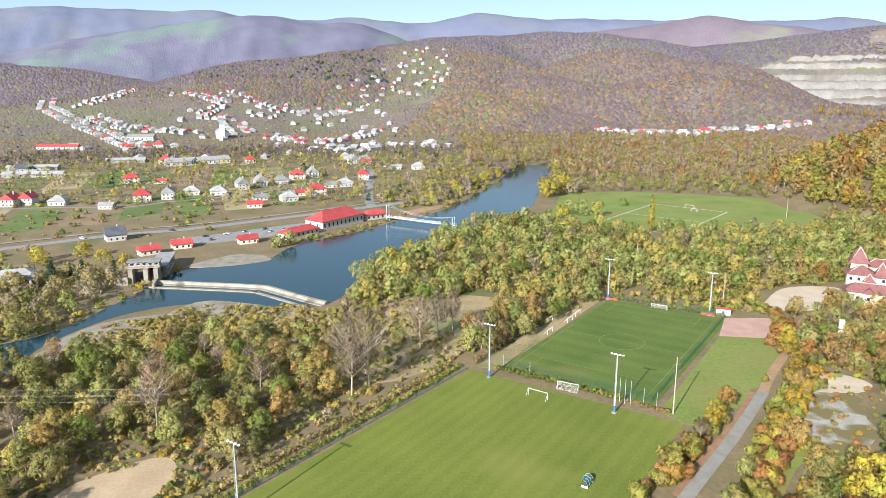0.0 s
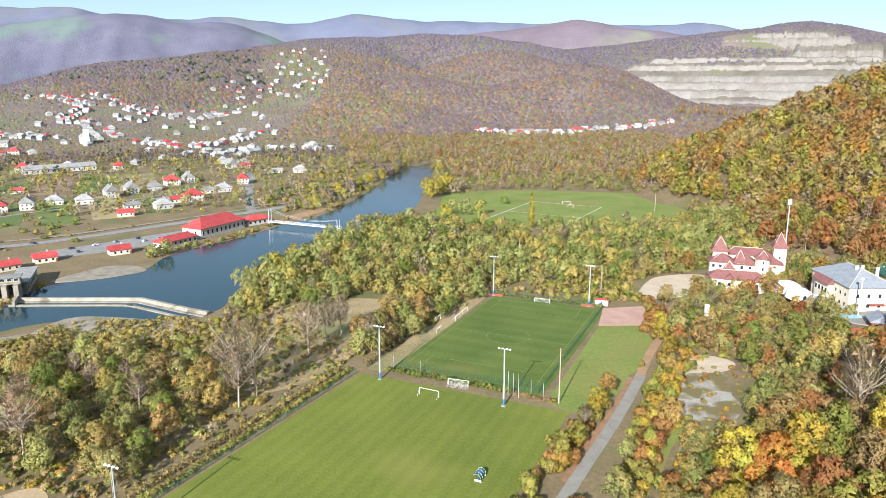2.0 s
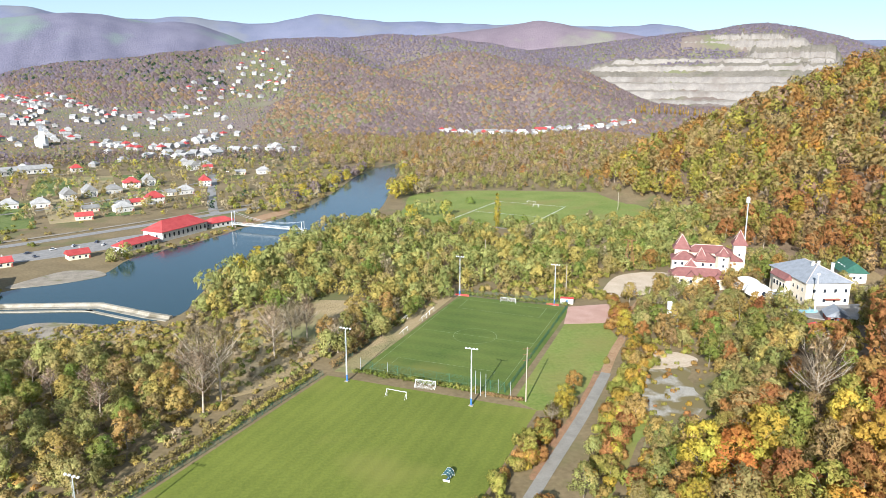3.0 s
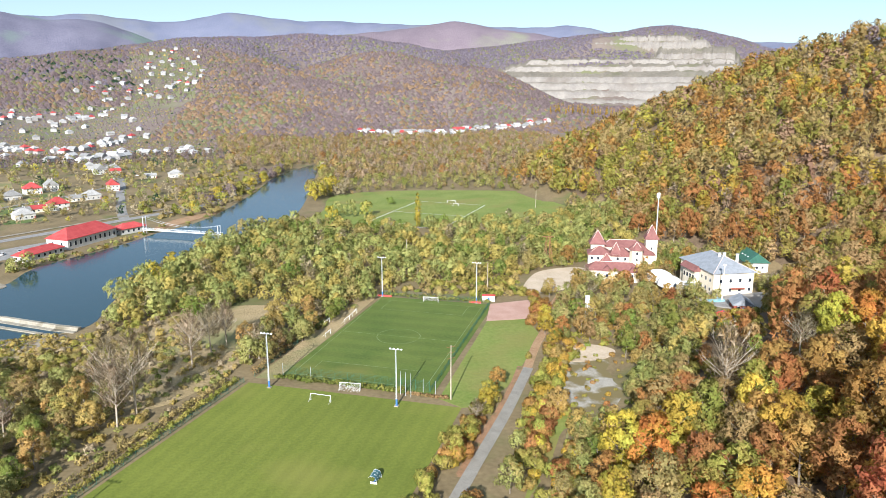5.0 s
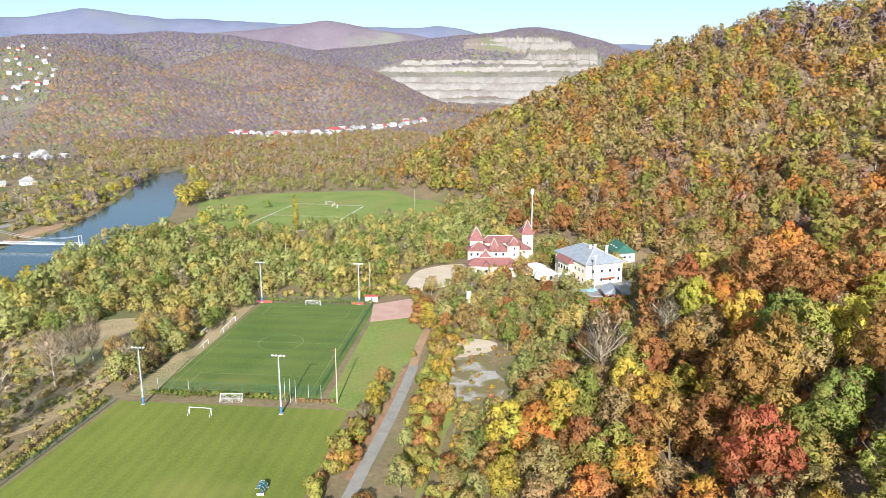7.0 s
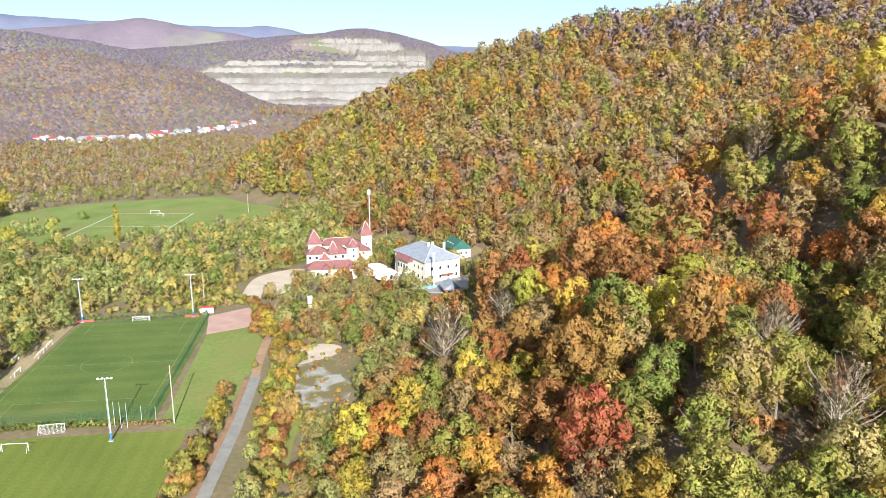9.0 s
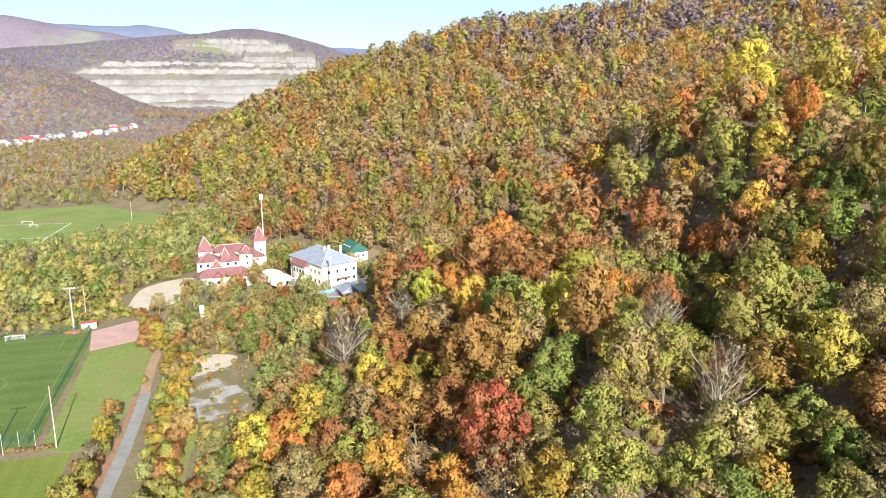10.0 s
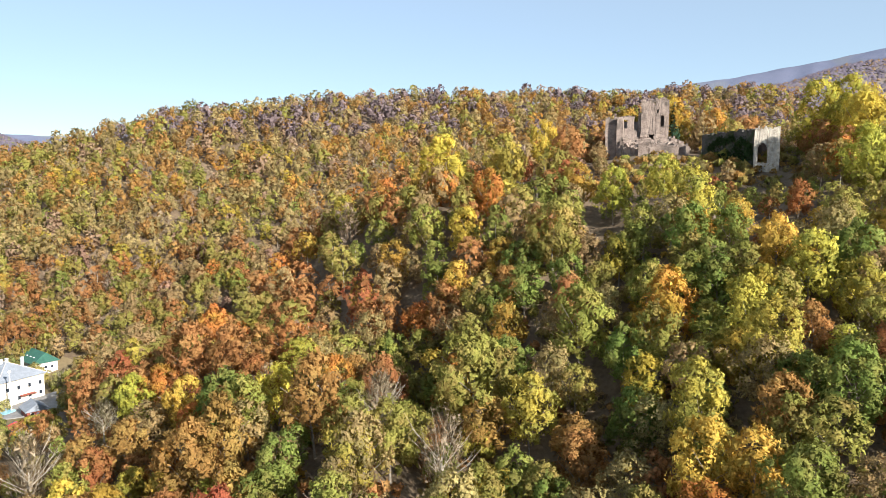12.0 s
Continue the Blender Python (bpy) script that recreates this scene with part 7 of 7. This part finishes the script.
for x, y in spots(rs, 104, 186, 150, 232, 5.0, lambda x, y: inside(x, y, YARDS[0])):
    if rs.random() < 0.8:
        plant(choose(rs, {"shrub": 46, "gold_shrub": 8, "russet_shrub": 46}), x, y, 0.3 + 0.35 * rs.random(), rs.random() * 6.3)
for k, x, y, s in (("gold_tree", 84, 206, 0.55), ("beech_tree", 92, 218, 0.5), ("gold_tree", 132, 262, 0.6), ("gold_tree", 128, 246, 0.55), ("gold_tree", 137, 272, 0.6), ("beech_tree", 141, 282, 0.6), ("green_tree", 152, 272, 0.7),
                   ("willow_tree", 152, 250, 0.6), ("oak_tree", 70, 185, 0.5), ("oak_tree", 62, 176, 0.5), ("bare_tree", 76, 196, 0.5), ("poplar", 145, 496, 1.5)):
    plant(k, x, y, s, x, 1.0)
for x, y, s in ((-200, 358, 1.15), (-190, 370, 0.95), (-197, 371, 0.6), (-178, 380, 0.7)):
    plant("spruce_tree", x, y, s, x)
for x, y, s in ((-26, 236, 1.55), (-34, 244, 1.35), (-31, 228, 1.2), (-9, 272, 1.2), (-2, 284, 1.1), (4, 292, 1.0), (-88, 205, 1.2)):
    plant("bare_tree", x, y, s, x, 1.15)

# riverside scrub, reeds and bank trees
scrub = []
BANK = [(-156, 240), (-120, 312), (-70, 298), (-52, 318), (-40, 360), (-28, 425), (10, 480), (40, 520), (20, 470), (-10, 420), (-20, 340), (-10, 300), (-40, 270), (-90, 260), (-120, 200)]
for x, y in spots(rs, -170, 190, 60, 540, 4.6, lambda x, y: free(x, y) & inside(x, y, BANK)):
    k = choose(rs, {"brown": 30, "straw": 20, "olive": 28, "twig": 12, "willow": 10})
    scrub.append((x, y, 0.5 + 0.8 * rs.random(), k, "bush"))
for x, y in spots(rs, -330, 200, 20, 700, 6.5, lambda x, y: free(x, y) & near_path(x, y, RIVER[1:14], 11) & ~inside(x, y, [(-160, 385), (-150, 440), (-95, 440), (-100, 405)])):
    if -75 < x < 5 and 540 < y < 605 and rs.random() < 0.8:
        continue
    scrub.append((x, y, 0.5 + 0.9 * rs.random(), choose(rs, {"sage": 50, "green": 20, "brown": 20, "gold": 10}), "bush"))
for x, y in spots(rs, -420, 330, -140, 640, 13, lambda x, y: free(x, y) & (y > 0.9 * x + 640)):
    if rs.random() < 0.5:
        scrub.append((x, y, 0.5 + 0.9 * rs.random(), choose(rs, {"olive": 40, "green": 15, "brown": 35, "twig": 10}), "bush"))
for x, y in spots(rs, -200, 600, 60, 900, 12, lambda x, y: free(x, y) & (y < 900) & (x > -60 + 0.2 * (y - 600)) ):
    scrub.append((x, y, 0.6 + 1.4 * rs.random(), choose(rs, {"olive": 45, "gold": 15, "brown": 30, "twig": 10}), "bush"))
for x, y in spots(rs, -20, 240, 330, 520, 5.5, lambda x, y: clear(x, y) & inside(x, y, RIVERSIDE)):
    if rs.random() < 0.5:
        scrub.append((x, y, 0.5 + 0.6 * rs.random(), choose(rs, {"sage": 50, "brown": 25, "straw": 25}), "bush"))
for x, y in spots(rs, -150, 255, -30, 330, 3.2, lambda x, y: free(x, y) & inside(x, y, REEDS)):
    if math.sin(x / 9 + y / 14) > -0.55:
        scrub.append((x, y, 0.45 + 0.5 * rs.random(), choose(rs, {"straw": 34, "brown": 30, "olive": 22, "twig": 14}), "bush"))
ROUGH = [(3, 255), (-74, 152), (-80, 192), (-112, 197), (-170, 222), (-150, 262), (-112, 296), (-50, 305), (-15, 305), (12, 275)]
for x, y in spots(rs, -175, 140, 20, 320, 4.4, lambda x, y: free(x, y) & inside(x, y, ROUGH)):
    scrub.append((x, y, 0.4 + 0.6 * rs.random(), choose(rs, {"sage": 36, "brown": 34, "straw": 16, "green": 6, "twig": 8}), "bush"))
for x, y in spots(rs, -130, 115, -55, 205, 3.4, lambda x, y: free(x, y) & inside(x, y, [(-125, 125), (-120, 190), (-96, 202), (-70, 202), (-62, 172), (-74, 150), (-78, 120)])):
    scrub.append((x, y, 0.35 + 0.5 * rs.random(), choose(rs, {"sage": 36, "brown": 34, "gold": 14, "russet": 8, "green": 8}), "bush"))
LOTSIDE = [(84, 342), (128, 320), (150, 314), (148, 326), (160, 350), (178, 364), (204, 364), (232, 384), (228, 398), (160, 364)]
for x, y in spots(rs, 80, 310, 240, 400, 4.6, lambda x, y: clear(x, y) & inside(x, y, LOTSIDE)):
    scrub.append((x, y, 0.6 + 0.9 * rs.random(), choose(rs, {"olive": 46, "green": 14, "brown": 20, "straw": 20}), "bush"))
for x, y in spots(rs, 290, -45, 335, 35, 3.6, lambda x, y: (np.hypot(x - 331, y - 13) > 16) & (x < 316 - 0.15 * y)):
    scrub.append((x, y, 0.6 + 0.9 * rs.random(), choose(rs, {"olive": 30, "russet": 30, "brown": 20, "straw": 20}), "bush"))
for x, y in spots(rs, 60, 95, 270, 300, 4.4, lambda x, y: clear(x, y) & inside(x, y, GARDEN)):
    scrub.append((x, y, 0.5 + 0.7 * rs.random(), choose(rs, {"olive": 34, "green": 12, "brown": 22, "gold": 22, "russet": 10}), "bush"))
for x, y in spots(rs, -155, 235, -50, 325, 4.0, lambda x, y: free(x, y) & inside(x, y, [(-150, 240), (-134, 292), (-114, 312), (-66, 310), (-52, 325), (-56, 290), (-112, 284), (-140, 236)])):
    scrub.append((x, y, 0.3 + 0.5 * rs.random(), choose(rs, {"brown": 50, "straw": 30, "olive": 20}), "bush"))
for area in ([(-112, 328), (-92, 326), (-74, 318), (-66, 314), (-76, 304), (-100, 310), (-122, 317)], [(-146, 262), (-152, 288), (-142, 302), (-126, 308), (-136, 288)]):
    for x, y in spots(rs, -160, 240, -50, 335, 3.0, lambda x, y: inside(x, y, area)):
        if rs.random() < 0.68:
            scrub.append((x, y, 0.3 + 0.5 * rs.random(), choose(rs, {"straw": 36, "brown": 34, "willow": 20, "sage": 10}), "bush"))
wood("riverside_scrub", scrub, MID, "dry brown and olive riverside scrub")
bank = []
for i in range(46):
    t = i / 45
    x, y = -4 + 122 * t + rs.normal() * 5 - 14, 600 + 300 * t + rs.normal() * 6
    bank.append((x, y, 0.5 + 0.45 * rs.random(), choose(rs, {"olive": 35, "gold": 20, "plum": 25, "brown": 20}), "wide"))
for i in range(16):
    t = i / 15
    bank.append((112 + 26 * t + rs.normal() * 4, 690 + 190 * t, 0.6 + 0.5 * rs.random(), choose(rs, {"gold": 30, "brown": 30, "willow": 40}), "wide"))
for x, y in ((-104, 447), (-98, 452), (-214, 420), (-228, 400), (-236, 410), (-180, 398), (-195, 404)):
    bank.append((x, y, 0.6 + 0.3 * rs.random(), "willow" if y > 440 else "gold", "wide"))
for x, y in spots(rs, -290, 280, -170, 400, 9, lambda x, y: free(x, y) & (y < 380)):
    bank.append((x, y, 0.5 + 0.3 * rs.random(), choose(rs, {"sage": 24, "brown": 44, "twig": 32}), "wide"))
wood("bank_trees", bank, MID, "olive and golden trees along the river bank")


# ---- parked cars ----
def car_model(tone, label):
    ob = thing("car", 0, 0, 0, 0, label, "car", "parked cars")
    bm = boxes((-0.85, -2.1, 0.35, 0.85, 2.1, 0.95))
    bmesh.ops.bevel(bm, geom=bm.edges[:], offset=0.15, segments=2, affect="EDGES")
    part("body", bm, tone, ob)
    bm = boxes((-0.75, -1.3, 0.93, 0.75, 1.0, 1.45))
    for v in bm.verts:
        if v.co.z > 1.2:
            v.co.x *= 0.8
            v.co.y *= 0.7
    c = part("cabin", bm, GLASS, ob)
    part("roof_panel", boxes((-0.58, -0.85, 1.45, 0.58, 0.66, 1.5)), tone, c)
    for x in (-0.8, 0.8):
        for y in (-1.35, 1.35):
            bm = bmesh.new()
            tube(bm, (x - 0.1, y, 0.33), (x + 0.1, y, 0.33), 0.33, 0.33, 10)
            part("wheel", bm, DARK_ROOF, ob)
    return ob


paints = [(shade("silver_car_paint", (0.5, 0.5, 0.52), (0.6, 0.6, 0.62), 1, 0.3, metal=0.4), "silver car parked on asphalt"), (shade("dark_car_paint", (0.05, 0.06, 0.09), (0.07, 0.08, 0.12), 1, 0.3), "dark blue car parked on asphalt"), (WHITE, "white car parked on asphalt")]
lots = [(-174, 466), (-160, 478), (-148, 486), (-138, 494), (-126, 503), (-120, 494), (-112, 500), (-153, 468), (-70, 870), (-76, 800), (-190, 498), (-240, 472)]
for i, (tone, label) in enumerate(paints):
    c = car_model(tone, label)
    for j, (x, y) in enumerate(lots[i::3]):
        m = pose(x, y, 0.15, 0, 0, -50 + 40 * j)
        if j == 0:
            c.matrix_basis = m
        else:
            copy_thing(c, m)
